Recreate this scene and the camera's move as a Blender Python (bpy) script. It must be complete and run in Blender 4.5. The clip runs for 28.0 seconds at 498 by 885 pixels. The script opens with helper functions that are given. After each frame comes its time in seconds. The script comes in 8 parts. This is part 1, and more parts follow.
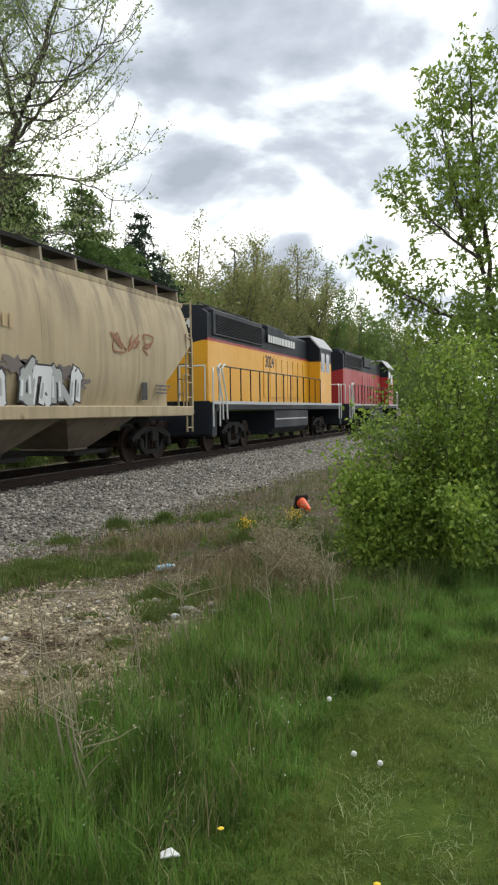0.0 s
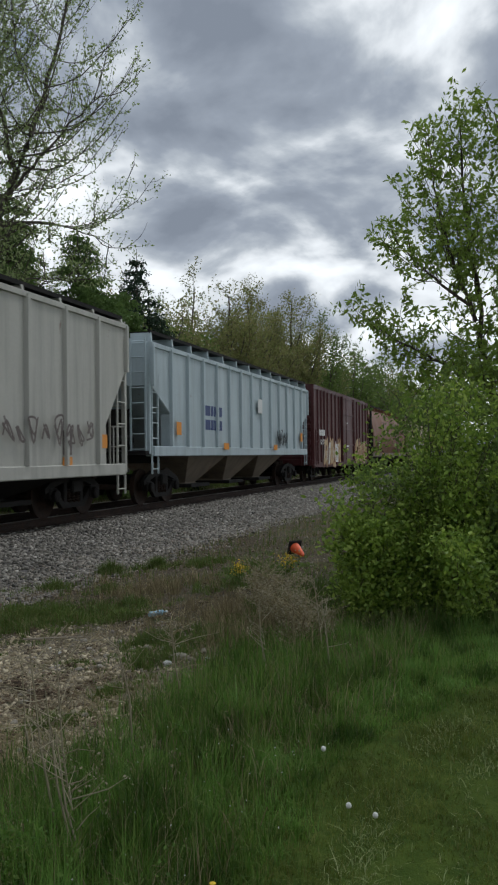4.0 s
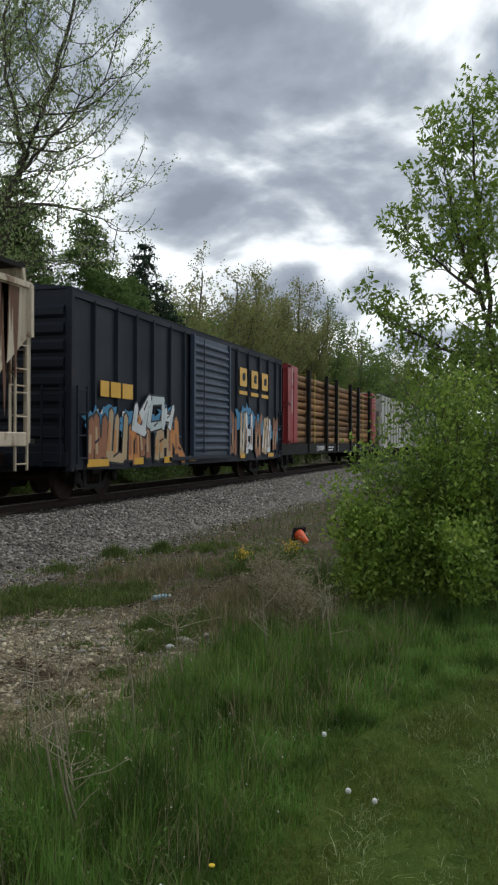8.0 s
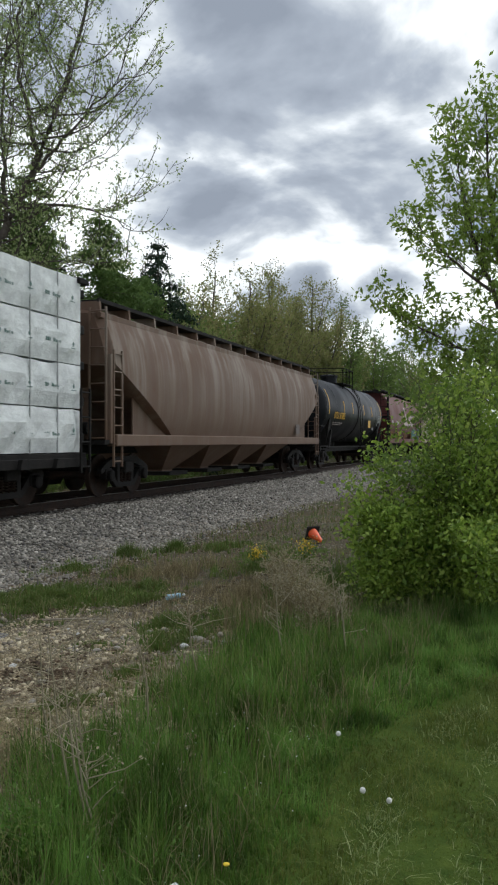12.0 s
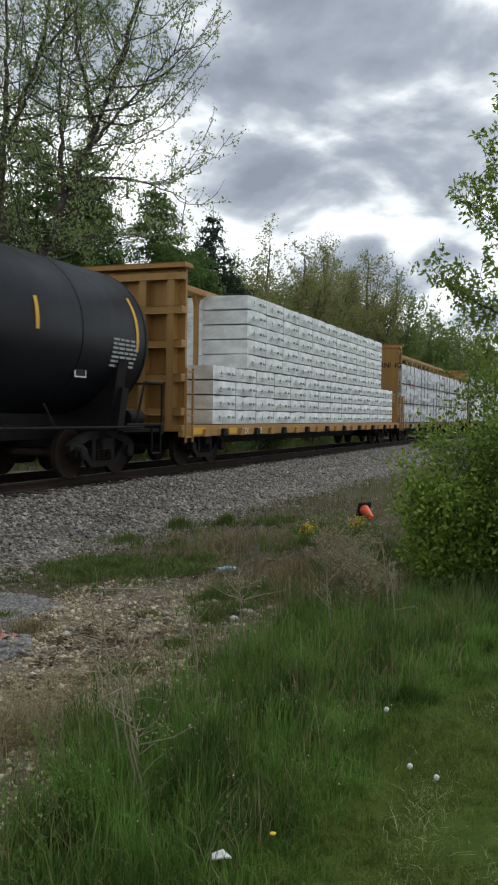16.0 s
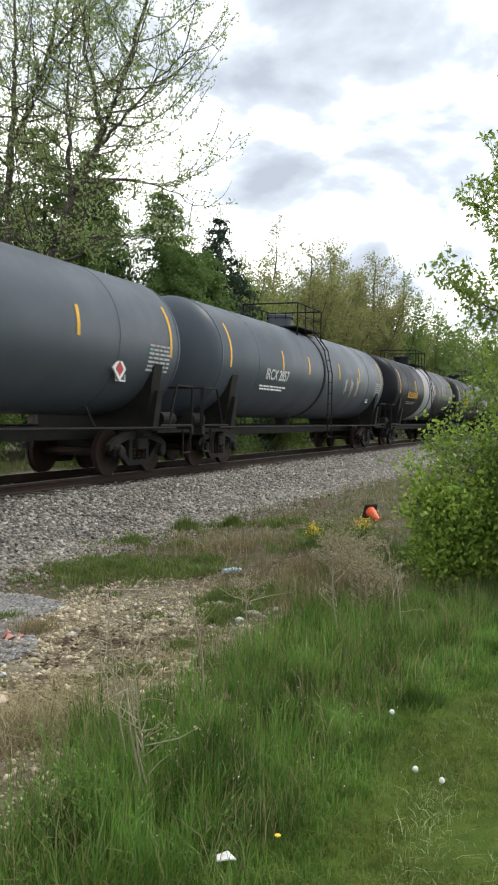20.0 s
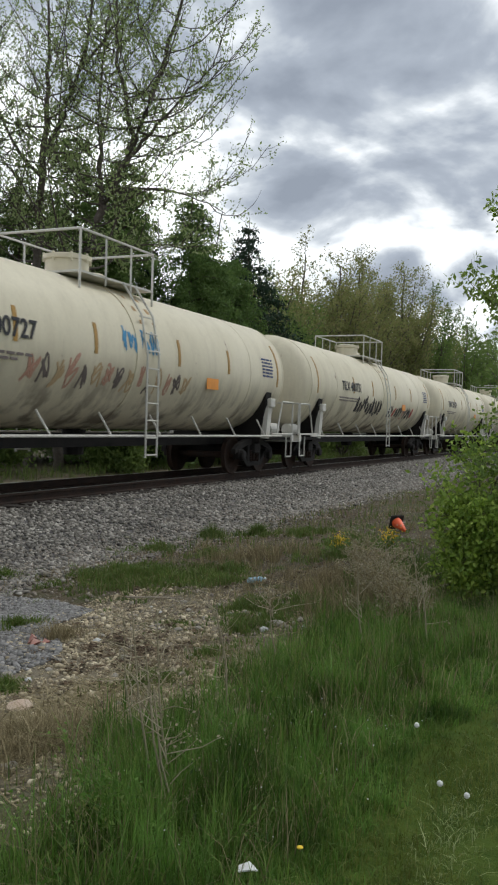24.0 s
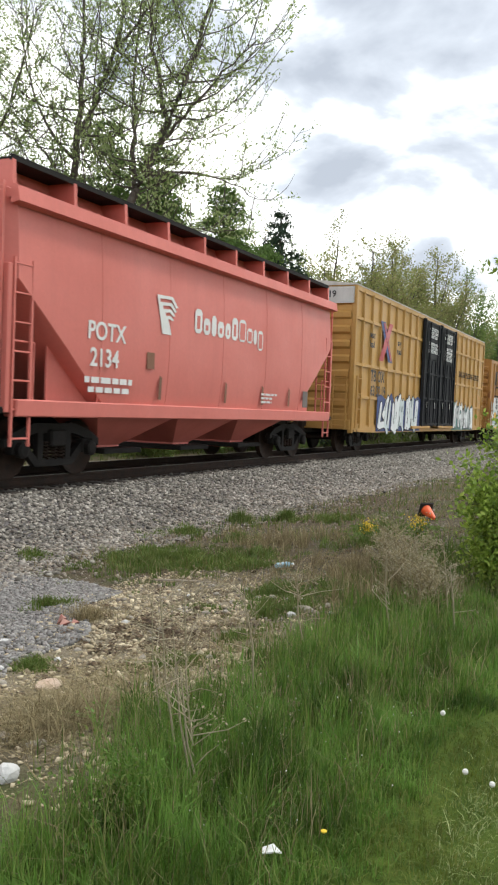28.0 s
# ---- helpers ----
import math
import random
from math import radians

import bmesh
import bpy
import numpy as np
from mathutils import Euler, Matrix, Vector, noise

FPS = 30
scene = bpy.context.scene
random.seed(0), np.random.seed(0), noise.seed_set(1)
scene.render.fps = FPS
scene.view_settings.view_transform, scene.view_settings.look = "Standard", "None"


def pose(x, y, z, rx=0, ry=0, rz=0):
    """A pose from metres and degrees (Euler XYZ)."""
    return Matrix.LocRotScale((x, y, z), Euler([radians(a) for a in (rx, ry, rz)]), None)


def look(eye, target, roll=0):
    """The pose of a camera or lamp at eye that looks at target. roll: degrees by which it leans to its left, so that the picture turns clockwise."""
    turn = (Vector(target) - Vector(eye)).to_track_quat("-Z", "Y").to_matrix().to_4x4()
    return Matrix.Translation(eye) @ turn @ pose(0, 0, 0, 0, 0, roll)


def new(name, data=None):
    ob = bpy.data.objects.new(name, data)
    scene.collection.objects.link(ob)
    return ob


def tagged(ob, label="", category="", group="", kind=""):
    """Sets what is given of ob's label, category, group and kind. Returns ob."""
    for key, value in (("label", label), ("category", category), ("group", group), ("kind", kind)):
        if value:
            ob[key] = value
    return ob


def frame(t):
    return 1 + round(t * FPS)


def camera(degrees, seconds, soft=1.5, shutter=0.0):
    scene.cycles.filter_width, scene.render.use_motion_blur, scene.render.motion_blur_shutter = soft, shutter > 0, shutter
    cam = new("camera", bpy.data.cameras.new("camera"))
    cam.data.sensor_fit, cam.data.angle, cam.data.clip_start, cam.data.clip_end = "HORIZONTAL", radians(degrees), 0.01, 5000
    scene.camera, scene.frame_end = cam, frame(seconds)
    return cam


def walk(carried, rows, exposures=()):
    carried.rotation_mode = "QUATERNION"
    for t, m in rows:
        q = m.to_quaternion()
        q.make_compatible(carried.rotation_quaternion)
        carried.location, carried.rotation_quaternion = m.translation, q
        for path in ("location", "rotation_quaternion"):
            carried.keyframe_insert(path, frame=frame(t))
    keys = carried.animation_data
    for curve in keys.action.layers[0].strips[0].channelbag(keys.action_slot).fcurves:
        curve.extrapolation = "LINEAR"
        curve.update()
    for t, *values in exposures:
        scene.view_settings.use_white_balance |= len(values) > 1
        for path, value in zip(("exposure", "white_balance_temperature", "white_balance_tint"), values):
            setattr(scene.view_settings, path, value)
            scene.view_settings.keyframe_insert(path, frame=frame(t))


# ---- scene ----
cam = camera(31.76, 28.0, soft=2.1, shutter=0.06)
EYE = (0.0, 0.0, 1.5)


def aim(yaw, pitch, roll=0.0):
    """A pose at the eye: yaw to the left of the track's direction, pitch up, roll."""
    a, p = radians(yaw), radians(pitch)
    way = Vector((-math.sin(a) * math.cos(p), math.cos(a) * math.cos(p), math.sin(p)))
    return look(EYE, Vector(EYE) + way, roll)


EXPOSURES = [(t, stops, kelvin, 8) for t, stops, kelvin in ((0, 0.4, 6500), (1, -0.05, 6300), (2, -0.25, 6150), (3, -0.6, 6100), (4.5, -0.55, 6100), (6.5, -0.3, 6150), (8, -0.35, 6150), (9.6, -0.55, 6150), (11, -0.05, 6250), (13.5, -0.4, 6080),
             (15, -0.45, 6080), (16, -0.25, 6200), (17, 0.52, 6500), (19, 0.82, 6500), (20, 0.72, 6500), (22.5, -0.1, 6300), (24, -0.15, 6250), (25, -0.05, 6300), (26, 0.65, 6550), (28, 0.7, 6550))]
walk(cam, [
    (0, aim(17.05, -2.06, -0.84)), (0.5, aim(15.10, -2.28, -0.69)), (1, aim(14.79, -1.80, -0.63)), (1.5, aim(14.32, -1.53, -0.52)),
    (2, aim(14.18, -1.26, -0.76)), (2.5, aim(13.52, -0.48, -0.72)), (3, aim(13.48, 0.33, -0.92)), (3.5, aim(14.54, 0.30, -0.83)),
    (4, aim(16.60, 0.88, -0.68)), (4.5, aim(17.93, 0.99, -0.41)), (6.5, aim(16.87, -0.47, -0.15)), (7, aim(16.78, -0.41, -0.24)),
    (7.5, aim(17.23, -0.54, -0.21)), (8, aim(16.98, -0.04, 0.23)), (8.5, aim(17.07, 0.20, 0.52)), (9, aim(17.68, 0.67, 0.43)),
    (9.5, aim(18.63, 0.50, 0.45)), (10, aim(18.99, -0.08, 0.53)), (10.5, aim(18.76, -0.98, 0.35)), (11, aim(18.05, -0.65, -0.02)),
    (11.5, aim(17.75, 0.00, 0.00)), (13.5, aim(18.44, -0.61, 0.51)), (14, aim(18.27, -0.47, 0.65)), (14.5, aim(18.70, -0.45, 0.69)),
    (15, aim(19.58, -0.48, 0.47)), (15.5, aim(20.69, -1.03, 0.28)), (16, aim(21.26, -1.78, 0.83)), (16.5, aim(20.36, -2.05, 1.52)),
    (17, aim(20.74, -3.03, 1.39)), (17.5, aim(21.58, -2.35, 1.07)), (18, aim(21.51, -1.06, 1.22)), (18.5, aim(21.09, -1.13, 1.13)),
    (19, aim(21.47, -1.96, 0.40)), (19.5, aim(21.91, -2.33, 0.46)), (20, aim(21.67, -1.69, 1.01)), (20.5, aim(21.77, -1.39, 1.25)),
    (22.5, aim(22.05, -0.69, 1.19)), (23, aim(22.33, -0.63, 1.19)), (23.5, aim(23.02, -0.91, 1.37)), (24, aim(23.42, -1.14, 1.63)),
    (24.5, aim(23.50, -1.04, 1.68)), (25, aim(23.44, -1.25, 1.55)), (25.5, aim(23.38, -2.42, 1.44)), (26, aim(23.81, -2.43, 1.05)),
    (26.5, aim(24.48, -2.04, 1.41)), (27, aim(24.15, -1.91, 2.09)), (27.5, aim(24.46, -1.93, 2.25)), (28, aim(25.32, -2.18, 2.33)),
], EXPOSURES)


# ---- light ----
SUN_EL, SUN_AZ = radians(60), radians(38)
world = bpy.data.worlds.new("sky")
scene.world = world
world.use_nodes = True


def sky_nodes():
    nt = world.node_tree
    nt.nodes.clear()
    N, L = nt.nodes.new, nt.links.new
    out, bg = N("ShaderNodeOutputWorld"), N("ShaderNodeBackground")
    sky = N("ShaderNodeTexSky")
    sky.sky_type, sky.sun_disc = "NISHITA", False
    sky.sun_elevation, sky.sun_rotation = SUN_EL, SUN_AZ
    co = N("ShaderNodeTexCoord")
    sep = N("ShaderNodeSeparateXYZ")
    L(co.outputs["Generated"], sep.inputs[0])
    up = N("ShaderNodeMath")
    up.operation = "MAXIMUM"
    up.inputs[1].default_value = 0.0
    L(sep.outputs["Z"], up.inputs[0])
    lift = N("ShaderNodeMath")
    lift.operation = "ADD"
    lift.inputs[1].default_value = 0.34
    L(up.outputs[0], lift.inputs[0])
    flat = N("ShaderNodeVectorMath")
    flat.operation = "DIVIDE"
    com = N("ShaderNodeCombineXYZ")
    for k in range(3):
        L(lift.outputs[0], com.inputs[k])
    L(co.outputs["Generated"], flat.inputs[0])
    L(com.outputs[0], flat.inputs[1])
    mp = N("ShaderNodeMapping")
    mp.inputs["Location"].default_value = (CLOUD_X, CLOUD_Y, 0)
    mp.inputs["Rotation"].default_value = (0, 0, radians(20))
    mp.inputs["Scale"].default_value = (1.0, 1.0, 0.0)
    L(flat.outputs[0], mp.inputs[0])
    big = N("ShaderNodeTexNoise")
    big.inputs["Scale"].default_value, big.inputs["Detail"].default_value = 3.4, 7
    big.inputs["Roughness"].default_value, big.inputs["Distortion"].default_value = 0.5, 0.25
    L(mp.outputs[0], big.inputs["Vector"])
    ramp = N("ShaderNodeValToRGB")
    e = ramp.color_ramp.elements
    e[0].position, e[0].color = 0.36, (0.34, 0.375, 0.44, 1)
    e[1].position, e[1].color = 0.66, (1.7, 1.7, 1.68, 1)
    for pos, c in ((0.45, (0.48, 0.52, 0.59, 1)), (0.505, (0.71, 0.745, 0.79, 1)), (0.56, (1.15, 1.16, 1.17, 1))):
        m = e.new(pos)
        m.color = c
    # cloud bases darken overhead, and the sky brightens low down
    layers = N("ShaderNodeValToRGB")
    for k, (pos, v) in enumerate(((0.18, 0.86), (0.25, 0.46), (0.315, 0.62), (0.375, 0.36), (0.5, 0.3))):
        m = layers.color_ramp.elements[k] if k < 2 else layers.color_ramp.elements.new(pos)
        m.position, m.color = pos, (v, v, v, 1)
    L(sep.outputs["Z"], layers.inputs[0])
    tilt = ranged(nt.nodes, nt.links, layers.outputs[0], 0.3, 0.7, -0.055, 0.055)
    thinner = ranged(nt.nodes, nt.links, sep.outputs["X"], -0.3, -0.62, -0.012, 0.09)
    shade = N("ShaderNodeMath")
    shade.operation = "ADD"
    L(tilt, shade.inputs[0])
    L(thinner, shade.inputs[1])
    total = N("ShaderNodeMath")
    total.operation = "ADD"
    L(big.outputs["Fac"], total.inputs[0])
    L(shade.outputs[0], total.inputs[1])
    shade = total
    L(shade.outputs[0], ramp.inputs[0])
    # small gaps of blue
    gap = N("ShaderNodeTexNoise")
    gap.inputs["Scale"].default_value, gap.inputs["Detail"].default_value = 2.3, 4
    L(mp.outputs[0], gap.inputs["Vector"])
    gr = N("ShaderNodeMapRange")
    gr.inputs[1].default_value, gr.inputs[2].default_value = 0.66, 0.72
    L(gap.outputs["Fac"], gr.inputs[0])
    blue = N("ShaderNodeVectorMath")
    blue.operation = "SCALE"
    blue.inputs["Scale"].default_value = 0.10
    L(sky.outputs[0], blue.inputs[0])
    mix = N("ShaderNodeMix")
    mix.data_type = "RGBA"
    L(gr.outputs[0], mix.inputs["Factor"])
    L(ramp.outputs[0], mix.inputs[6])
    L(blue.outputs[0], mix.inputs[7])
    L(mix.outputs[2], bg.inputs["Color"])
    bg.inputs["Strength"].default_value = SKY
    L(bg.outputs[0], out.inputs["Surface"])


SKY, CLOUD_X, CLOUD_Y = 1.06, 0.0, 0.0
lamp = bpy.data.lights.new("sun", "SUN")
lamp.energy, lamp.angle, lamp.color = 1.5, radians(12), (1.0, 0.96, 0.9)
sun = new("sun", lamp)
sun.matrix_world = look((0, 0, 30), Vector((0, 0, 30)) - Vector((math.sin(SUN_AZ) * math.cos(SUN_EL), math.cos(SUN_AZ) * math.cos(SUN_EL), math.sin(SUN_EL))))


# ---- materials ----
def material(name):
    m = bpy.data.materials.new(name)
    m.use_nodes = True
    nt = m.node_tree
    return m, nt.nodes, nt.links, nt.nodes["Principled BSDF"]


def noise_node(N, L, co, scale, detail=4, rough=0.6, stretch=None):
    if stretch:
        mp = N.new("ShaderNodeMapping")
        mp.inputs["Scale"].default_value = stretch
        L.new(co, mp.inputs[0])
        co = mp.outputs[0]
    n = N.new("ShaderNodeTexNoise")
    n.inputs["Scale"].default_value, n.inputs["Detail"].default_value, n.inputs["Roughness"].default_value = scale, detail, rough
    L.new(co, n.inputs["Vector"])
    return n.outputs["Fac"]


def ranged(N, L, val, a, b, lo=0.0, hi=1.0):
    r = N.new("ShaderNodeMapRange")
    for k, v in zip((1, 2, 3, 4), (a, b, lo, hi)):
        r.inputs[k].default_value = v
    L.new(val, r.inputs[0])
    return r.outputs[0]


def mixed(N, L, fac, a, b, mode="MIX"):
    m = N.new("ShaderNodeMix")
    m.data_type, m.blend_type = "RGBA", mode
    for sock, v in ((m.inputs["Factor"], fac), (m.inputs[6], a), (m.inputs[7], b)):
        if isinstance(v, (int, float)):
            sock.default_value = v
        elif isinstance(v, tuple):
            sock.default_value = (*v, 1) if len(v) == 3 else v
        else:
            L.new(v, sock)
    return m.outputs[2]


def bumped(N, L, bsdf, height, strength=0.3, dist=0.02):
    b = N.new("ShaderNodeBump")
    b.inputs["Strength"].default_value, b.inputs["Distance"].default_value = strength, dist
    L.new(height, b.inputs["Height"])
    L.new(b.outputs[0], bsdf.inputs["Normal"])


def paint(name, rgb, dirt=0.35, rust=0.1, rough=0.5, grime=(0.045, 0.038, 0.03), rusty=(0.16, 0.06, 0.025), bump=0.06, from_top=None, spec=0.4):
    """Weathered paint on sheet metal: streaks that run down, patches of rust, road dust."""
    m, N, L, b = material(name)
    co = N.new("ShaderNodeTexCoord").outputs["Object"]
    streak = noise_node(N, L, co, 1.0, 5, 0.65, (3.0, 3.2, 0.22))
    patch = noise_node(N, L, co, 0.55, 6, 0.6)
    fine = noise_node(N, L, co, 14.0, 5, 0.7)
    c = mixed(N, L, ranged(N, L, patch, 0.35, 0.7, 0.0, 0.35), rgb, tuple(min(1, v * 0.72 + 0.012) for v in rgb))
    c = mixed(N, L, ranged(N, L, streak, 0.46, 0.78, 0.0, dirt), c, grime)
    # from_top: streaks of its colour strengthen from the first height to the second
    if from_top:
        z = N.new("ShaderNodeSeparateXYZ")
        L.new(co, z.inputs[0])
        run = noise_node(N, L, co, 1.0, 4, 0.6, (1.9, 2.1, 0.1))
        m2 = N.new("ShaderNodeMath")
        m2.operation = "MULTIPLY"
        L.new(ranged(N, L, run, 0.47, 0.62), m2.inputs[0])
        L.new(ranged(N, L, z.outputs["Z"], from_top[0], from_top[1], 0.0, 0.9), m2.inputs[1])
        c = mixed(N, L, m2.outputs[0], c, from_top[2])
    if rust:
        spot = noise_node(N, L, co, 2.6, 8, 0.72, (1.0, 1.0, 0.55))
        c = mixed(N, L, ranged(N, L, spot, 0.66 - rust * 0.35, 0.74 - rust * 0.3, 0.0, 0.85), c, rusty)
    c = mixed(N, L, ranged(N, L, fine, 0.3, 0.8, 0.0, 0.22), c, tuple(v * 0.55 for v in rgb))
    L.new(c, b.inputs["Base Color"])
    L.new(ranged(N, L, patch, 0.3, 0.7, rough - 0.08, rough + 0.14), b.inputs["Roughness"])
    b.inputs["Specular IOR Level"].default_value = spec
    bumped(N, L, b, noise_node(N, L, co, 1.3, 4, 0.6), bump, 0.06)
    return m


def rough_stuff(name, a, bcol, scale=6.0, rough=0.9, bump=0.4, dist=0.02, metal=0.0):
    m, N, L, b = material(name)
    co = N.new("ShaderNodeTexCoord").outputs["Object"]
    n1, n2 = noise_node(N, L, co, scale, 6, 0.65), noise_node(N, L, co, scale * 7, 4, 0.7)
    c = mixed(N, L, ranged(N, L, n1, 0.32, 0.68), a, bcol)
    c = mixed(N, L, ranged(N, L, n2, 0.35, 0.8, 0.0, 0.4), c, tuple(v * 0.5 for v in a))
    L.new(c, b.inputs["Base Color"])
    b.inputs["Roughness"].default_value, b.inputs["Metallic"].default_value = rough, metal
    bumped(N, L, b, n2, bump, dist)
    return m


def islands(name, colours, rough=0.85, translucent=0.0, spec=0.3, vary=0.35, tufts=0.0):
    """Each leaf, blade or stone takes its own colour out of a few."""
    m, N, L, b = material(name)
    g = N.new("ShaderNodeNewGeometry")
    ramp = N.new("ShaderNodeValToRGB")
    e = ramp.color_ramp.elements
    n = len(colours)
    e[0].position, e[0].color = 0.0, (*colours[0], 1)
    e[1].position, e[1].color = 1.0, (*colours[-1], 1)
    for k in range(1, n - 1):
        e.new(k / (n - 1)).color = (*colours[k], 1)
    L.new(g.outputs["Random Per Island"], ramp.inputs[0])
    co = N.new("ShaderNodeTexCoord").outputs["Object"]
    big = noise_node(N, L, co, 0.9, 3)
    c = mixed(N, L, ranged(N, L, big, 0.35, 0.7, 0.0, vary), ramp.outputs[0], tuple(v * 0.75 for v in colours[0]))
    if tufts:
        tuft = noise_node(N, L, co, 3.2, 3, 0.55)
        c = mixed(N, L, ranged(N, L, tuft, 0.5, 0.68, 0.0, tufts), c, tuple(min(1, v * 1.15 + 0.02) for v in colours[2]))
        c = mixed(N, L, ranged(N, L, tuft, 0.5, 0.34, 0.0, tufts), c, tuple(v * 0.6 for v in colours[0]))
    L.new(c, b.inputs["Base Color"])
    b.inputs["Roughness"].default_value = rough
    b.inputs["Specular IOR Level"].default_value = spec
    if translucent:
        t = N.new("ShaderNodeBsdfTranslucent")
        L.new(c, t.inputs["Color"])
        mx = N.new("ShaderNodeMixShader")
        mx.inputs[0].default_value = translucent
        L.new(b.outputs[0], mx.inputs[1])
        L.new(t.outputs[0], mx.inputs[2])
        L.new(mx.outputs[0], N["Material Output"].inputs["Surface"])
    return m


sky_nodes()
M_BLACKSTEEL = rough_stuff("grimy_black_steel", (0.009, 0.0085, 0.008), (0.02, 0.017, 0.015), 4, 0.75, 0.2)
M_RUSTSTEEL = rough_stuff("rusty_steel", (0.04, 0.021, 0.013), (0.016, 0.013, 0.011), 5, 0.8, 0.3)
for dull in (M_BLACKSTEEL, M_RUSTSTEEL):
    dull.node_tree.nodes["Principled BSDF"].inputs["Specular IOR Level"].default_value = 0.2
M_RAILTOP = rough_stuff("polished_rail_steel", (0.35, 0.34, 0.33), (0.25, 0.24, 0.23), 8, 0.35, 0.05, metal=0.9)
M_TIE = rough_stuff("creosoted_tie_wood", (0.035, 0.027, 0.021), (0.06, 0.05, 0.04), 7, 0.95, 0.5)
M_BARK = rough_stuff("grey_brown_bark", (0.075, 0.06, 0.048), (0.15, 0.13, 0.11), 9, 0.95, 0.7, 0.03)
M_TWIG = rough_stuff("dark_twig_bark", (0.06, 0.045, 0.035), (0.10, 0.08, 0.06), 9, 0.95, 0.3)
M_BALLAST = islands("ballast_stone", [(0.1, 0.093, 0.08), (0.25, 0.23, 0.198), (0.15, 0.137, 0.116), (0.5, 0.47, 0.41), (0.06, 0.056, 0.05), (0.33, 0.305, 0.262), (0.14, 0.128, 0.11)], 0.9)
M_LIMESTONE = islands("pale_crushed_limestone", [(0.419, 0.346, 0.227), (0.551, 0.472, 0.319), (0.242, 0.194, 0.124), (0.683, 0.598, 0.425), (0.308, 0.252, 0.160)], 0.92)
M_DUSTY = islands("dusty_beige_stone", [(0.2, 0.17, 0.135), (0.34, 0.3, 0.24), (0.13, 0.11, 0.09), (0.46, 0.42, 0.35), (0.26, 0.22, 0.175)], 0.95)
M_SPILL = islands("grey_spilled_stone", [(0.15, 0.147, 0.14), (0.26, 0.25, 0.235), (0.1, 0.095, 0.09), (0.36, 0.35, 0.33), (0.2, 0.19, 0.18)], 0.9)
M_GRASS = islands("tall_green_grass", [(0.040, 0.093, 0.011), (0.093, 0.204, 0.025), (0.158, 0.297, 0.051), (0.067, 0.154, 0.020), (0.236, 0.324, 0.082), (0.111, 0.229, 0.031), (0.283, 0.281, 0.100), (0.204, 0.340, 0.056)], 0.5, 0.45, vary=0.35, tufts=0.75)
M_WEED = islands("dark_green_weeds", [(0.084, 0.144, 0.027), (0.120, 0.192, 0.036), (0.180, 0.252, 0.054), (0.204, 0.180, 0.072), (0.096, 0.168, 0.032), (0.240, 0.288, 0.081)], 0.6, 0.35, vary=0.6)
M_LAWN = islands("mown_lawn_grass", [(0.088, 0.119, 0.020), (0.138, 0.183, 0.033), (0.183, 0.219, 0.047), (0.113, 0.153, 0.026), (0.239, 0.236, 0.078)], 0.55, 0.45, vary=0.35, tufts=0.6)
M_DRY = islands("dry_straw", [(0.33, 0.275, 0.15), (0.2, 0.16, 0.085), (0.46, 0.39, 0.23), (0.14, 0.115, 0.06), (0.27, 0.225, 0.12)], 0.9, 0.2)
M_CLIPPING = islands("pale_cut_grass", [(0.3, 0.36, 0.15), (0.38, 0.42, 0.2), (0.25, 0.32, 0.12), (0.42, 0.42, 0.22)], 0.8, 0.3)
M_BLOSSOM = islands("tiny_white_petals", [(0.6, 0.6, 0.58), (0.7, 0.7, 0.66)], 0.8, 0.3)
M_HUSK = islands("pale_seed_husks", [(0.4, 0.355, 0.235), (0.31, 0.27, 0.175), (0.48, 0.43, 0.31)], 0.9, 0.3)
M_LEAF_BUSH = islands("bright_shrub_leaves", [(0.110, 0.192, 0.024), (0.221, 0.333, 0.049), (0.397, 0.524, 0.090), (0.144, 0.242, 0.033), (0.497, 0.605, 0.139)], 0.4, 0.42)
M_LEAF_YOUNG = islands("young_tree_leaves", [(0.194, 0.293, 0.049), (0.259, 0.365, 0.069), (0.312, 0.407, 0.088), (0.216, 0.312, 0.056)], 0.45, 0.55)
M_LEAF_PALE = islands("pale_spring_leaves", [(0.280, 0.362, 0.133), (0.350, 0.432, 0.180), (0.233, 0.315, 0.108), (0.420, 0.480, 0.242)], 0.55, 0.55)
M_LEAF_WOOD = islands("woodland_leaves", [(0.234, 0.253, 0.090), (0.300, 0.307, 0.112), (0.318, 0.271, 0.131), (0.188, 0.234, 0.070), (0.280, 0.318, 0.107)], 0.7, 0.5)
M_LEAF_GREEN = islands("fresh_green_leaves", [(0.144, 0.211, 0.053), (0.182, 0.259, 0.067), (0.106, 0.173, 0.043), (0.230, 0.307, 0.086)], 0.7, 0.5)
M_NEEDLE = islands("spruce_needles", [(0.018, 0.04, 0.02), (0.028, 0.055, 0.027), (0.038, 0.068, 0.033)], 0.7, 0.1)
M_CEDAR = islands("cedar_foliage", [(0.096, 0.166, 0.044), (0.131, 0.210, 0.057), (0.166, 0.245, 0.070)], 0.7, 0.4)
M_WHITE = paint("white_stencil", (0.72, 0.72, 0.7), 0.12, 0.0)
M_YELLOW = paint("yellow_reflector", (0.75, 0.42, 0.03), 0.15, 0.0, 0.45)
M_GOLD = paint("faded_gold_reflector", (0.4, 0.23, 0.05), 0.25, 0.0, 0.5)
M_ORANGE = paint("orange_placard", (0.8, 0.3, 0.03), 0.2, 0.0)

# ---- mesh helpers ----
TRACK_X, RAIL_Z = -10.1, 0.26
MESHES = {}


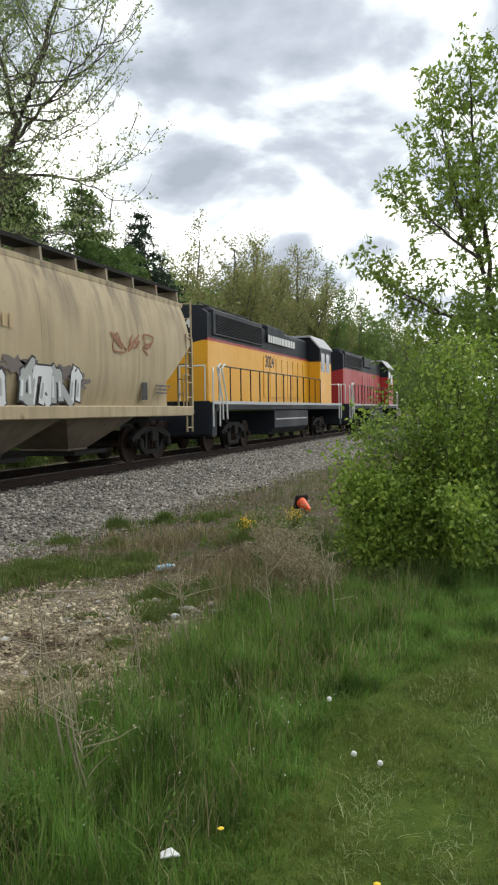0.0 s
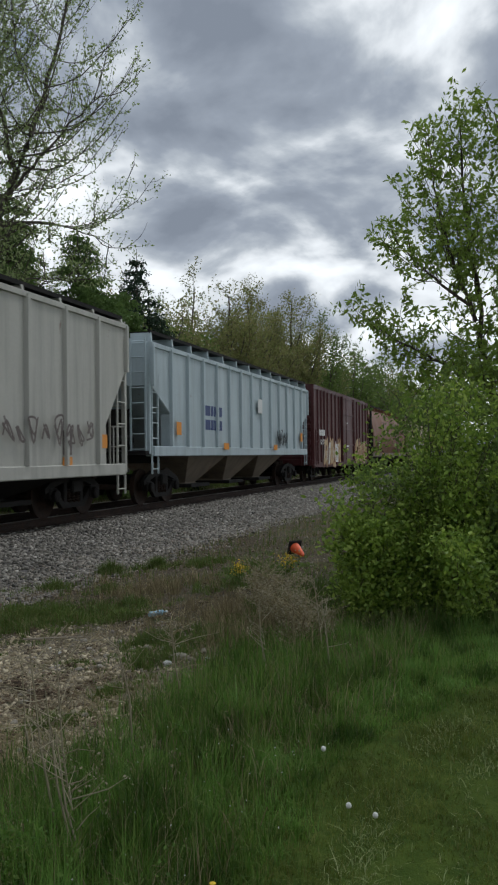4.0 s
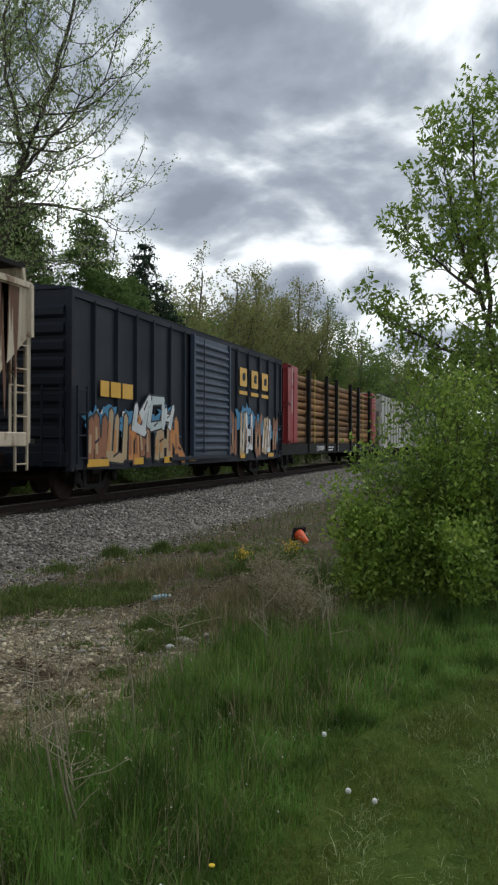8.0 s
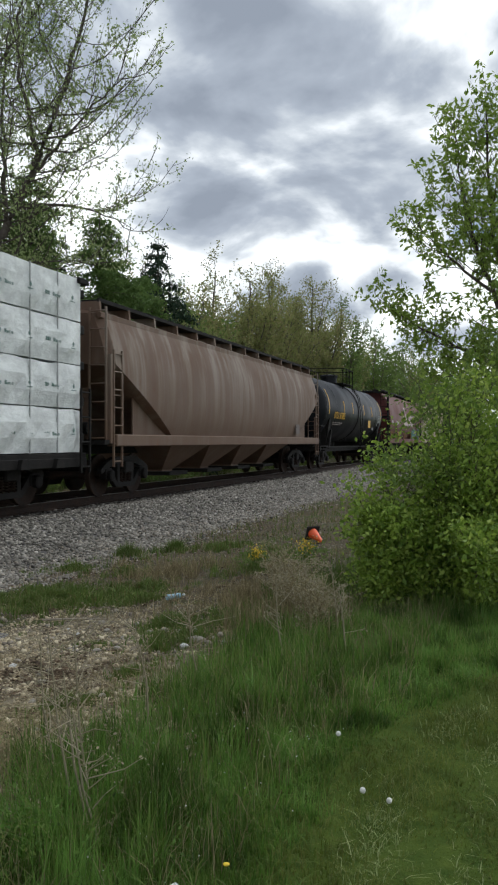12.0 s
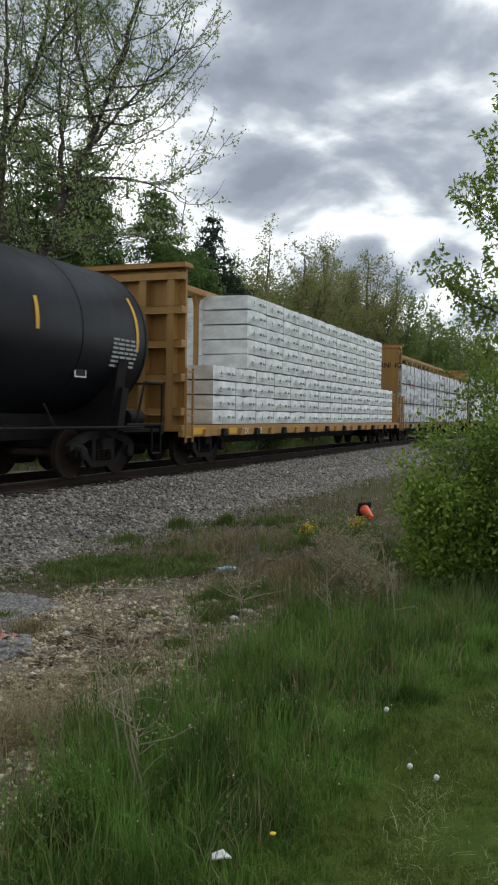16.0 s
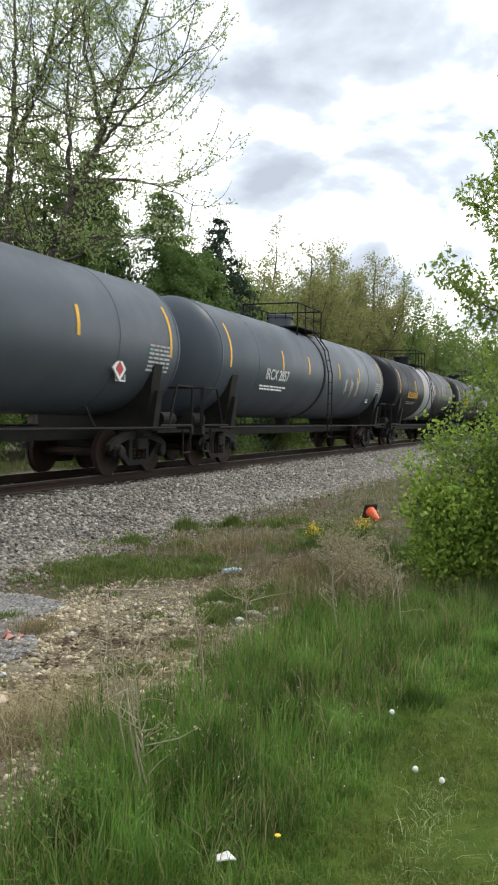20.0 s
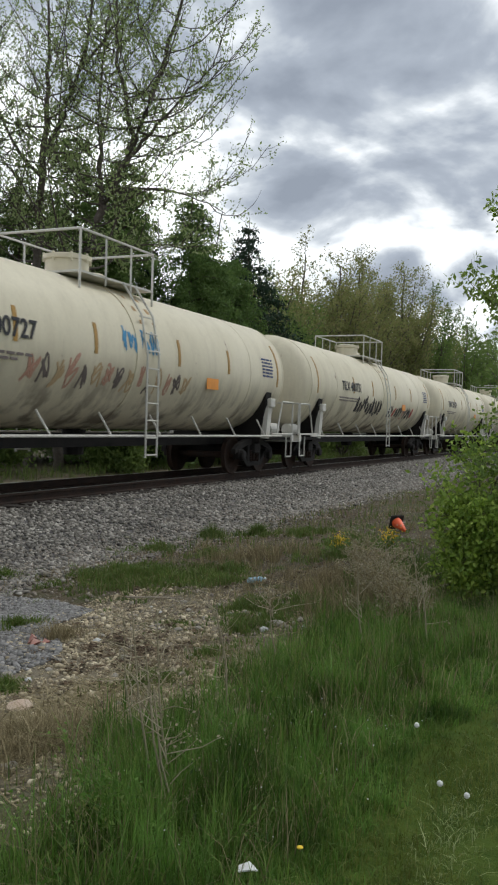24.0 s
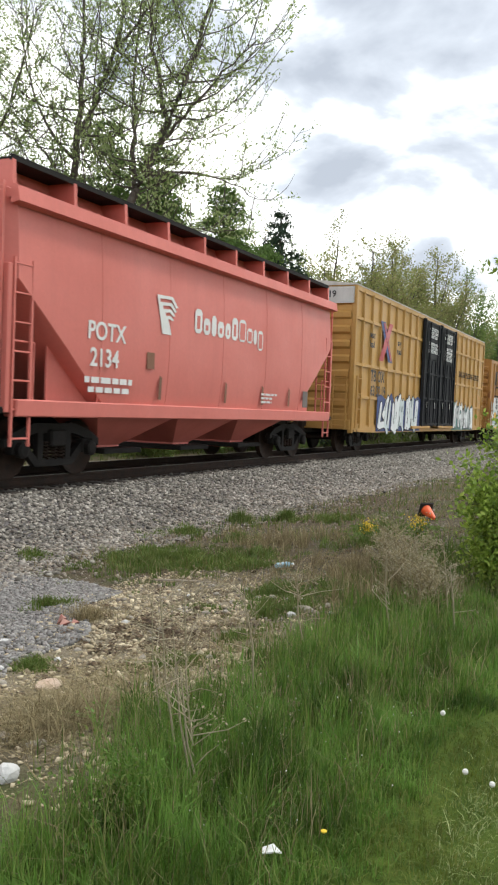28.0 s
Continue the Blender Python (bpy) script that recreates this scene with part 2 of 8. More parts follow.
class Shape:
    """Collects vertices and faces of one mesh."""

    def __init__(self):
        self.v, self.f = [], []

    def add(self, vs, fs):
        n = len(self.v)
        self.v += [tuple(p) for p in vs]
        self.f += [tuple(i + n for i in f) for f in fs]
        return self

    def box(self, x0, x1, y0, y1, z0, z1, bevel=0.0):
        b = min(bevel, abs(x1 - x0) / 2.2, abs(y1 - y0) / 2.2, abs(z1 - z0) / 2.2)
        if b <= 0:
            vs = [(x, y, z) for x in (x0, x1) for y in (y0, y1) for z in (z0, z1)]
            return self.add(vs, [(0, 1, 3, 2), (4, 6, 7, 5), (0, 4, 5, 1), (2, 3, 7, 6), (0, 2, 6, 4), (1, 5, 7, 3)])
        ring = lambda x0, x1, y0, y1, z: [(x0 + b, y0, z), (x1 - b, y0, z), (x1, y0 + b, z), (x1, y1 - b, z), (x1 - b, y1, z), (x0 + b, y1, z), (x0, y1 - b, z), (x0, y0 + b, z)]
        inner = lambda z: [(x0 + b, y0 + b, z), (x1 - b, y0 + b, z), (x1 - b, y0 + b, z), (x1 - b, y1 - b, z), (x1 - b, y1 - b, z), (x0 + b, y1 - b, z), (x0 + b, y1 - b, z), (x0 + b, y0 + b, z)]
        return self.loft([inner(z0), ring(x0, x1, y0, y1, z0 + b), ring(x0, x1, y0, y1, z1 - b), inner(z1)])

    def loft(self, rings, closed=True, caps=True):
        n = len(rings[0])
        fs = []
        for k in range(len(rings) - 1):
            for i in range(n if closed else n - 1):
                j = (i + 1) % n
                fs.append((k * n + i, k * n + j, (k + 1) * n + j, (k + 1) * n + i))
        if caps and closed:
            fs.append(tuple(range(n - 1, -1, -1)))
            fs.append(tuple((len(rings) - 1) * n + i for i in range(n)))
        return self.add([p for r in rings for p in r], fs)

    def rod(self, a, b, r, n=6, r1=None):
        a, b = Vector(a), Vector(b)
        d = (b - a).normalized()
        u = d.orthogonal().normalized()
        w = d.cross(u)
        ring = lambda p, q: [p + (u * math.cos(2 * math.pi * k / n) + w * math.sin(2 * math.pi * k / n)) * q for k in range(n)]
        return self.loft([ring(a, r), ring(b, r if r1 is None else r1)])

    def pipe(self, pts, r, n=6):
        for a, b in zip(pts, pts[1:]):
            self.rod(a, b, r, n)
        return self

    def prism(self, outline, axis, a, b):
        """A flat outline swept from a to b along an axis; the outline gives the other two coordinates in order."""
        put = {"x": lambda p, t: (t, p[0], p[1]), "y": lambda p, t: (p[0], t, p[1]), "z": lambda p, t: (p[0], p[1], t)}[axis]
        return self.loft([[put(p, a) for p in outline], [put(p, b) for p in outline]])

    def spun(self, profile, axis_point, axis="x", n=20):
        """A profile of (along, radius) turned round an axis through a point."""
        px, py, pz = axis_point
        rings = []
        for t, r in profile:
            ring = []
            for k in range(n):
                c, s = r * math.cos(2 * math.pi * k / n), r * math.sin(2 * math.pi * k / n)
                ring.append({"x": (px + t, py + c, pz + s), "y": (px + c, py + t, pz + s), "z": (px + c, py + s, pz + t)}[axis])
            rings.append(ring)
        return self.loft(rings)

    def mesh(self, name, mat, smooth=False):
        me = bpy.data.meshes.new(name)
        me.from_pydata(self.v, [], self.f)
        if mat:
            me.materials.append(mat)
        bm = bmesh.new()
        bm.from_mesh(me)
        bmesh.ops.recalc_face_normals(bm, faces=bm.faces)
        bm.to_mesh(me)
        bm.free()
        if smooth:
            me.shade_smooth()
            me.set_sharp_from_angle(angle=radians(40))
        return me


def part(name, shape, mat, parent=None, label="", at=None, smooth=False):
    me = shape if isinstance(shape, bpy.types.Mesh) else shape.mesh(name, mat, smooth)
    ob = new(name, me)
    if parent is not None:
        ob.parent = parent
    if at is not None:
        ob.matrix_basis = at
    return tagged(ob, label) if label else ob


def np_mesh(name, verts, faces, mat, smooth=False):
    """A mesh out of arrays: vertices (n, 3) and faces, a list of arrays (m, 3) or (m, 4)."""
    me = bpy.data.meshes.new(name)
    verts = np.asarray(verts, np.float32)
    me.vertices.add(len(verts))
    me.vertices.foreach_set("co", verts.ravel())
    flat = np.concatenate([np.asarray(f, np.int32).ravel() for f in faces])
    sizes = np.concatenate([np.full(len(f), np.shape(f)[1], np.int32) for f in faces])
    me.loops.add(len(flat))
    me.loops.foreach_set("vertex_index", flat)
    me.polygons.add(len(sizes))
    me.polygons.foreach_set("loop_start", np.r_[0, np.cumsum(sizes)[:-1]].astype(np.int32))
    me.materials.append(mat)
    me.update(calc_edges=True)
    me.validate()
    if smooth:
        me.shade_smooth()
    return me


def empty(name, label, category, group="", kind="", at=None):
    ob = new(name)
    ob.empty_display_size = 0.3
    if at is not None:
        ob.matrix_basis = at
    return tagged(ob, label, category, group, kind)


# ---- ground ----
PROFILE_X = [-3000, -120, -45, -20, -15.2, -13.6, -11.6, -8.62, -6.2, -4.6, -3.2, -2.0, -0.9, 6, 40, 3000]
PROFILE_Z = [0, 0.6, 0.1, -0.25, -0.3, -0.32, 0.06, 0.05, -0.28, -0.22, -0.13, -0.05, 0.0, 0.02, 0.1, 0]


def lumps(x, y):
    return 0.022 * np.sin(1.9 * x + 0.7 * y) * np.sin(1.3 * y - 0.5 * x) + 0.014 * np.sin(4.1 * x + 1.1) * np.sin(3.7 * y + 2.0 + x)


def ground_z(x, y):
    x, y = np.asarray(x, float), np.asarray(y, float)
    near = np.clip(1 - np.abs(y - 10) / 60, 0, 1)
    on = 1 - 0.75 * ((x < -7.5) & (x > -12.5))
    return np.interp(x, PROFILE_X, PROFILE_Z) + lumps(x, y) * near * on


def build_ground():
    xs = np.unique(np.r_[-3000, -1200, -500, -250, -120, -80, -60, -45, np.arange(-36, -16, 2.0), np.arange(-16, 4, 0.2), np.arange(4, 12, 1.0), 16, 24, 40, 80, 200, 800, 3000])
    ys = np.unique(np.r_[-3000, -1200, -600, -300, -150, -80, -40, -20, -10, -5, -2, np.arange(0, 24, 0.2), np.arange(24, 60, 2.0), np.arange(60, 140, 10), 200, 300, 600, 1200, 3000])
    X, Y = np.meshgrid(xs, ys)
    V = np.stack([X, Y, ground_z(X, Y)], -1).reshape(-1, 3)
    nx = len(xs)
    i, j = np.meshgrid(np.arange(len(ys) - 1), np.arange(nx - 1), indexing="ij")
    a = (i * nx + j).ravel()
    F = np.stack([a, a + 1, a + nx + 1, a + nx], -1)
    m, N, L, b = material("ground_cover")
    co = N.new("ShaderNodeTexCoord").outputs["Object"]
    sep = N.new("ShaderNodeSeparateXYZ")
    L.new(co, sep.inputs[0])
    n1, n2, n3 = noise_node(N, L, co, 0.9, 5, 0.65), noise_node(N, L, co, 9.0, 6, 0.7), noise_node(N, L, co, 55.0, 3, 0.7)
    # distance across the track's line, made uneven
    add = N.new("ShaderNodeMath")
    add.operation = "MULTIPLY_ADD"
    add.inputs[1].default_value, add.inputs[2].default_value = 2.2, -1.1
    L.new(n1, add.inputs[0])
    sx = N.new("ShaderNodeMath")
    sx.operation = "ADD"
    L.new(sep.outputs["X"], sx.inputs[0])
    L.new(add.outputs[0], sx.inputs[1])
    n4 = noise_node(N, L, co, 2.7, 6, 0.7)
    soil = mixed(N, L, ranged(N, L, n2, 0.35, 0.65), (0.044, 0.032, 0.021), (0.125, 0.095, 0.062))
    soil = mixed(N, L, ranged(N, L, n4, 0.42, 0.62, 0.0, 0.75), soil, (0.06, 0.068, 0.03))
    soil = mixed(N, L, ranged(N, L, n3, 0.5, 0.75, 0.0, 0.7), soil, (0.24, 0.2, 0.155))
    turf = mixed(N, L, ranged(N, L, n2, 0.3, 0.7), (0.036, 0.068, 0.009), (0.08, 0.115, 0.018))
    weed = mixed(N, L, ranged(N, L, n1, 0.55, 0.75), soil, turf)
    stone = mixed(N, L, ranged(N, L, n3, 0.3, 0.7), (0.05, 0.047, 0.047), (0.2, 0.185, 0.18))
    pale = mixed(N, L, ranged(N, L, n3, 0.3, 0.7), (0.12, 0.1, 0.068), (0.29, 0.255, 0.185))
    c = mixed(N, L, ranged(N, L, sx.outputs[0], -2.6, -1.6), weed, turf)
    # trampled pale patch beside the lawn
    mp = N.new("ShaderNodeMapping")
    mp.vector_type = "TEXTURE"
    mp.inputs["Location"].default_value = (-3.15, 5.25, 0)
    mp.inputs["Rotation"].default_value = (0, 0, radians(26))
    mp.inputs["Scale"].default_value = (0.95, 2.4, 100)
    L.new(co, mp.inputs[0])
    ln = N.new("ShaderNodeVectorMath")
    ln.operation = "LENGTH"
    L.new(mp.outputs[0], ln.inputs[0])
    wob = N.new("ShaderNodeMath")
    wob.operation = "MULTIPLY_ADD"
    wob.inputs[1].default_value = 0.9
    L.new(n1, wob.inputs[0])
    L.new(ln.outputs["Value"], wob.inputs[2])
    c = mixed(N, L, ranged(N, L, wob.outputs[0], 1.25, 1.6, 1.0, 0.0), c, pale)
    onbed = ranged(N, L, sx.outputs[0], -6.3, -5.9, 1.0, 0.0)
    c = mixed(N, L, onbed, c, stone)
    road = ranged(N, L, sx.outputs[0], -13.6, -13.3, 1.0, 0.0)
    c = mixed(N, L, road, c, pale)
    wood = ranged(N, L, sx.outputs[0], -16.2, -15.6, 1.0, 0.0)
    c = mixed(N, L, wood, c, weed)
    L.new(c, b.inputs["Base Color"])
    b.inputs["Roughness"].default_value = 0.95
    b.inputs["Specular IOR Level"].default_value = 0.15
    bumped(N, L, b, n3, 0.6, 0.03)
    tagged(new("ground", np_mesh("ground", V, [F], m, True)), "uneven ground with lawn, bare soil and gravel beside a railway", "ground", kind="structure")


build_ground()


def scatter_stones(name, pts, sizes, mat, label, seed, flat=0.7):
    """Angular stones, six corners each, joined."""
    rng = np.random.default_rng(seed)
    n = len(pts)
    base = np.array([(1, 0, 0), (-1, 0, 0), (0, 1, 0), (0, -1, 0), (0, 0, 1), (0, 0, -1), (0.62, 0.62, 0.45), (-0.6, 0.62, -0.4)])
    tri = np.array([(6, 0, 2), (6, 2, 4), (6, 4, 0), (2, 7, 4), (7, 1, 4), (2, 5, 7), (7, 5, 1), (1, 3, 4), (3, 0, 4), (0, 5, 2), (3, 1, 5), (0, 3, 5)])
    V = base[None] * rng.uniform(0.65, 1.3, (n, 8, 1)) + rng.normal(0, 0.12, (n, 8, 3))
    q = rng.normal(size=(n, 4))
    q /= np.linalg.norm(q, axis=1)[:, None]
    w, x, y, z = q.T
    R = np.stack([1 - 2 * (y * y + z * z), 2 * (x * y - w * z), 2 * (x * z + w * y), 2 * (x * y + w * z), 1 - 2 * (x * x + z * z), 2 * (y * z - w * x), 2 * (x * z - w * y), 2 * (y * z + w * x), 1 - 2 * (x * x + y * y)], -1).reshape(n, 3, 3)
    V = np.einsum("nij,nkj->nki", R, V) * np.asarray(sizes)[:, None, None]
    V[..., 2] *= flat
    V += np.asarray(pts)[:, None]
    F = (tri[None] + 8 * np.arange(n)[:, None, None]).reshape(-1, 3)
    ob = new(name, np_mesh(name, V.reshape(-1, 3), [F], mat))
    return tagged(ob, label, "gravel", kind="stuff")


def build_stones():
    rng = np.random.default_rng(5)
    # near shoulder of the track bed
    n = 62000
    x = np.where(rng.random(n) < 0.75, rng.uniform(-9.0, -6.0, n), rng.uniform(-12.4, -9.0, n))
    x = np.where(rng.random(n) < 0.06, rng.uniform(-6.4, -5.5, n), x)
    y = 5 + 55 * rng.random(n) ** 1.5
    s = rng.uniform(0.018, 0.045, n) * (1 + 0.012 * (y - 5))
    z = ground_z(x, y) + s * 0.25
    scatter_stones("ballast", np.stack([x, y, z], -1), s, M_BALLAST, "grey crushed stone ballast along the track", 6)
    # dusty paler stone at the foot of the bed
    n = 9000
    y = 5.5 + 30 * rng.random(n) ** 1.6
    x = rng.normal(-6.25, 0.42, n)
    s = rng.uniform(0.012, 0.034, n) * (1 + 0.012 * (y - 5))
    scatter_stones("ballast", np.stack([x, y, ground_z(x, y) + s * 0.3], -1), s, M_DUSTY, "dusty beige stones at the foot of the ballast", 9)
    # spill of grey stone near the bare patch
    n = 12000
    y = 6.95 - np.abs(rng.normal(0, 1.7, n))
    x = np.interp(y, [0.0, 3.4, 4.7, 6.7, 6.95], [-3.4, -3.45, -3.72, -4.7, -5.2]) - np.abs(rng.normal(0, 1.1, n)) + 0.18 + 0.12 * np.sin(4 * y)
    s = rng.uniform(0.012, 0.03, n)
    scatter_stones("gravel", np.stack([x, y, ground_z(x, y) + s * 0.3], -1), s, M_SPILL, "loose grey gravel spilled beside the bare patch", 7)
    n = 15000
    ang, rad = rng.uniform(0, 2 * math.pi, n), rng.random(n) ** 0.6 * 1.2
    u, v = rad * np.cos(ang) * 0.9, rad * np.sin(ang) * 2.4
    c, sn = math.cos(radians(26)), math.sin(radians(26))
    x, y = -3.1 + c * u - sn * v, 5.25 + sn * u + c * v
    keep = np.sin(2.3 * x + 1) * np.sin(1.9 * y) + rng.normal(0, 0.5, n) > -0.4
    x, y = x[keep], y[keep]
    s = rng.uniform(0.004, 0.013, len(x)) * np.where(rng.random(len(x)) < 0.14, 2.3, 1)
    scatter_stones("gravel", np.stack([x, y, ground_z(x, y) + s * 0.3], -1), s, M_LIMESTONE, "pale crushed limestone on bare ground", 8)
    # pebbles strewn over the soil
    n = 9000
    x, y = rng.uniform(-5.9, -2.1, n), 6 + 14 * rng.random(n) ** 1.4
    s = rng.uniform(0.005, 0.014, n) * np.where(rng.random(n) < 0.06, 2.2, 1)
    scatter_stones("gravel", np.stack([x, y, ground_z(x, y) + s * 0.3], -1), s, M_DUSTY, "small pebbles strewn over bare soil", 12)


build_stones()


def build_track():
    track = empty("railway_track", "single railway track of rusty rails on wooden ties", "railway track", kind="structure", at=pose(TRACK_X, 0, RAIL_Z))
    prof = [(-0.07, -0.17), (0.07, -0.17), (0.07, -0.155), (0.012, -0.135), (0.01, -0.05), (0.036, -0.04), (0.036, 0.0), (-0.036, 0.0), (-0.036, -0.04), (-0.01, -0.05), (-0.012, -0.135), (-0.07, -0.155)]
    for side in (0.7525, -0.7525):
        rail = part("rail", Shape().prism([(side + a, b - 0.003) for a, b in prof], "y", -700, 700), M_RUSTSTEEL, track)
        part("running_surface", Shape().box(side - 0.03, side + 0.03, -700, 700, -0.004, 0.0), M_RAILTOP, rail, "polished top of the rail")
    tie = Shape().box(-1.3, 1.3, -0.115, 0.115, -0.36, -0.172, 0.012).mesh("tie", M_TIE)
    rng = random.Random(3)
    for k in range(130):
        part("tie", tie, None, track, at=pose(rng.uniform(-0.03, 0.03), 2 + 0.5 * k, rng.uniform(-0.01, 0.005), 0, 0, rng.uniform(-1.5, 1.5)))
    far = Shape()
    for k in range(300):
        far.box(-1.3, 1.3, 67 + 0.5 * k, 67.23 + 0.5 * k, -0.36, -0.172)
    tagged(part("ties_beyond", far, M_TIE, track), kind="stuff")


build_track()

# ---- plants ----
def unit(v):
    return v / np.maximum(np.linalg.norm(v, axis=-1, keepdims=True), 1e-9)


def leaf_mesh(name, pts, sizes, mat, rng, droop=0.3, narrow=0.5, facing=None):
    """Folded leaves of four corners at the given points."""
    n = len(pts)
    d = unit(rng.normal(0, 1, (n, 3)) + np.array([0, 0, -droop]) + (0 if facing is None else facing))
    s = unit(np.cross(d, rng.normal(0, 1, (n, 3))))
    nn = np.cross(d, s)
    L = np.asarray(sizes)[:, None]
    V = np.stack([pts, pts + d * L * 0.5 + s * L * narrow * 0.5 + nn * L * 0.08, pts + d * L, pts + d * L * 0.5 - s * L * narrow * 0.5 + nn * L * 0.08], 1)
    i = 4 * np.arange(n)[:, None]
    F = np.concatenate([i + np.array([[0, 1, 2]]), i + np.array([[0, 2, 3]])])
    return np_mesh(name, V.reshape(-1, 3), [F], mat)


def tubes(name, chains, mat, sides=5):
    """Chains of (points, radii) as tapered tubes, joined."""
    vs, fs, n0 = [], [], 0
    ang = 2 * np.pi * np.arange(sides) / sides
    for P, r in chains:
        P, r = np.asarray(P, float), np.asarray(r, float)
        d = unit(np.gradient(P, axis=0))
        u = unit(np.cross(d, np.where(np.abs(d[:, 2:]) > 0.9, np.array([[1.0, 0, 0]]), np.array([[0, 0, 1.0]]))))
        w = np.cross(d, u)
        ring = P[:, None] + r[:, None, None] * (u[:, None] * np.cos(ang)[None, :, None] + w[:, None] * np.sin(ang)[None, :, None])
        vs.append(ring.reshape(-1, 3))
        k, j = np.meshgrid(np.arange(len(P) - 1), np.arange(sides), indexing="ij")
        a, b = n0 + k * sides + j, n0 + k * sides + (j + 1) % sides
        fs.append(np.stack([a, b, b + sides, a + sides], -1).reshape(-1, 4))
        n0 += len(P) * sides
    return np_mesh(name, np.concatenate(vs), [np.concatenate(fs)], mat, True)


class Tree:
    """Grows limbs: chains by level, and the points where leaves sit."""

    def __init__(self, seed, ends=False):
        self.ends, self.share = ends, 1.0
        self.rng = np.random.default_rng(seed)
        self.chains, self.tips = {0: [], 1: [], 2: [], 3: []}, []

    def grow(self, p, d, length, radius, level, last, kids=(7, 6, 5), spread=(50, 50, 55), wander=0.12, rise=0.05, bare=0.3, shrink=(0.55, 0.55, 0.55)):
        rng = self.rng
        n = max(4, 8 - 2 * level)
        P, D = [np.array(p, float)], unit(np.array(d, float))
        for _ in range(n):
            D = unit(D + rng.normal(0, wander, 3) + np.array([0, 0, rise * (0.5, 1.0, 1.6, 2.2)[min(level, 3)]]))
            P.append(P[-1] + D * length / n)
        P = np.array(P)
        r = radius * np.linspace(1, 0.25, n + 1)
        self.chains[min(level, 3)].append((P, r))
        if level >= last:
            if self.ends:
                self.tips += [P[-1], P[-1], P[-2]]
                return
            for _ in range(3):
                self.tips.append(P[rng.integers(1, n + 1)] + rng.normal(0, 0.02, 3))
            for q in P[1:]:
                self.tips.append(q)
            return
        count = kids[level] if level < len(kids) else 4
        if level == 0:
            count = max(4, round(count * min(1, self.share * 1.6)))
        for k in range(count):
            t = bare + (1 - bare) * (k + rng.random()) / count
            i = min(int(t * n), n - 1)
            q = P[i] + (P[i + 1] - P[i]) * (t * n - i)
            along = unit(P[i + 1] - P[i])
            side = unit(np.cross(along, rng.normal(0, 1, 3)))
            a = radians(spread[min(level, len(spread) - 1)] * rng.uniform(0.7, 1.25))
            self.grow(q, along * math.cos(a) + side * math.sin(a), length * shrink[min(level, 2)] * (1.15 - 0.5 * t) * rng.uniform(0.75, 1.2), max(r[i] * 0.36, 0.003), level + 1, last, kids, spread, wander * 1.2, rise, 0.2, shrink)


def broadleaf(name, label, at, seed, height, radius, leaf, leaf_mat, per_tip=4, stems=(((0, 0, 1), 1.0),), kids=(9, 6, 5), spread=(48, 50, 55), last=3, cloud=0.12, wander=0.1, bare=0.3, shrink=(0.5, 0.5, 0.5), narrow=0.5, rise=0.04, group="", category="tree", bark=None, keep=1.0, ends=False, trunk_r=None):
    """A tree on its own trunk, with limbs, twigs and a crown of leaves."""
    t = Tree(seed, ends)
    for lean, share, *fork in stems:
        first = (0, 0, -0.1) if not fork else t.chains[0][0][0][int(fork[0] * (len(t.chains[0][0][0]) - 1))]
        t.share = share
        t.grow(first, lean, height * share * 0.92, radius * share, 0, last, kids, spread, wander, rise, bare, shrink)
    tree = empty(name, label, category, group, at=at)
    bark = bark or M_BARK
    part("trunk", tubes("trunk", t.chains[0], bark, 8), None, tree)
    if t.chains[1]:
        tagged(part("branching", tubes("branching", t.chains[1], bark, 5), None, tree), kind="stuff")
    fine = t.chains[2] + t.chains[3]
    if fine:
        tagged(part("fine_branching", tubes("fine_branching", fine, M_TWIG, 3), None, tree), kind="stuff")
    tips = np.array(t.tips)
    tips = tips[t.rng.random(len(tips)) < keep]
    pts = np.repeat(tips, per_tip, 0) + t.rng.normal(0, cloud, (len(tips) * per_tip, 3))
    part("crown", leaf_mesh("crown", pts, leaf * t.rng.uniform(0.6, 1.25, len(pts)), leaf_mat, t.rng, 0.3, narrow), None, tree)
    return tree


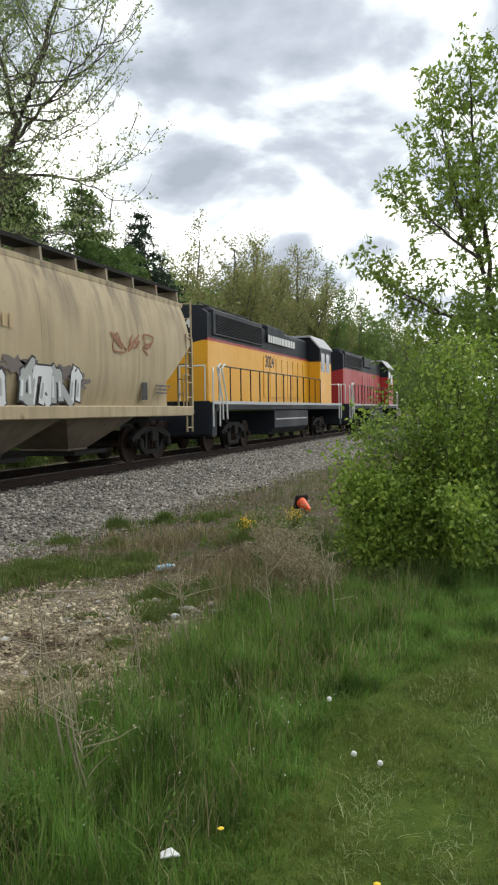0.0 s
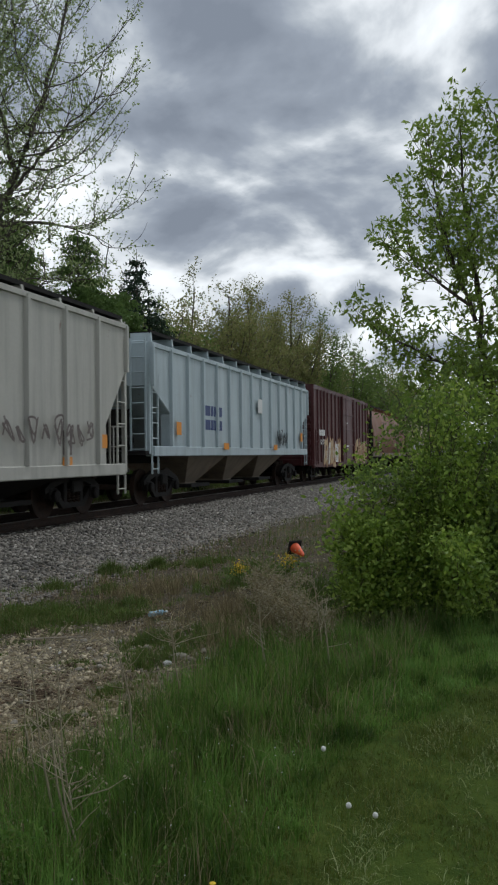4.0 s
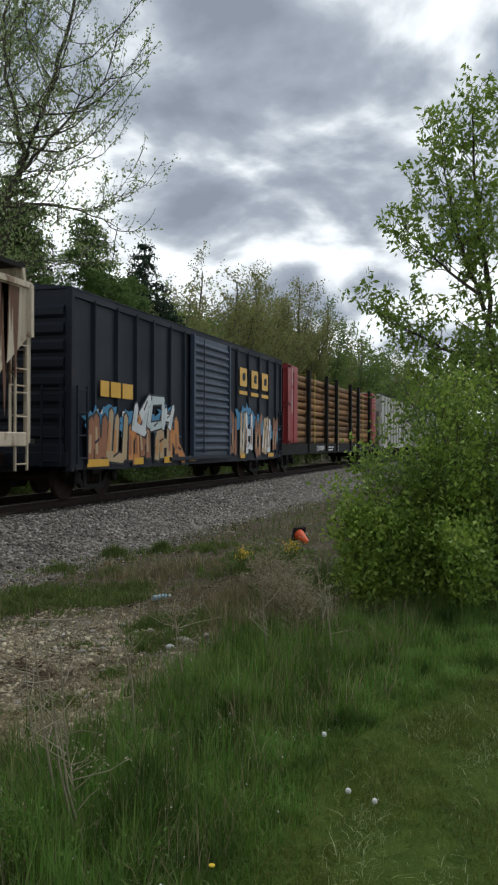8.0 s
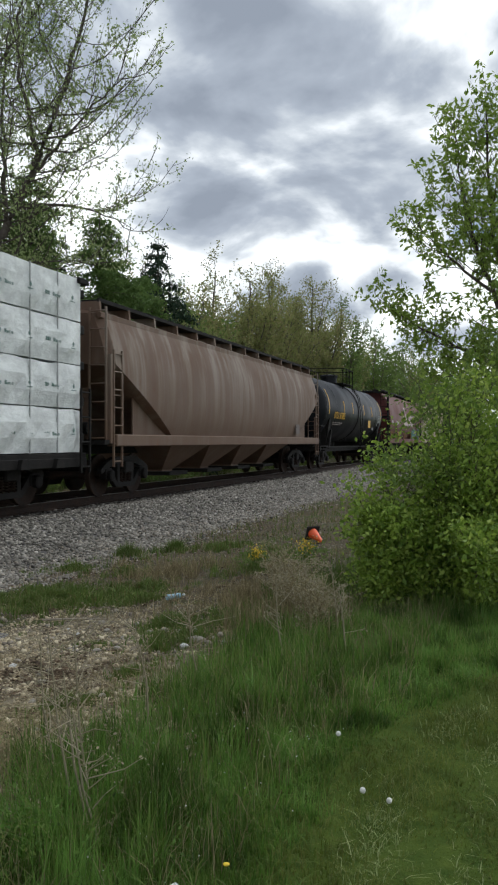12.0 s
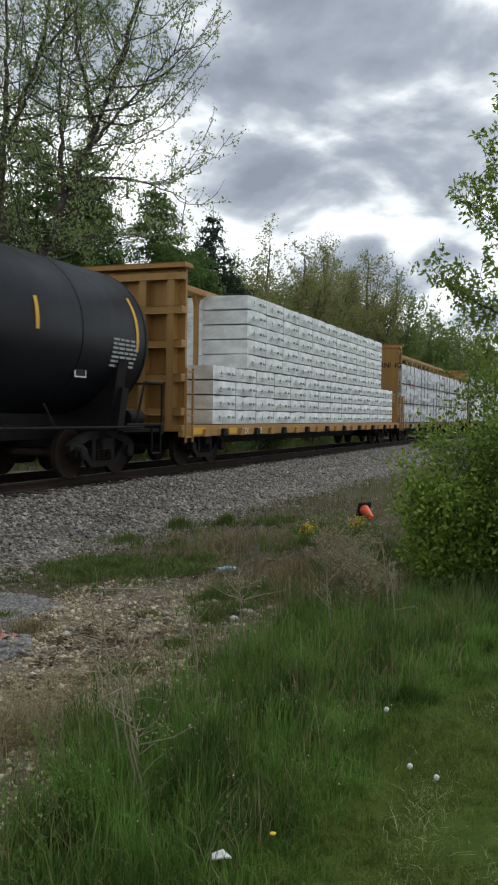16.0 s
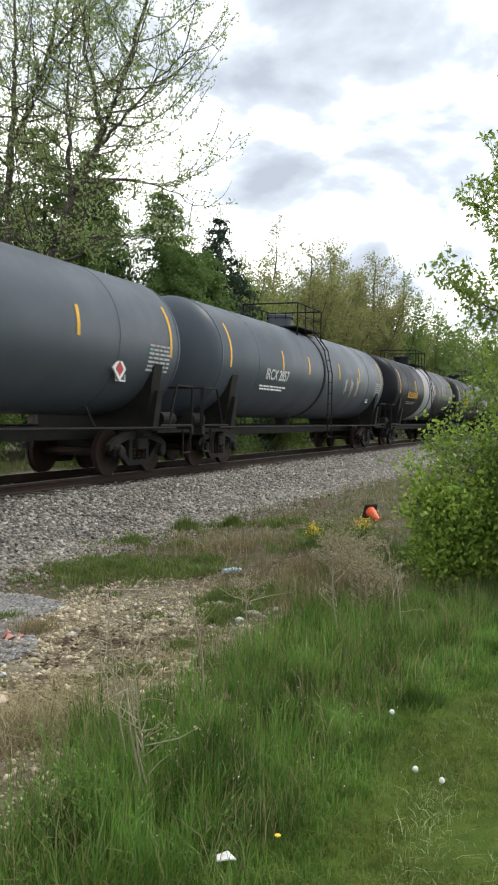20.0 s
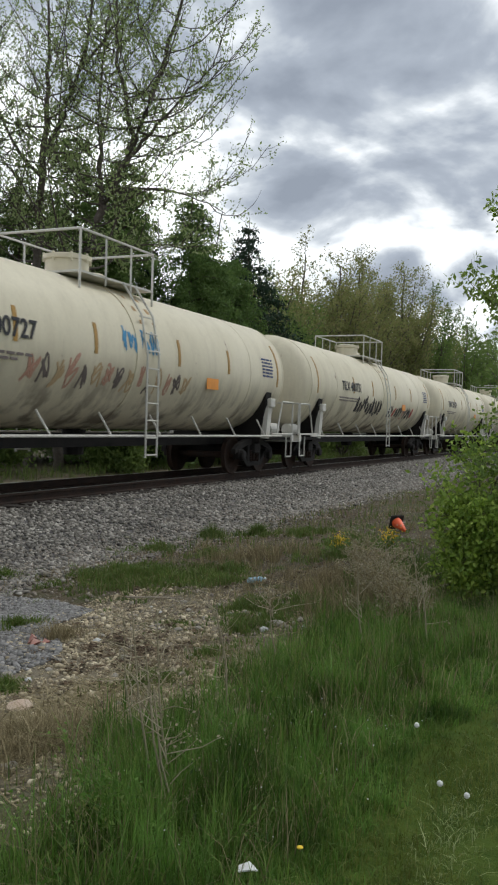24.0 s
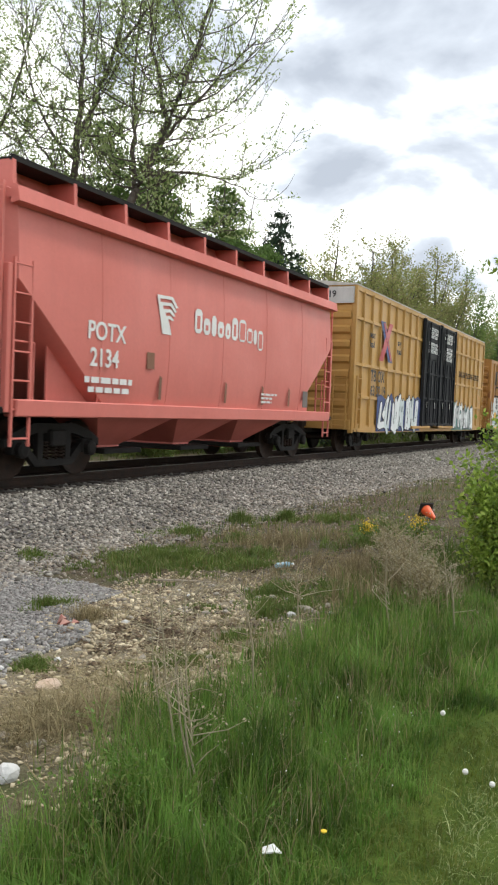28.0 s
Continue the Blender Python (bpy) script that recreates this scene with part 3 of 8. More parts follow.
def conifer(name, label, at, seed, height, width, mat, n=5200, leaf=0.22, tiers=26, taper=0.9, ragged=0.35, group=""):
    """A conifer: a straight stem with tiers of drooping boughs."""
    rng = np.random.default_rng(seed)
    tree = empty(name, label, "tree", group, at=at)
    part("trunk", tubes("trunk", [(np.array([(0, 0, h) for h in np.linspace(-0.1, height, 8)]), np.linspace(0.02 * height * 0.8, 0.01, 8))], M_BARK, 7), None, tree)
    boughs, pts = [], []
    for k in range(tiers):
        h = height * (0.06 + 0.92 * k / tiers)
        reach = width * 0.5 * min(1, 2.1 * (1 - h / height)) ** taper + 0.1
        for j in range(9):
            a = rng.uniform(0, 2 * math.pi)
            r = reach * rng.uniform(1 - ragged, 1.1)
            s = np.linspace(0, 1, 5)
            P = np.stack([np.cos(a) * r * s, np.sin(a) * r * s, h + r * (0.22 * s - 0.38 * s * s) + rng.normal(0, 0.05)], -1)
            boughs.append((P, np.linspace(0.025, 0.006, 5)))
            m = max(9, int(n * r / (tiers * 9 * width * 0.28)))
            q = np.sqrt(rng.random(m))[:, None]
            i = np.minimum((q * 4).astype(int), 3)[:, 0]
            pts.append(P[i] + (P[i + 1] - P[i]) * (q * 4 - i[:, None]) + rng.normal(0, 1, (m, 3)) * np.array([0.10, 0.10, 0.07]) * (0.6 + r * 0.5))
    tagged(part("branching", tubes("branching", boughs, M_TWIG, 3), None, tree), kind="stuff")
    pts = np.concatenate(pts)
    part("crown", leaf_mesh("crown", pts, leaf * rng.uniform(0.6, 1.3, len(pts)), mat, rng, 0.5, 0.42), None, tree)
    return tree


def stand(x, y):
    return pose(x, y, float(ground_z(x, y)))


UP = np.array([0, 0, 1.0])


def guided_tree(name, label, at, seed, guides, leaf, leaf_mat, limb=(3.0, 0.5), angles=(70, 40), blet=(0.7, 0.28), step=0.12, per=3, cloud=0.04, bare=0.3, droop=0.25, upturn=0.35, narrow=0.5, group="", category="tree", bark=None, knot=0.0, thin=1.0, twig_r=0.006, fall=0.85):
    """A tree along guided stems (start, middle, end, radius): limbs leave the stems, branchlets the limbs, and leaves sit in clusters along both.
    limb, blet: length and spacing; angles: of the limbs to the stem, low and high; knot: how far the clusters gather at the tips."""
    rng = np.random.default_rng(seed)
    stems, limbs, twigs, pts = [], [], [], []
    turn = rng.uniform(0, 6.28)
    for a, m, b, r, *bole in guides:
        a, m, b = (np.array(p, float) for p in (a, m, b))
        c = 2 * m - (a + b) / 2
        u = np.linspace(0, 1, 15)[:, None]
        P = (1 - u) ** 2 * a + 2 * u * (1 - u) * c + u * u * b
        P[1:-1] += rng.normal(0, 0.006 * np.linalg.norm(b - a), (13, 3)) * np.array([1, 1, 0.3])
        stems.append((P, r * np.linspace(1, 0.75 if bole else 0.18, 15)))
        span = np.linalg.norm(np.diff(P, axis=0), axis=1).sum()
        count = 0 if bole == [0] else max(3, int(span * (1 - bare) / limb[1]))
        for k in range(count):
            t = bare + (1 - bare) * (k + rng.random()) / count
            i = min(int(t * 14), 13)
            q, along = P[i] + (P[i + 1] - P[i]) * (t * 14 - i), unit(P[i + 1] - P[i])
            turn += 2.4 + rng.normal(0, 0.5)
            side = np.array([math.cos(turn), math.sin(turn), 0.0])
            ang = radians(angles[0] + (angles[1] - angles[0]) * t) * rng.uniform(0.8, 1.2)
            d = unit(along * math.cos(ang) + side * math.sin(ang))
            ln = limb[0] * (1.1 - fall * t ** 1.3) * rng.uniform(0.55, 1.15)
            w = np.linspace(0, 1, 7)[:, None]
            Q = q + d * ln * w + UP * ln * (-droop * w + (droop + upturn) * w ** 2.4) + np.cumsum(rng.normal(0, 0.018 * ln, (7, 3)), 0) * (w > 0)
            limbs.append((Q, np.linspace(max(r * (1 - t) * 0.42, twig_r * 1.6), twig_r * 0.7, 7)))
            small = max(3, int(ln / blet[1]))
            for j in range(small):
                v = 0.14 + 0.86 * (j + rng.random()) / small
                i2 = min(int(v * 6), 5)
                q2, al2 = Q[i2] + (Q[i2 + 1] - Q[i2]) * (v * 6 - i2), unit(Q[i2 + 1] - Q[i2])
                s2 = unit(np.cross(al2, rng.normal(0, 1, 3)))
                d2 = unit(al2 * 0.75 + s2 * 0.8 + UP * 0.1)
                l2 = blet[0] * (1.15 - 0.6 * v) * rng.uniform(0.4, 1.2)
                x = np.linspace(0, 1, 4)[:, None]
                R = q2 + d2 * l2 * x + UP * l2 * (-0.12 * x + 0.45 * x * x)
                twigs.append((R, np.linspace(twig_r * 0.7, twig_r * 0.35, 4)))
                n = max(2, int(l2 / step))
                f = (1 - (1 - knot) * rng.random(n))[:, None] * 3 if knot else np.linspace(0.5, 3, n)[:, None]
                g = np.minimum(f.astype(int), 2)[:, 0]
                pts.append(R[g] + (R[g + 1] - R[g]) * (f - g[:, None]))
    tree = empty(name, label, category, group, at=at)
    bark = bark or M_BARK
    part("trunk", tubes("trunk", stems, bark, 8), None, tree)
    tagged(part("branching", tubes("branching", limbs, bark, 4), None, tree), kind="stuff")
    tagged(part("fine_branching", tubes("fine_branching", twigs, M_TWIG, 3), None, tree), kind="stuff")
    pts = np.concatenate(pts)
    pts = pts[rng.random(len(pts)) < thin]
    pts = np.repeat(pts, per, 0) + rng.normal(0, cloud, (len(pts) * per, 3))
    part("crown", leaf_mesh("crown", pts, leaf * rng.uniform(0.6, 1.25, len(pts)), leaf_mat, rng, 0.25, narrow), None, tree)
    return tree


def dome(rng, h, wide, n):
    """Guides for a round crown: stems that part low down and end under its dome."""
    out = [((0, 0, -0.1), (rng.uniform(-.2, .2), rng.uniform(-.2, .2), h * 0.5), (rng.uniform(-.4, .4), rng.uniform(-.4, .4), h), 0.017 * h)]
    for k in range(n):
        a, far = 2 * math.pi * (k + rng.random() * 0.6) / n, wide * rng.uniform(0.45, 0.95)
        top = h * (1 - 0.42 * (far / wide) ** 2) * rng.uniform(0.84, 1.0)
        lo = h * rng.uniform(0.08, 0.28)
        out.append(((0, 0, lo), (0.42 * far * math.cos(a), 0.42 * far * math.sin(a), lo + (top - lo) * 0.5), (far * math.cos(a), far * math.sin(a), top), 0.009 * h))
    return out


def build_trees():
    # tall sparse trees past the track, the first leaning over it
    open_crown = dict(leaf=0.125, leaf_mat=M_LEAF_PALE, limb=(3.7, 0.3), angles=(76, 42), blet=(0.9, 0.2), step=0.12, per=4, cloud=0.07, thin=0.58, fall=0.66, bare=0.0, droop=0.3, upturn=0.42, narrow=0.5, twig_r=0.012, group="trees behind the track")
    guided_tree("deciduous_tree", "tall leaning tree with sparse pale spring leaves and upturned twig tips", stand(-17.6, 25.2), 11, [
        ((-0.6, 0, -0.1), (-0.3, 0, 3.0), (0.0, 0, 6.3), 0.19, 0), ((0.0, 0, 6.3), (0.9, 0, 8.6), (2.2, 0.1, 11.2), 0.16, 1), ((2.2, 0.1, 11.2), (3.4, 0.1, 14.2), (4.4, 0.2, 18.0), 0.11), ((1.0, 0, 9.0), (0.7, 0.3, 12.4), (0.9, 0.4, 16.6), 0.09),
        ((1.4, 0, 9.9), (3.6, -0.3, 11.7), (5.6, -0.4, 13.2), 0.07), ((1.2, 0, 9.4), (3.2, 0.4, 9.5), (5.4, 0.5, 8.6), 0.06), ((2.2, 0.1, 11.2), (1.8, -0.5, 14.5), (2.6, -0.6, 17.6), 0.08), ((0.5, 0, 7.6), (2.4, -0.6, 7.5), (4.2, -0.8, 7.4), 0.05)], **open_crown)
    guided_tree("deciduous_tree", "tall bare-stemmed tree forking into two, with sparse pale spring leaves", stand(-19.7, 25.8), 12, [
        ((-0.2, 0, -0.1), (-0.2, 0, 3.0), (-0.1, 0, 5.8), 0.19, 0), ((-0.1, 0, 5.8), (0.1, 0, 8.5), (0.2, 0, 11.3), 0.16, 1), ((0.2, 0, 11.3), (0.3, 0.1, 14.6), (-0.1, 0.1, 18.6), 0.11), ((0.2, 0, 11.3), (1.6, 0, 13.8), (2.3, 0.1, 18.4), 0.11),
        ((0.1, 0, 9.0), (-1.5, 0.2, 11.0), (-3.4, 0.3, 12.4), 0.06), ((0.15, 0, 10.4), (-1.4, -0.3, 12.5), (-2.2, -0.4, 16.0), 0.07), ((1.7, 0, 14.0), (3.0, 0.2, 15.5), (4.4, 0.3, 17.4), 0.06), ((0, 0, 7.6), (-1.6, 0.3, 8.8), (-3.3, 0.4, 9.0), 0.05)], **open_crown)
    guided_tree("deciduous_tree", "tall tree with thin crown of pale spring leaves", stand(-24.0, 24.8), 14, [
        ((0, 0, 0), (0.2, 0, 7.0), (0.3, 0, 11.0), 0.18, 1), ((0.3, 0, 11.0), (0.5, 0.1, 14.5), (0.2, 0.1, 18.0), 0.1), ((0.3, 0, 9.5), (2.0, 0.1, 12.0), (3.2, 0.2, 15.6), 0.09), ((0.2, 0, 8.5), (-1.5, 0, 11.5), (-2.6, 0.1, 15.0), 0.08), ((0.2, 0, 8.0), (2.0, 0, 9.0), (3.4, 0, 9.4), 0.05)], **open_crown)
    for x, y, h, w, seed in ((-18.3, 41.5, 12.5, 5.4, 21), (-19.7, 31.5, 12.0, 5.0, 22)):
        conifer("spruce_tree", "dark tiered spruce tree among broadleaf trees", stand(x, y), seed, h, w, M_NEEDLE, 16000, 0.2, 24, 1.0, 0.3, "conifers behind the track")
    for k, (x, y, h, w) in enumerate(((-20.7, 29.6, 13.7, 5.8), (-18.3, 29.4, 12.5, 5.2), (-17.0, 32.6, 11.5, 5.0), (-17.6, 35.0, 10.1, 4.6), (-16.9, 36.6, 9.7, 4.8), (-22.2, 28.0, 11.3, 5.6), (-23.0, 32.0, 11.5, 5.8), (-25.5, 28.5, 11.3, 5.8), (-19.0, 38.0, 10.3, 5.2), (-20.5, 43.5, 10.5, 5.4), (-27.5, 31.0, 12.0, 6.0))):
        conifer("cedar_tree", "bushy green cedar tree at the wood's edge", stand(x, y), 30 + k, h, w, M_CEDAR, 26000, 0.17, 24, 0.75, 0.5, "conifers behind the track")
    # the wood along the track
    rng = random.Random(8)
    spots = [(-19.0, 48, 9.2, 0, 3.0), (-20.5, 53, 11.4, 1, 3.6), (-18.9, 58, 12.0, 1, 3.8), (-22.5, 61, 13.4, 1, 4.2), (-19.3, 65.5, 13.2, 1, 4.4), (-21.5, 72, 15.0, 1, 4.6), (-18.8, 76, 14.6, 1, 4.6), (-21.5, 82, 14.4, 1, 4.6), (-18.6, 88, 12.6, 0, 4.2), (-20.5, 96, 12.4, 1, 4.4),
             (-17.6, 103, 11.6, 0, 4.2), (-19.0, 112, 12.0, 0, 4.4), (-16.8, 121, 12.0, 0, 4.6), (-16.8, 134, 12.2, 1, 4.8), (-15.8, 150, 13.0, 0, 5.2), (-15.0, 170, 13.6, 0, 5.6), (-14.5, 195, 14.2, 1, 6.0), (-14.0, 225, 15.0, 0, 6.4), (-26.0, 50, 11.5, 0, 3.8), (-27.0, 58, 12.8, 1, 4.2), (-28, 68, 13.6, 0, 4.4)]
    for k, (x, y, h, kind, wide) in enumerate(spots):
        far, h = max(1.0, y / 75), h * (0.98 if y < 58 else 1.07 if y < 86 else 1.24)
        guided_tree("woodland_tree", "brownish green budding tree in the roadside wood" if kind else "fresh green tree in the wood beside the track", stand(x, y), 60 + k, dome(rng, h, wide, 11), 0.21 * far, M_LEAF_WOOD if kind else M_LEAF_GREEN,
                    limb=(2.3, 0.42 * far), angles=(70, 48), blet=(0.85, 0.36 * far), step=0.15 * far, per=8, cloud=0.19 * far, fall=0.5, bare=0.22, droop=0.05, upturn=0.3, group="wood along the track", twig_r=0.011)
    for k, (x, y, h) in enumerate(((-16.8, 45, 4.2), (-16.5, 53, 4.6), (-17.0, 62, 5.2), (-16.6, 71, 5.4), (-16.2, 82, 6.0), (-16, 95, 6.5), (-15.5, 110, 7), (-15, 130, 8), (-14.5, 152, 8.5), (-17.2, 38, 3.6), (-17.6, 32, 3.4), (-17.0, 27, 3.0), (-18.5, 22, 3.4))):
        broadleaf("undergrowth_shrub", "leafy undergrowth shrub at the wood's edge", stand(x, y), 90 + k, h, 0.05, 0.13 + y * 0.0012, M_LEAF_GREEN, 8, stems=tuple(((rng.uniform(-.7, .7), rng.uniform(-.7, .7), 1), rng.uniform(0.6, 1)) for _ in range(8)), kids=(9, 5, 3), last=2, cloud=0.2, bare=0.05, group="undergrowth along the track", category="shrub")
    # this side of the track: a young tree of several stems, and one behind it
    leafy = dict(leaf=0.09, leaf_mat=M_LEAF_YOUNG, limb=(1.05, 0.085), angles=(66, 36), blet=(0.36, 0.1), step=0.11, per=7, cloud=0.032, bare=0.16, droop=0.1, upturn=0.3, narrow=0.42, bark=M_TWIG, knot=0.3, twig_r=0.004)
    guided_tree("young_tree", "young tree with clustered fresh green leaves on ascending stems", stand(0.5, 11.6), 41, [
        ((-0.2, -0.6, -0.1), (-0.02, -0.1, 3.0), (0.03, 0.1, 6.75), 0.1), ((-0.2, -0.6, 0.1), (-0.8, 0.1, 2.9), (-1.07, 0.1, 5.95), 0.055), ((-0.9, 0.1, 3.2), (-1.25, 0, 4.3), (-1.45, -0.1, 5.5), 0.03), ((-0.95, 0.1, 3.4), (-1.5, 0.3, 3.9), (-1.95, 0.3, 4.4), 0.025),
        ((-0.7, 0, 2.5), (-1.5, -0.2, 2.75), (-2.25, -0.3, 3.25), 0.028), ((0.1, 0, 1.0), (-0.25, -0.2, 3.3), (-0.62, -0.3, 5.75), 0.045), ((0.1, 0, 1.4), (0.45, 0.2, 3.8), (0.6, 0.3, 6.0), 0.045), ((0.1, 0, 1.2), (0.85, -0.1, 3.2), (1.25, -0.2, 5.2), 0.04),
        ((-0.5, 0.1, 1.9), (-1.15, 0.4, 2.3), (-1.7, 0.5, 2.35), 0.022), ((0.0, 0, 1.3), (-0.5, -0.5, 2.0), (-0.9, -0.8, 2.4), 0.022), ((0.1, 0, 1.1), (0.9, 0.2, 2.0), (1.6, 0.2, 2.9), 0.03)], **leafy)
    guided_tree("young_tree", "slender young tree with fresh green leaves behind the shrubs", stand(2.1, 13.0), 43, [
        ((0, 0, -0.1), (0.05, 0, 3.2), (0, 0.1, 6.3), 0.07), ((0, 0, 0.8), (-0.5, 0, 2.8), (-0.8, 0, 5.0), 0.045), ((0, 0, 0.9), (0.6, 0.1, 3.0), (0.9, 0.1, 5.4), 0.045), ((0, 0, 0.8), (-0.9, 0.2, 1.9), (-1.5, 0.3, 3.2), 0.03)], **leafy)
    rg = random.Random(77)
    fan = lambda n, wide: tuple(((rg.uniform(-wide, wide), rg.uniform(-wide, wide), 1), rg.uniform(0.55, 1.0)) for _ in range(n))
    # seeds 53 to 55: darker leaf colour stands for the thicket's shaded side
    for x, y, h, wide, n, seed, mat, lab in ((-1.2, 8.0, 1.6, 0.17, 9, 151, M_LEAF_BUSH, "bright green leafy shrub at the lawn's edge"), (-0.72, 8.25, 2.35, 0.24, 10, 52, M_LEAF_BUSH, "tall bright green shrub with upright shoots"), (-0.3, 8.6, 2.0, 0.3, 9, 53, M_LEAF_GREEN, "spreading green shrub beside the lawn"),
                                                (-0.45, 9.1, 2.6, 0.32, 10, 54, M_LEAF_GREEN, "shaded green shrub under the young tree"), (1.3, 12.6, 2.3, 0.5, 10, 55, M_LEAF_GREEN, "spreading shrub under the young tree, leaves coloured dark as if shaded"), (2.2, 11.2, 1.9, 0.5, 9, 56, M_LEAF_GREEN, "green shrub at the lawn's far edge"), (-1.1, 7.75, 1.05, 0.42, 7, 57, M_LEAF_BUSH, "low bright shrub in front of taller shrubs"), (-0.5, 7.9, 1.1, 0.45, 7, 58, M_LEAF_BUSH, "low leafy shrub spreading over grass")):
        broadleaf("wild_shrub", lab, stand(x, y), seed, h, 0.012, 0.054, mat, 5, stems=fan(n, wide), kids=(10, 5, 3), spread=(48, 46, 50), last=2, cloud=0.07, bare=0.12, shrink=(0.3, 0.55, 0.5), narrow=0.55, rise=0.05, group="shrubs at the lawn's edge", category="bush", bark=M_TWIG, keep=0.62)


build_trees()


def blades(name, x, y, h, w, mat, rng, lean=0.35, label="", curl=1.0, z=None):
    """Grass blades of a bent base and a pointed tip."""
    n = len(x)
    root = np.stack([x, y, ground_z(x, y) - 0.01 if z is None else z], -1)
    a = rng.uniform(0, 2 * math.pi, n)
    side = np.stack([np.cos(a), np.sin(a), np.zeros(n)], -1) * (np.asarray(w) / 2)[:, None]
    b = rng.uniform(0, 2 * math.pi, n)
    bend = np.stack([np.cos(b), np.sin(b), np.zeros(n)], -1) * (h * np.abs(rng.normal(0, lean, n)))[:, None]
    up = np.array([0, 0, 1.0])
    mid = root + bend * 0.3 + up * (h * 0.55)[:, None]
    tip = root + bend * curl + up * (h * (1 - 0.25 * np.clip(np.linalg.norm(bend, axis=1) / h, 0, 1)))[:, None]
    V = np.stack([root - side, root + side, mid + side * 0.75, mid - side * 0.75, tip], 1).reshape(-1, 3)
    i = 5 * np.arange(n)[:, None]
    return tagged(new(name, np_mesh(name, V, [i + np.array([[0, 1, 2, 3]]), i + np.array([[3, 2, 4]])], mat)), label, "grass", kind="stuff")


def clumped(rng, n, x0, x1, y0, y1, power=1.6, clump=0.5):
    """Uneven places in a strip, denser towards the near end."""
    x, y = rng.uniform(x0, x1, n), y0 + (y1 - y0) * rng.random(n) ** power
    f = np.sin(3.1 * x + 1.3 * y) * np.sin(2.3 * y - 1.7 * x + 0.6) + 0.5 * np.sin(7 * x) * np.sin(6.1 * y)
    keep = f + rng.normal(0, 0.6, n) > -clump
    return x[keep], y[keep]


def lawn_edge(y):
    return np.interp(y, [1.3, 3, 4.2, 4.9, 5.2, 7, 9.5], [-0.75, -0.84, -0.82, -0.6, -0.42, 0.15, 0.7])


def wild_edge(y):
    return np.interp(y, [1.3, 2.6, 3.3, 3.84, 4.25, 5.1, 6.5, 7.2, 8.6], [-1.9, -1.9, -2.1, -2.4, -2.15, -2.15, -2.05, -1.8, -1.5]) + 0.07 * np.sin(5.3 * y) + 0.05 * np.sin(9.7 * y + 1)


def oval(rng, n, cx, cy, rx, ry, turn):
    """Places in a turned oval, in small tufts, thinning to its rim."""
    tufts = max(6, n // 26)
    r, a = np.abs(rng.normal(0, 0.55, tufts)), rng.uniform(0, 2 * math.pi, tufts)
    u, v = r * np.cos(a) * rx, r * np.sin(a) * ry
    c, s = math.cos(radians(turn)), math.sin(radians(turn))
    k = rng.integers(0, tufts, n)
    return (cx + c * u - s * v)[k] + rng.normal(0, 0.035, n), (cy + s * u + c * v)[k] + rng.normal(0, 0.035, n)


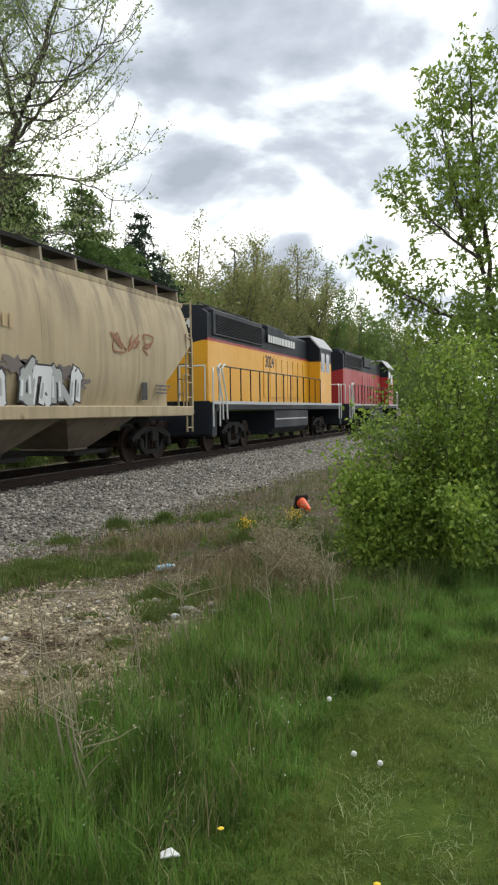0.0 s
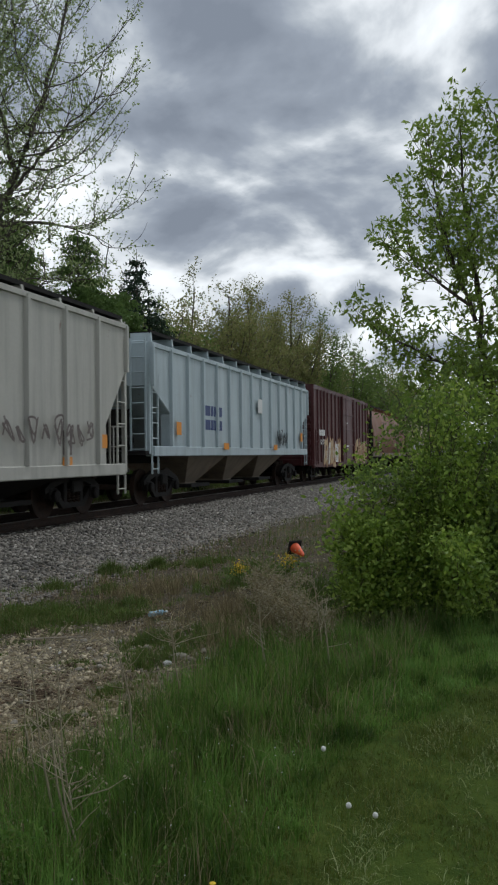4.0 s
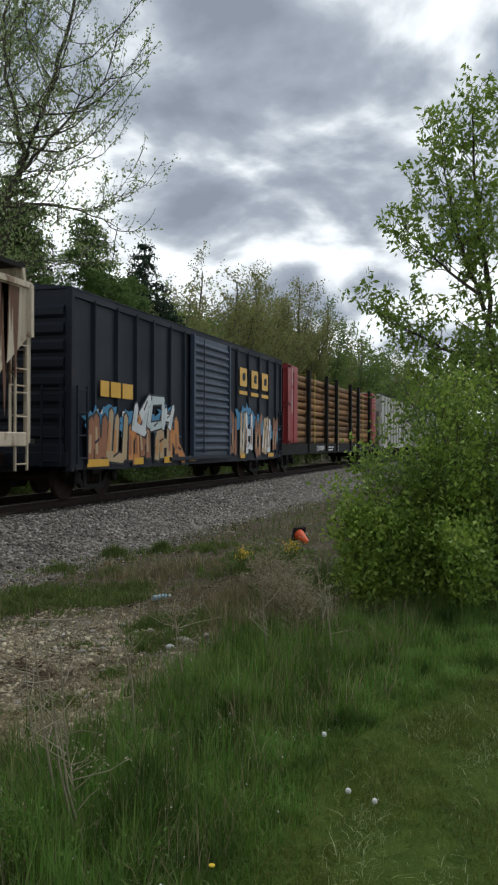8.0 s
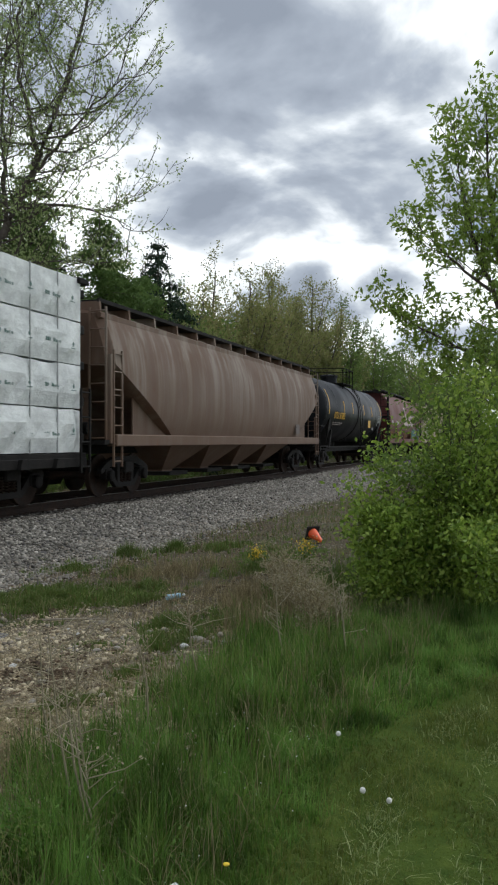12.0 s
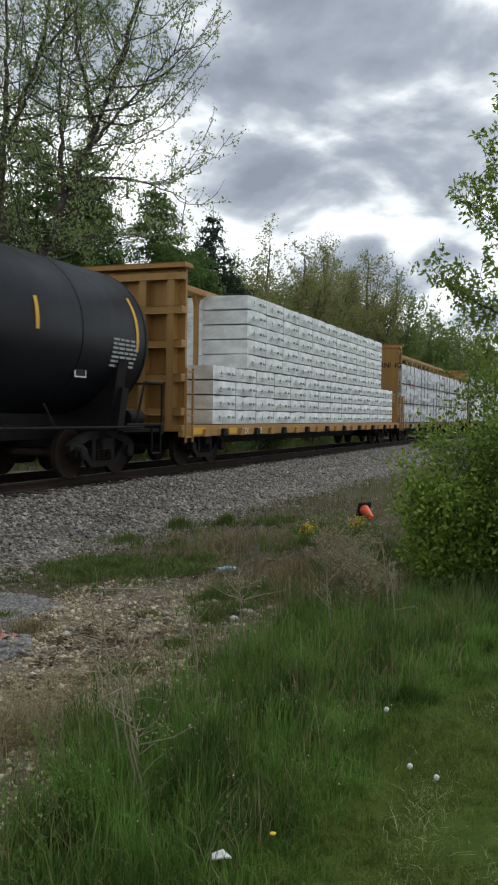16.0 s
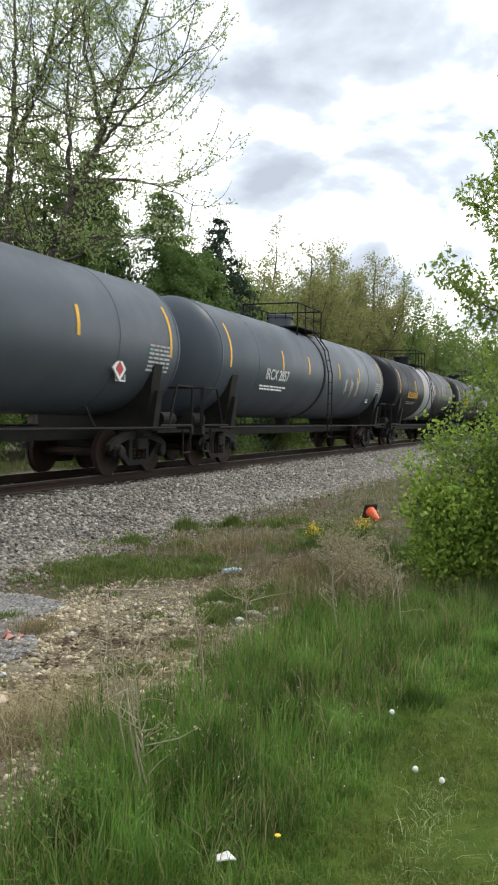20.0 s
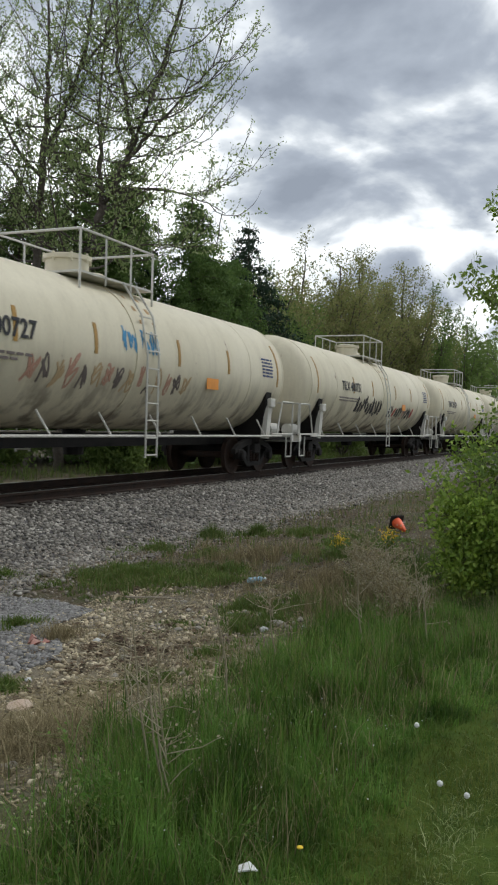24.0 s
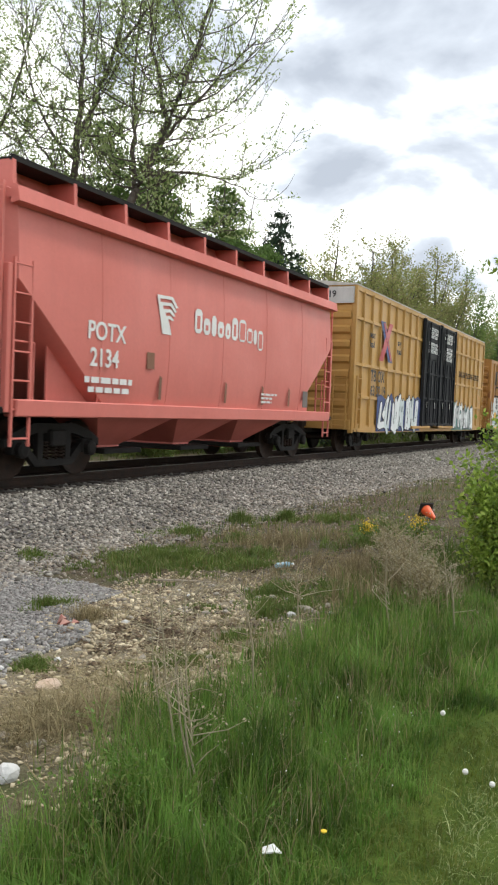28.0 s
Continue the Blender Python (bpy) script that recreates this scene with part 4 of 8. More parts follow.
def build_grass():
    rng = np.random.default_rng(17)
    # mown lawn
    x, y = clumped(rng, 150000, -1.1, 2.8, 1.6, 9.8, 1.7, 2.0)
    k = x > lawn_edge(y) + rng.normal(0, 0.1, len(x))
    x, y = x[k], y[k]
    blades("lawn_grass", x, y, rng.uniform(0.025, 0.06, len(x)) * (1 + 0.03 * y) * (0.8 + 0.5 * np.sin(5.1 * x + 2 * y) * np.sin(4.3 * y - x)), rng.uniform(0.002, 0.004, len(x)) * (1 + 0.14 * y), M_LAWN, rng, 0.8, "short mown green lawn")
    y = rng.uniform(2.4, 9.0, 7000)
    x = lawn_edge(y) + np.where(rng.random(7000) < 0.6, rng.normal(0.28, 0.07, 7000), rng.normal(0.62, 0.05, 7000))
    k = np.sin(3.3 * y + 5 * x) + rng.normal(0, 0.8, 7000) > 0.1
    x, y = x[k], y[k]
    blades("grass_clippings", x, y, rng.uniform(0.02, 0.06, len(x)), rng.uniform(0.002, 0.004, len(x)) * (1 + 0.1 * y), M_CLIPPING, rng, 1.2, "pale cut grass left along the mower's line")
    x, y = rng.normal(1.8, 2.6, 40000), rng.normal(0.6, 1.9, 40000)
    k = (x > lawn_edge(np.clip(y, 1.3, 9)) + rng.normal(0, 0.2, len(x))) & (y < 9)
    x, y = x[k], y[k]
    blades("lawn_grass", x, y, rng.uniform(0.02, 0.05, len(x)), rng.uniform(0.003, 0.006, len(x)), M_LAWN, rng, 0.7, "short mown lawn round the standpoint")
    # tall grass between the lawn and the bare patch, in tufts
    cx, cy = clumped(rng, 4600, -2.7, 0.6, 1.3, 8.8, 1.2, 0.9)
    lo, hi = wild_edge(cy), lawn_edge(cy)
    k = (cx < hi + rng.normal(0, 0.07, len(cx))) & (cx > lo + rng.normal(0, 0.13, len(cx)))
    cx, cy, lo, hi = cx[k], cy[k], lo[k], hi[k]
    share = np.clip((hi - cx) / (hi - lo), 0, 1)
    tall = rng.uniform(0.10, 0.30, len(cx)) * np.clip(0.35 + 1.5 * share, 0.35, 1.15) * np.where(rng.random(len(cx)) < 0.35, 0.55, 1) * np.interp(cy, [3, 5, 8], [1, 0.9, 0.75])
    per = rng.integers(12, 44, len(cx))
    x = np.repeat(cx, per) + rng.normal(0, 0.04, per.sum())
    y = np.repeat(cy, per) + rng.normal(0, 0.04, per.sum())
    hh = np.repeat(tall, per) * rng.uniform(0.45, 1.2, per.sum())
    blades("tall_grass", x, y, hh, rng.uniform(0.0025, 0.0055, len(x)) * (1 + 0.06 * y), M_GRASS, rng, 0.45, "tall uncut green grass in tufts")
    x, y = clumped(rng, 60000, -2.6, 0.4, 1.4, 8.6, 1.3, 1.5)
    k = (x < lawn_edge(y)) & (x > wild_edge(y) + rng.normal(0, 0.15, len(x)))
    x, y = x[k], y[k]
    blades("undergrass", x, y, rng.uniform(0.03, 0.12, len(x)), rng.uniform(0.0025, 0.005, len(x)) * (1 + 0.08 * y), M_GRASS, rng, 0.8, "short grass between the tufts")
    # dry stems standing in the grass
    x, y = clumped(rng, 5200, -2.5, -0.7, 2.0, 8.6, 1.1, 0.6)
    k = (x < lawn_edge(y) - 0.15) & (x > wild_edge(y) - 0.15)
    x, y = x[k], y[k]
    blades("dry_stems", x, y, rng.uniform(0.1, 0.3, len(x)), rng.uniform(0.002, 0.0035, len(x)) * (1 + 0.06 * y), M_DRY, rng, 0.6, "thin dry stems standing in green grass")
    # patches of weeds toward the track
    for n, spot, h, lab in ((10500, (-4.85, 8.3, 1.15, 1.25, 8), (0.07, 0.2), "patch of green weeds at the ballast's foot"), (1500, (-3.9, 8.4, 0.42, 0.35, 0), (0.05, 0.16), "green weeds on bare soil"), (1700, (-2.7, 6.4, 0.42, 0.5, 20), (0.05, 0.17), "green weeds beside a pale rock"),
                            (800, (-4.58, 5.88, 0.2, 0.3, 0), (0.06, 0.16), "tuft of green weeds in gravel"), (900, (-3.42, 4.28, 0.22, 0.2, 0), (0.04, 0.12), "tuft of green weeds in gravel"), (700, (-6.3, 7.85, 0.35, 0.3, 0), (0.06, 0.16), "tuft of green weeds at the ballast's foot"),
                            (1000, (-5.79, 12.1, 0.4, 0.5, 0), (0.1, 0.28), "clump of green weeds at the ballast's foot"), (1000, (-5.3, 12.7, 0.45, 0.5, 0), (0.1, 0.25), "clump of green weeds at the ballast's foot"), (1400, (-4.7, 13.1, 0.6, 0.7, 0), (0.1, 0.25), "clump of green weeds in dry grass"),
                            (1500, (-3.5, 12.0, 0.6, 0.9, 0), (0.1, 0.25), "green weeds round yellow wildflowers"), (1600, (-3.2, 10.4, 0.6, 0.8, 0), (0.08, 0.24), "green weeds round yellow wildflowers"), (1500, (-2.2, 9.2, 0.6, 1.0, 0), (0.1, 0.28), "green weeds before the shrubs"),
                            (700, (-3.3, 6.3, 0.5, 0.5, 0), (0.02, 0.07), "thin young grass on gravel"), (900, (-2.6, 5.5, 0.3, 0.7, 10), (0.03, 0.1), "thin young grass on gravel"), (500, (-4.9, 10.3, 0.7, 0.8, 0), (0.06, 0.18), "green weeds in dry grass"), (1900, (-2.5, 7.3, 0.6, 0.7, 0), (0.06, 0.2), "green weeds among dry stalks"), (1500, (-1.9, 8.0, 0.5, 0.5, 0), (0.08, 0.26), "green weeds before the shrubs"), (1600, (-4.3, 9.2, 0.8, 0.6, 0), (0.05, 0.18), "green weeds on the slope by the track"), (900, (-2.7, 4.7, 0.35, 0.6, 0), (0.04, 0.12), "young weeds on trampled gravel"), (1900, (-2.9, 7.0, 0.6, 0.45, 0), (0.05, 0.16), "green weeds beside a pale rock"), (1300, (-6.0, 10.6, 0.5, 0.9, 0), (0.08, 0.22), "clump of green weeds at the ballast's foot")):
        x, y = oval(rng, n, *spot)
        rise = np.clip(1.15 - 0.55 * np.hypot((x - spot[0]) / spot[2], (y - spot[1]) / spot[3]), 0.25, 1.1) * (0.75 + 0.35 * np.sin(11 * x + 3) * np.sin(9 * y))
        blades("weeds", x, y, rng.uniform(*h, len(x)) * rise, rng.uniform(0.004, 0.012, len(x)) * (1 + 0.02 * y), M_WEED, rng, 0.75, lab)
    for n, box, h, lab in ((9000, (-2.6, 2.8, 7.4, 11.5), (0.1, 0.3), "grass at the foot of the shrubs"), (2600, (-5.8, -3.0, 10.0, 24.0), (0.08, 0.2), "green weeds between dry grass"), (9000, (-18.0, -15.6, 14.0, 60.0), (0.15, 0.5), "rough grass past the track")):
        x, y = clumped(rng, n, *box, 1.3, -0.15)
        blades("weeds", x, y, rng.uniform(*h, len(x)), rng.uniform(0.006, 0.012, len(x)) * (1 + 0.03 * y), M_WEED, rng, 0.5, lab)
    # broad-leaved weeds and tiny white blossom among the near grass
    x, y = oval(rng, 900, -1.7, 2.75, 0.5, 0.7, 0)
    x, y = x[x < -1.0], y[x < -1.0]
    pts = np.stack([x, y, ground_z(x, y) + rng.uniform(0.02, 0.2, len(x))], -1)
    tagged(new("broadleaf_weeds", leaf_mesh("broadleaf_weeds", pts, rng.uniform(0.012, 0.03, len(x)), M_GRASS, rng, 0.0, 0.55)), "small broad-leaved green weeds among grass", "weeds", kind="stuff")
    x, y = rng.uniform(-1.75, -0.85, 70), rng.uniform(2.55, 4.3, 70)
    pts = np.stack([x, y, ground_z(x, y) + rng.uniform(0.08, 0.2, 70)], -1)
    tagged(new("tiny_blossom", leaf_mesh("tiny_blossom", pts, rng.uniform(0.005, 0.009, 70), M_BLOSSOM, rng, 0.0, 0.9)), "tiny white blossom scattered in grass", "flowers", kind="stuff")
    # dry grass and straw
    for n, spot, h, lean, lab in ((2600, (-2.6, 3.45, 0.35, 0.4, 0), (0.05, 0.2), 1.6, "flattened pale straw at the grass's edge"), (1500, (-2.7, 8.2, 0.6, 0.9, 10), (0.1, 0.3), 0.7, "upright dry brown grass before the shrubs"), (2200, (-1.9, 7.3, 0.5, 0.7, 0), (0.1, 0.34), 0.6, "fluffy dry brown weeds at the grass's edge"),
                                  (1500, (-4.3, 10.2, 0.9, 1.2, 0), (0.1, 0.28), 0.8, "dry tan grass on the slope by the track"), (700, (-3.95, 5.55, 0.25, 0.3, 0), (0.05, 0.16), 0.7, "dark dry weeds in gravel")):
        x, y = oval(rng, n, *spot)
        blades("dry_grass", x, y, rng.uniform(*h, len(x)), rng.uniform(0.0025, 0.005, len(x)) * (1 + 0.04 * y), M_DRY, rng, lean, lab)
    for n, box, h, lab in ((10000, (-6.0, -2.0, 7.2, 24.0), (0.04, 0.16), "dry brown grass on the slope by the track"), (2500, (-2.9, -2.0, 3.8, 7.2), (0.03, 0.12), "dry straw among thin grass")):
        x, y = clumped(rng, n, *box, 1.2, 0.05)
        blades("dry_grass", x, y, rng.uniform(*h, len(x)), rng.uniform(0.0025, 0.005, len(x)) * (1 + 0.06 * y), M_DRY, rng, 1.1, lab)


def lying(name, x, y, size, narrow, mat, rng, label):
    """Dead leaves or straw lying on the ground, each tilted a little."""
    n = len(x)
    p = np.stack([x, y, ground_z(x, y) + rng.uniform(0.006, 0.03, n)], -1)
    a = rng.uniform(0, 2 * math.pi, n)
    d = unit(np.stack([np.cos(a), np.sin(a), rng.normal(0, 0.18, n)], -1)) * size[:, None]
    w = unit(np.stack([-np.sin(a), np.cos(a), rng.normal(0, 0.35, n)], -1)) * (size * narrow)[:, None]
    V = np.stack([p - d / 2, p + w / 2, p + d / 2, p - w / 2], 1).reshape(-1, 3)
    i = 4 * np.arange(n)[:, None]
    tagged(new(name, np_mesh(name, V, [i + np.array([[0, 1, 2, 3]])], mat)), label, "litter", kind="stuff")


def build_ground_litter():
    rng = np.random.default_rng(23)
    dead = islands("dead_brown_leaves", [(0.075, 0.05, 0.03), (0.15, 0.1, 0.06), (0.05, 0.036, 0.025), (0.22, 0.165, 0.1)], 0.9, 0.1)
    x, y = oval(rng, 3000, -3.2, 5.4, 1.0, 1.9, 26)
    lying("leaf_litter", x, y, rng.uniform(0.015, 0.045, len(x)), 0.6, dead, rng, "dead brown leaves scattered over bare ground")
    x, y = clumped(rng, 5000, -4.6, -2.0, 3.0, 9.5, 1.1, 0.2)
    lying("straw_litter", x, y, rng.uniform(0.05, 0.22, len(x)), 0.03, M_DRY, rng, "broken dry stems lying on bare ground")
    x, y = rng.normal(-2.75, 0.22, 2600), rng.normal(3.9, 0.6, 2600)
    lying("straw_litter", x, y, rng.uniform(0.08, 0.3, len(x)), 0.022, M_DRY, rng, "mat of pale dry stems at the grass's edge")
    x, y = clumped(rng, 5000, -6.0, -2.2, 8.0, 18.0, 1.3, 0.3)
    lying("leaf_litter", x, y, rng.uniform(0.03, 0.08, len(x)), 0.5, dead, rng, "dead brown leaves among dry grass")


build_grass()
build_ground_litter()

# ---- train ----
GLYPHS = {}


def lettering(text, size, mat, parent, x, y, z, name="lettering", side=1, end=False, slant=0.0, label=""):
    """Words in the built-in font, laid on a car's side (reads towards +y) or on its rear end. x, y, z: the middle of the words."""
    key = (text, round(size, 3), mat.name, slant)
    if key not in GLYPHS:
        cu = bpy.data.curves.new("lettering", "FONT")
        cu.body, cu.size, cu.align_x, cu.align_y, cu.shear, cu.extrude, cu.offset = text, size, "CENTER", "CENTER", slant, 0.002, size * 0.018
        tmp = bpy.data.objects.new("lettering", cu)
        me = bpy.data.meshes.new_from_object(tmp)
        bpy.data.objects.remove(tmp)
        me.materials.clear()
        me.materials.append(mat)
        GLYPHS[key] = me
    turn = Matrix(((1, 0, 0, 0), (0, 0, -1, 0), (0, 1, 0, 0), (0, 0, 0, 1))) if end else Matrix(((0, 0, 1, 0), (1, 0, 0, 0), (0, 1, 0, 0), (0, 0, 0, 1)))
    return part(name, GLYPHS[key], None, parent, label, at=Matrix.Translation((x, y, z)) @ turn)


def bars(parent, mat, x, y0, z0, lines, seed=0, h=0.05, gap=0.09, name="stencil_bar"):
    """Small writing that cannot be read: plain bars, line by line."""
    rng = random.Random(seed)
    for k, w in enumerate(lines):
        y, unit_w = y0, max(0.12, h * 0.7)
        while y < y0 + w - 0.03:
            d = min(rng.uniform(unit_w, unit_w * 2.4), y0 + w - y)
            part(name, Shape().box(x, x + 0.006, y, y + d, z0 - k * gap - h / 2, z0 - k * gap + h / 2), mat, parent)
            y += d + max(0.05, h * 0.25)


def plate(parent, name, mat, x, y0, y1, z0, z1, label="", t=0.006):
    return part(name, Shape().box(x, x + t, y0, y1, z0, z1), mat, parent, label)


SPRAY = {}


def spray(rgb, name):
    if name not in SPRAY:
        SPRAY[name] = paint(name, rgb, 0.15, 0.0, 0.55)
    return SPRAY[name]


def blob_outline(rng, y0, y1, z0, z1, jag=0.35, n=14):
    cy, cz = (y0 + y1) / 2, (z0 + z1) / 2
    out = []
    for k in range(n):
        a = 2 * math.pi * k / n
        r = 1 + rng.uniform(-jag, jag)
        c, s = math.cos(a), math.sin(a)
        m = max(abs(c), abs(s)) ** 0.55
        out.append((cy + c / m * r * (y1 - y0) / 2, min(z1 + 0.12, max(z0, cz + s / m * r * (z1 - z0) / 2))))
    return out


def stroke(s, x0, x1, p, q, w, grow=0.0):
    """A painted stroke from p to q in the plane of a side, pointed at its far end."""
    d = Vector((q[0] - p[0], q[1] - p[1]))
    if d.length < 1e-6:
        return s
    d.normalize()
    n = Vector((-d.y, d.x)) * (w + grow)
    a, b = Vector(p) - d * grow, Vector(q) + d * grow
    out = [a + n, a - n, b - n * 0.85 - d * w * 0.4, b + d * w * 0.5, b + n * 0.85 - d * w * 0.2]
    return s.prism([(v.x, v.y) for v in out], "x", x0, x1)


def ribbon(s, x0, x1, pts, w):
    """A sprayed line of even width along points in the plane of a side."""
    P = np.array(pts, float)
    d = np.gradient(P, axis=0)
    d /= np.maximum(np.hypot(d[:, 0], d[:, 1]), 1e-6)[:, None]
    n = np.stack([-d[:, 1], d[:, 0]], -1) * w
    return s.loft([[(x0, *(p + q)), (x0, *(p - q)), (x1, *(p - q)), (x1, *(p + q))] for p, q in zip(P, n)])


def smooth_path(pts, n=5):
    """A flowing line through points."""
    P = [pts[0]] + list(pts) + [pts[-1]]
    out = []
    for a, b, c, d in zip(P, P[1:], P[2:], P[3:]):
        for i in range(n):
            t = i / n
            out.append(tuple(0.5 * (2 * b[k] + (c[k] - a[k]) * t + (2 * a[k] - 5 * b[k] + 4 * c[k] - d[k]) * t * t + (3 * b[k] - a[k] - 3 * c[k] + d[k]) * t ** 3) for k in (0, 1)))
    return out + [pts[-1]]


def graffiti(parent, x, y0, y1, z0, z1, seed, fills, outline=None, count=5, haze=None, thin=False):
    """Sprayed shapes that cannot be read: bundles of crossed angular strokes with outlines and highlights, or thin looping lines; a few millimetres deep."""
    rng = random.Random(seed)
    count = round(count * (1.4 if thin else 1.05))
    step, H = (y1 - y0) / count, z1 - z0
    g = None
    if haze is not None:
        for k in range(count + 1):
            a = y0 + (y1 - y0) * k / (count + 1)
            c = z0 + H * rng.uniform(0.45, 0.9)
            ob = part("sprayed_cloud" if g else "graffiti", Shape().prism(blob_outline(rng, a - 0.1, a + step * rng.uniform(0.6, 1.1), c - H * 0.2, c + H * 0.2, 0.45, 22), "x", x, x + 0.003), haze, g or parent)
            g = g or ob
    for k in range(count):
        a, c = y0 + step * k + 0.02 * step, step * rng.uniform(0.92, 1.12)
        low, top = z0 + rng.uniform(0.0, 0.06) * H, z1 - rng.uniform(0, 0.24) * H
        h, skew = top - low, rng.uniform(-0.12, 0.3) * c
        at = lambda u, v: (a + c * u + skew * (v - 0.5), low + h * v)
        if thin:
            pts, up = [], rng.random() < 0.5
            for i in range(rng.randrange(5, 9)):
                pts.append(at(0.05 + 0.8 * ((i * 0.37 + rng.uniform(0, 0.35)) % 1.1), rng.uniform(0.62, 1.0) if up else rng.uniform(0.0, 0.4)))
                up = not up if rng.random() < 0.8 else up
            ob = part("sprayed_stroke" if g else "graffiti", ribbon(Shape(), x, x + 0.004, smooth_path(pts), thin if thin is not True else 0.022), fills[k % len(fills)], g or parent)
            g = g or ob
            continue
        jit = lambda v: v + rng.uniform(-0.1, 0.1)
        legs = sorted(rng.sample((0.12, 0.5, 0.88), rng.choice((2, 2, 3))))
        lines = [(at(jit(u), rng.uniform(-0.02, 0.12)), at(jit(u), rng.uniform(0.8, 1.04))) for u in legs]
        for _ in range(rng.choice((1, 2, 2))):
            v = rng.choice((0.1, 0.45, 0.6, 0.9))
            lines.append((at(jit(legs[0]), jit(v)), at(jit(legs[-1]), jit(v) + rng.uniform(-0.25, 0.25))))
        if rng.random() < 0.5:
            lines.append((at(jit(0.5), jit(0.5)), at(jit(1.05), rng.choice((-0.05, 1.1)))))
        w = min(c * 0.14, h * 0.16) * rng.uniform(0.85, 1.2)
        if outline is not None:
            s = Shape()
            for p, q in lines:
                stroke(s, x, x + 0.006, p, q, w, max(0.035, w * 0.4))
            ob = tagged(part("sprayed_outline" if g else "graffiti", s, outline, g or parent), kind="stuff")
            g = g or ob
        s = Shape()
        for i, (p, q) in enumerate(lines):
            stroke(s, x, x + 0.010 + 0.0003 * i, p, q, w)
        ob = tagged(part("sprayed_fill" if g else "graffiti", s, fills[k % len(fills)], g or parent), kind="stuff")
        g = g or ob
        s = Shape()
        for i, (p, q) in enumerate(lines[:2]):
            m = [(p[j] + (q[j] - p[j]) * 0.15, p[j] + (q[j] - p[j]) * rng.uniform(0.5, 0.8)) for j in (0, 1)]
            stroke(s, x, x + 0.0135 + 0.0004 * i, (m[0][0] - w * 0.3, m[1][0]), (m[0][1] - w * 0.3, m[1][1]), w * 0.4)
        tagged(part("sprayed_highlight", s, fills[(k + 1) % len(fills)], g), kind="stuff")
        if outline is not None and rng.random() < 0.7:
            s = Shape()
            p, q = lines[-1]
            stroke(s, x, x + 0.0145, ((p[0] * 2 + q[0]) / 3, (p[1] * 2 + q[1]) / 3), ((p[0] + q[0] * 2) / 3, (p[1] + q[1] * 2) / 3 + 0.1 * h), max(0.018, w * 0.22))
            part("sprayed_line", s, outline, g)
    return g


def truck_meshes():
    """The parts of a two-axle freight truck, built once."""
    s = Shape()
    s.prism([(-1.22, 0.62), (-1.0, 0.74), (-0.55, 0.88), (0.55, 0.88), (1.0, 0.74), (1.22, 0.62), (1.22, 0.5), (0.95, 0.6), (0.5, 0.72), (-0.5, 0.72), (-0.95, 0.6), (-1.22, 0.5)], "x", -0.06, 0.06)
    s.prism([(-0.95, 0.6), (-0.78, 0.62), (-0.42, 0.3), (0.42, 0.3), (0.78, 0.62), (0.95, 0.6), (0.48, 0.18), (-0.48, 0.18)], "x", -0.05, 0.05)
    for y in (-0.36, 0.36):
        s.box(-0.055, 0.055, y - 0.07, y + 0.07, 0.28, 0.74, 0.01)
    for y in (-0.89, 0.89):
        s.box(-0.08, 0.08, y - 0.17, y + 0.17, 0.38, 0.62, 0.02)
        s.spun([(0.0, 0.13), (0.1, 0.13), (0.12, 0.09)], (0.06, y, 0.46), "x", 12)
    MESHES["sideframe"] = s.mesh("sideframe", M_BLACKSTEEL)
    s = Shape()
    s.pipe([(0.07 * math.cos(k * 0.9), 0.07 * math.sin(k * 0.9), 0.3 + 0.0078 * k) for k in range(36)], 0.018, 5)
    MESHES["spring"] = s.mesh("spring", M_RUSTSTEEL)
    s = Shape()
    for side in (-1, 1):
        x = 0.7525 * side
        s.spun([(-0.065 * side, 0.18), (-0.065 * side, 0.36), (-0.06 * side, 0.44), (-0.05 * side, 0.457), (0.045 * side, 0.46), (0.05 * side, 0.48), (0.075 * side, 0.48), (0.075 * side, 0.42), (0.03 * side, 0.36), (0.02 * side, 0.18)], (x, 0, 0), "x", 26)
    s.spun([(-1.02, 0.085), (1.02, 0.085)], (0, 0, 0), "x", 12)
    MESHES["wheelset"] = s.mesh("wheelset", M_RUSTSTEEL, True)
    MESHES["bolster"] = Shape().box(-1.15, 1.15, -0.2, 0.2, 0.5, 0.78, 0.03).mesh("truck", M_BLACKSTEEL)
    s = Shape().box(-0.1, 0.1, -0.55, 0.25, 0.78, 0.98, 0.03)
    s.prism([(-0.13, 0.2), (0.13, 0.2), (0.17, 0.4), (0.12, 0.55), (0.02, 0.5), (0.0, 0.38), (-0.12, 0.36)], "z", 0.72, 1.02)
    MESHES["coupler"] = s.mesh("coupler", M_RUSTSTEEL)


truck_meshes()
AXLES = []


def running_gear(car, half, inset=1.75, base=0.89, axles=(-1, 1)):
    """Two trucks and two couplers under a car of the given half length."""
    for end in (-1, 1):
        truck = part("truck", MESHES["bolster"], None, car, at=pose(0, end * (half - inset), 0))
        for x in (-1.0, 1.0):
            part("sideframe", MESHES["sideframe"], None, truck, at=pose(x, 0, 0))
            for y in (-0.2, 0.0, 0.2):
                part("spring", MESHES["spring"], None, truck, at=pose(x, y, 0))
        for a in axles:
            AXLES.append((part("wheelset", MESHES["wheelset"], None, truck, at=pose(0, a * base, 0.46)), car))
        part("coupler", MESHES["coupler"], None, car, at=pose(0, end * (half + 0.1), 0, 0, 0, 0 if end > 0 else 180))


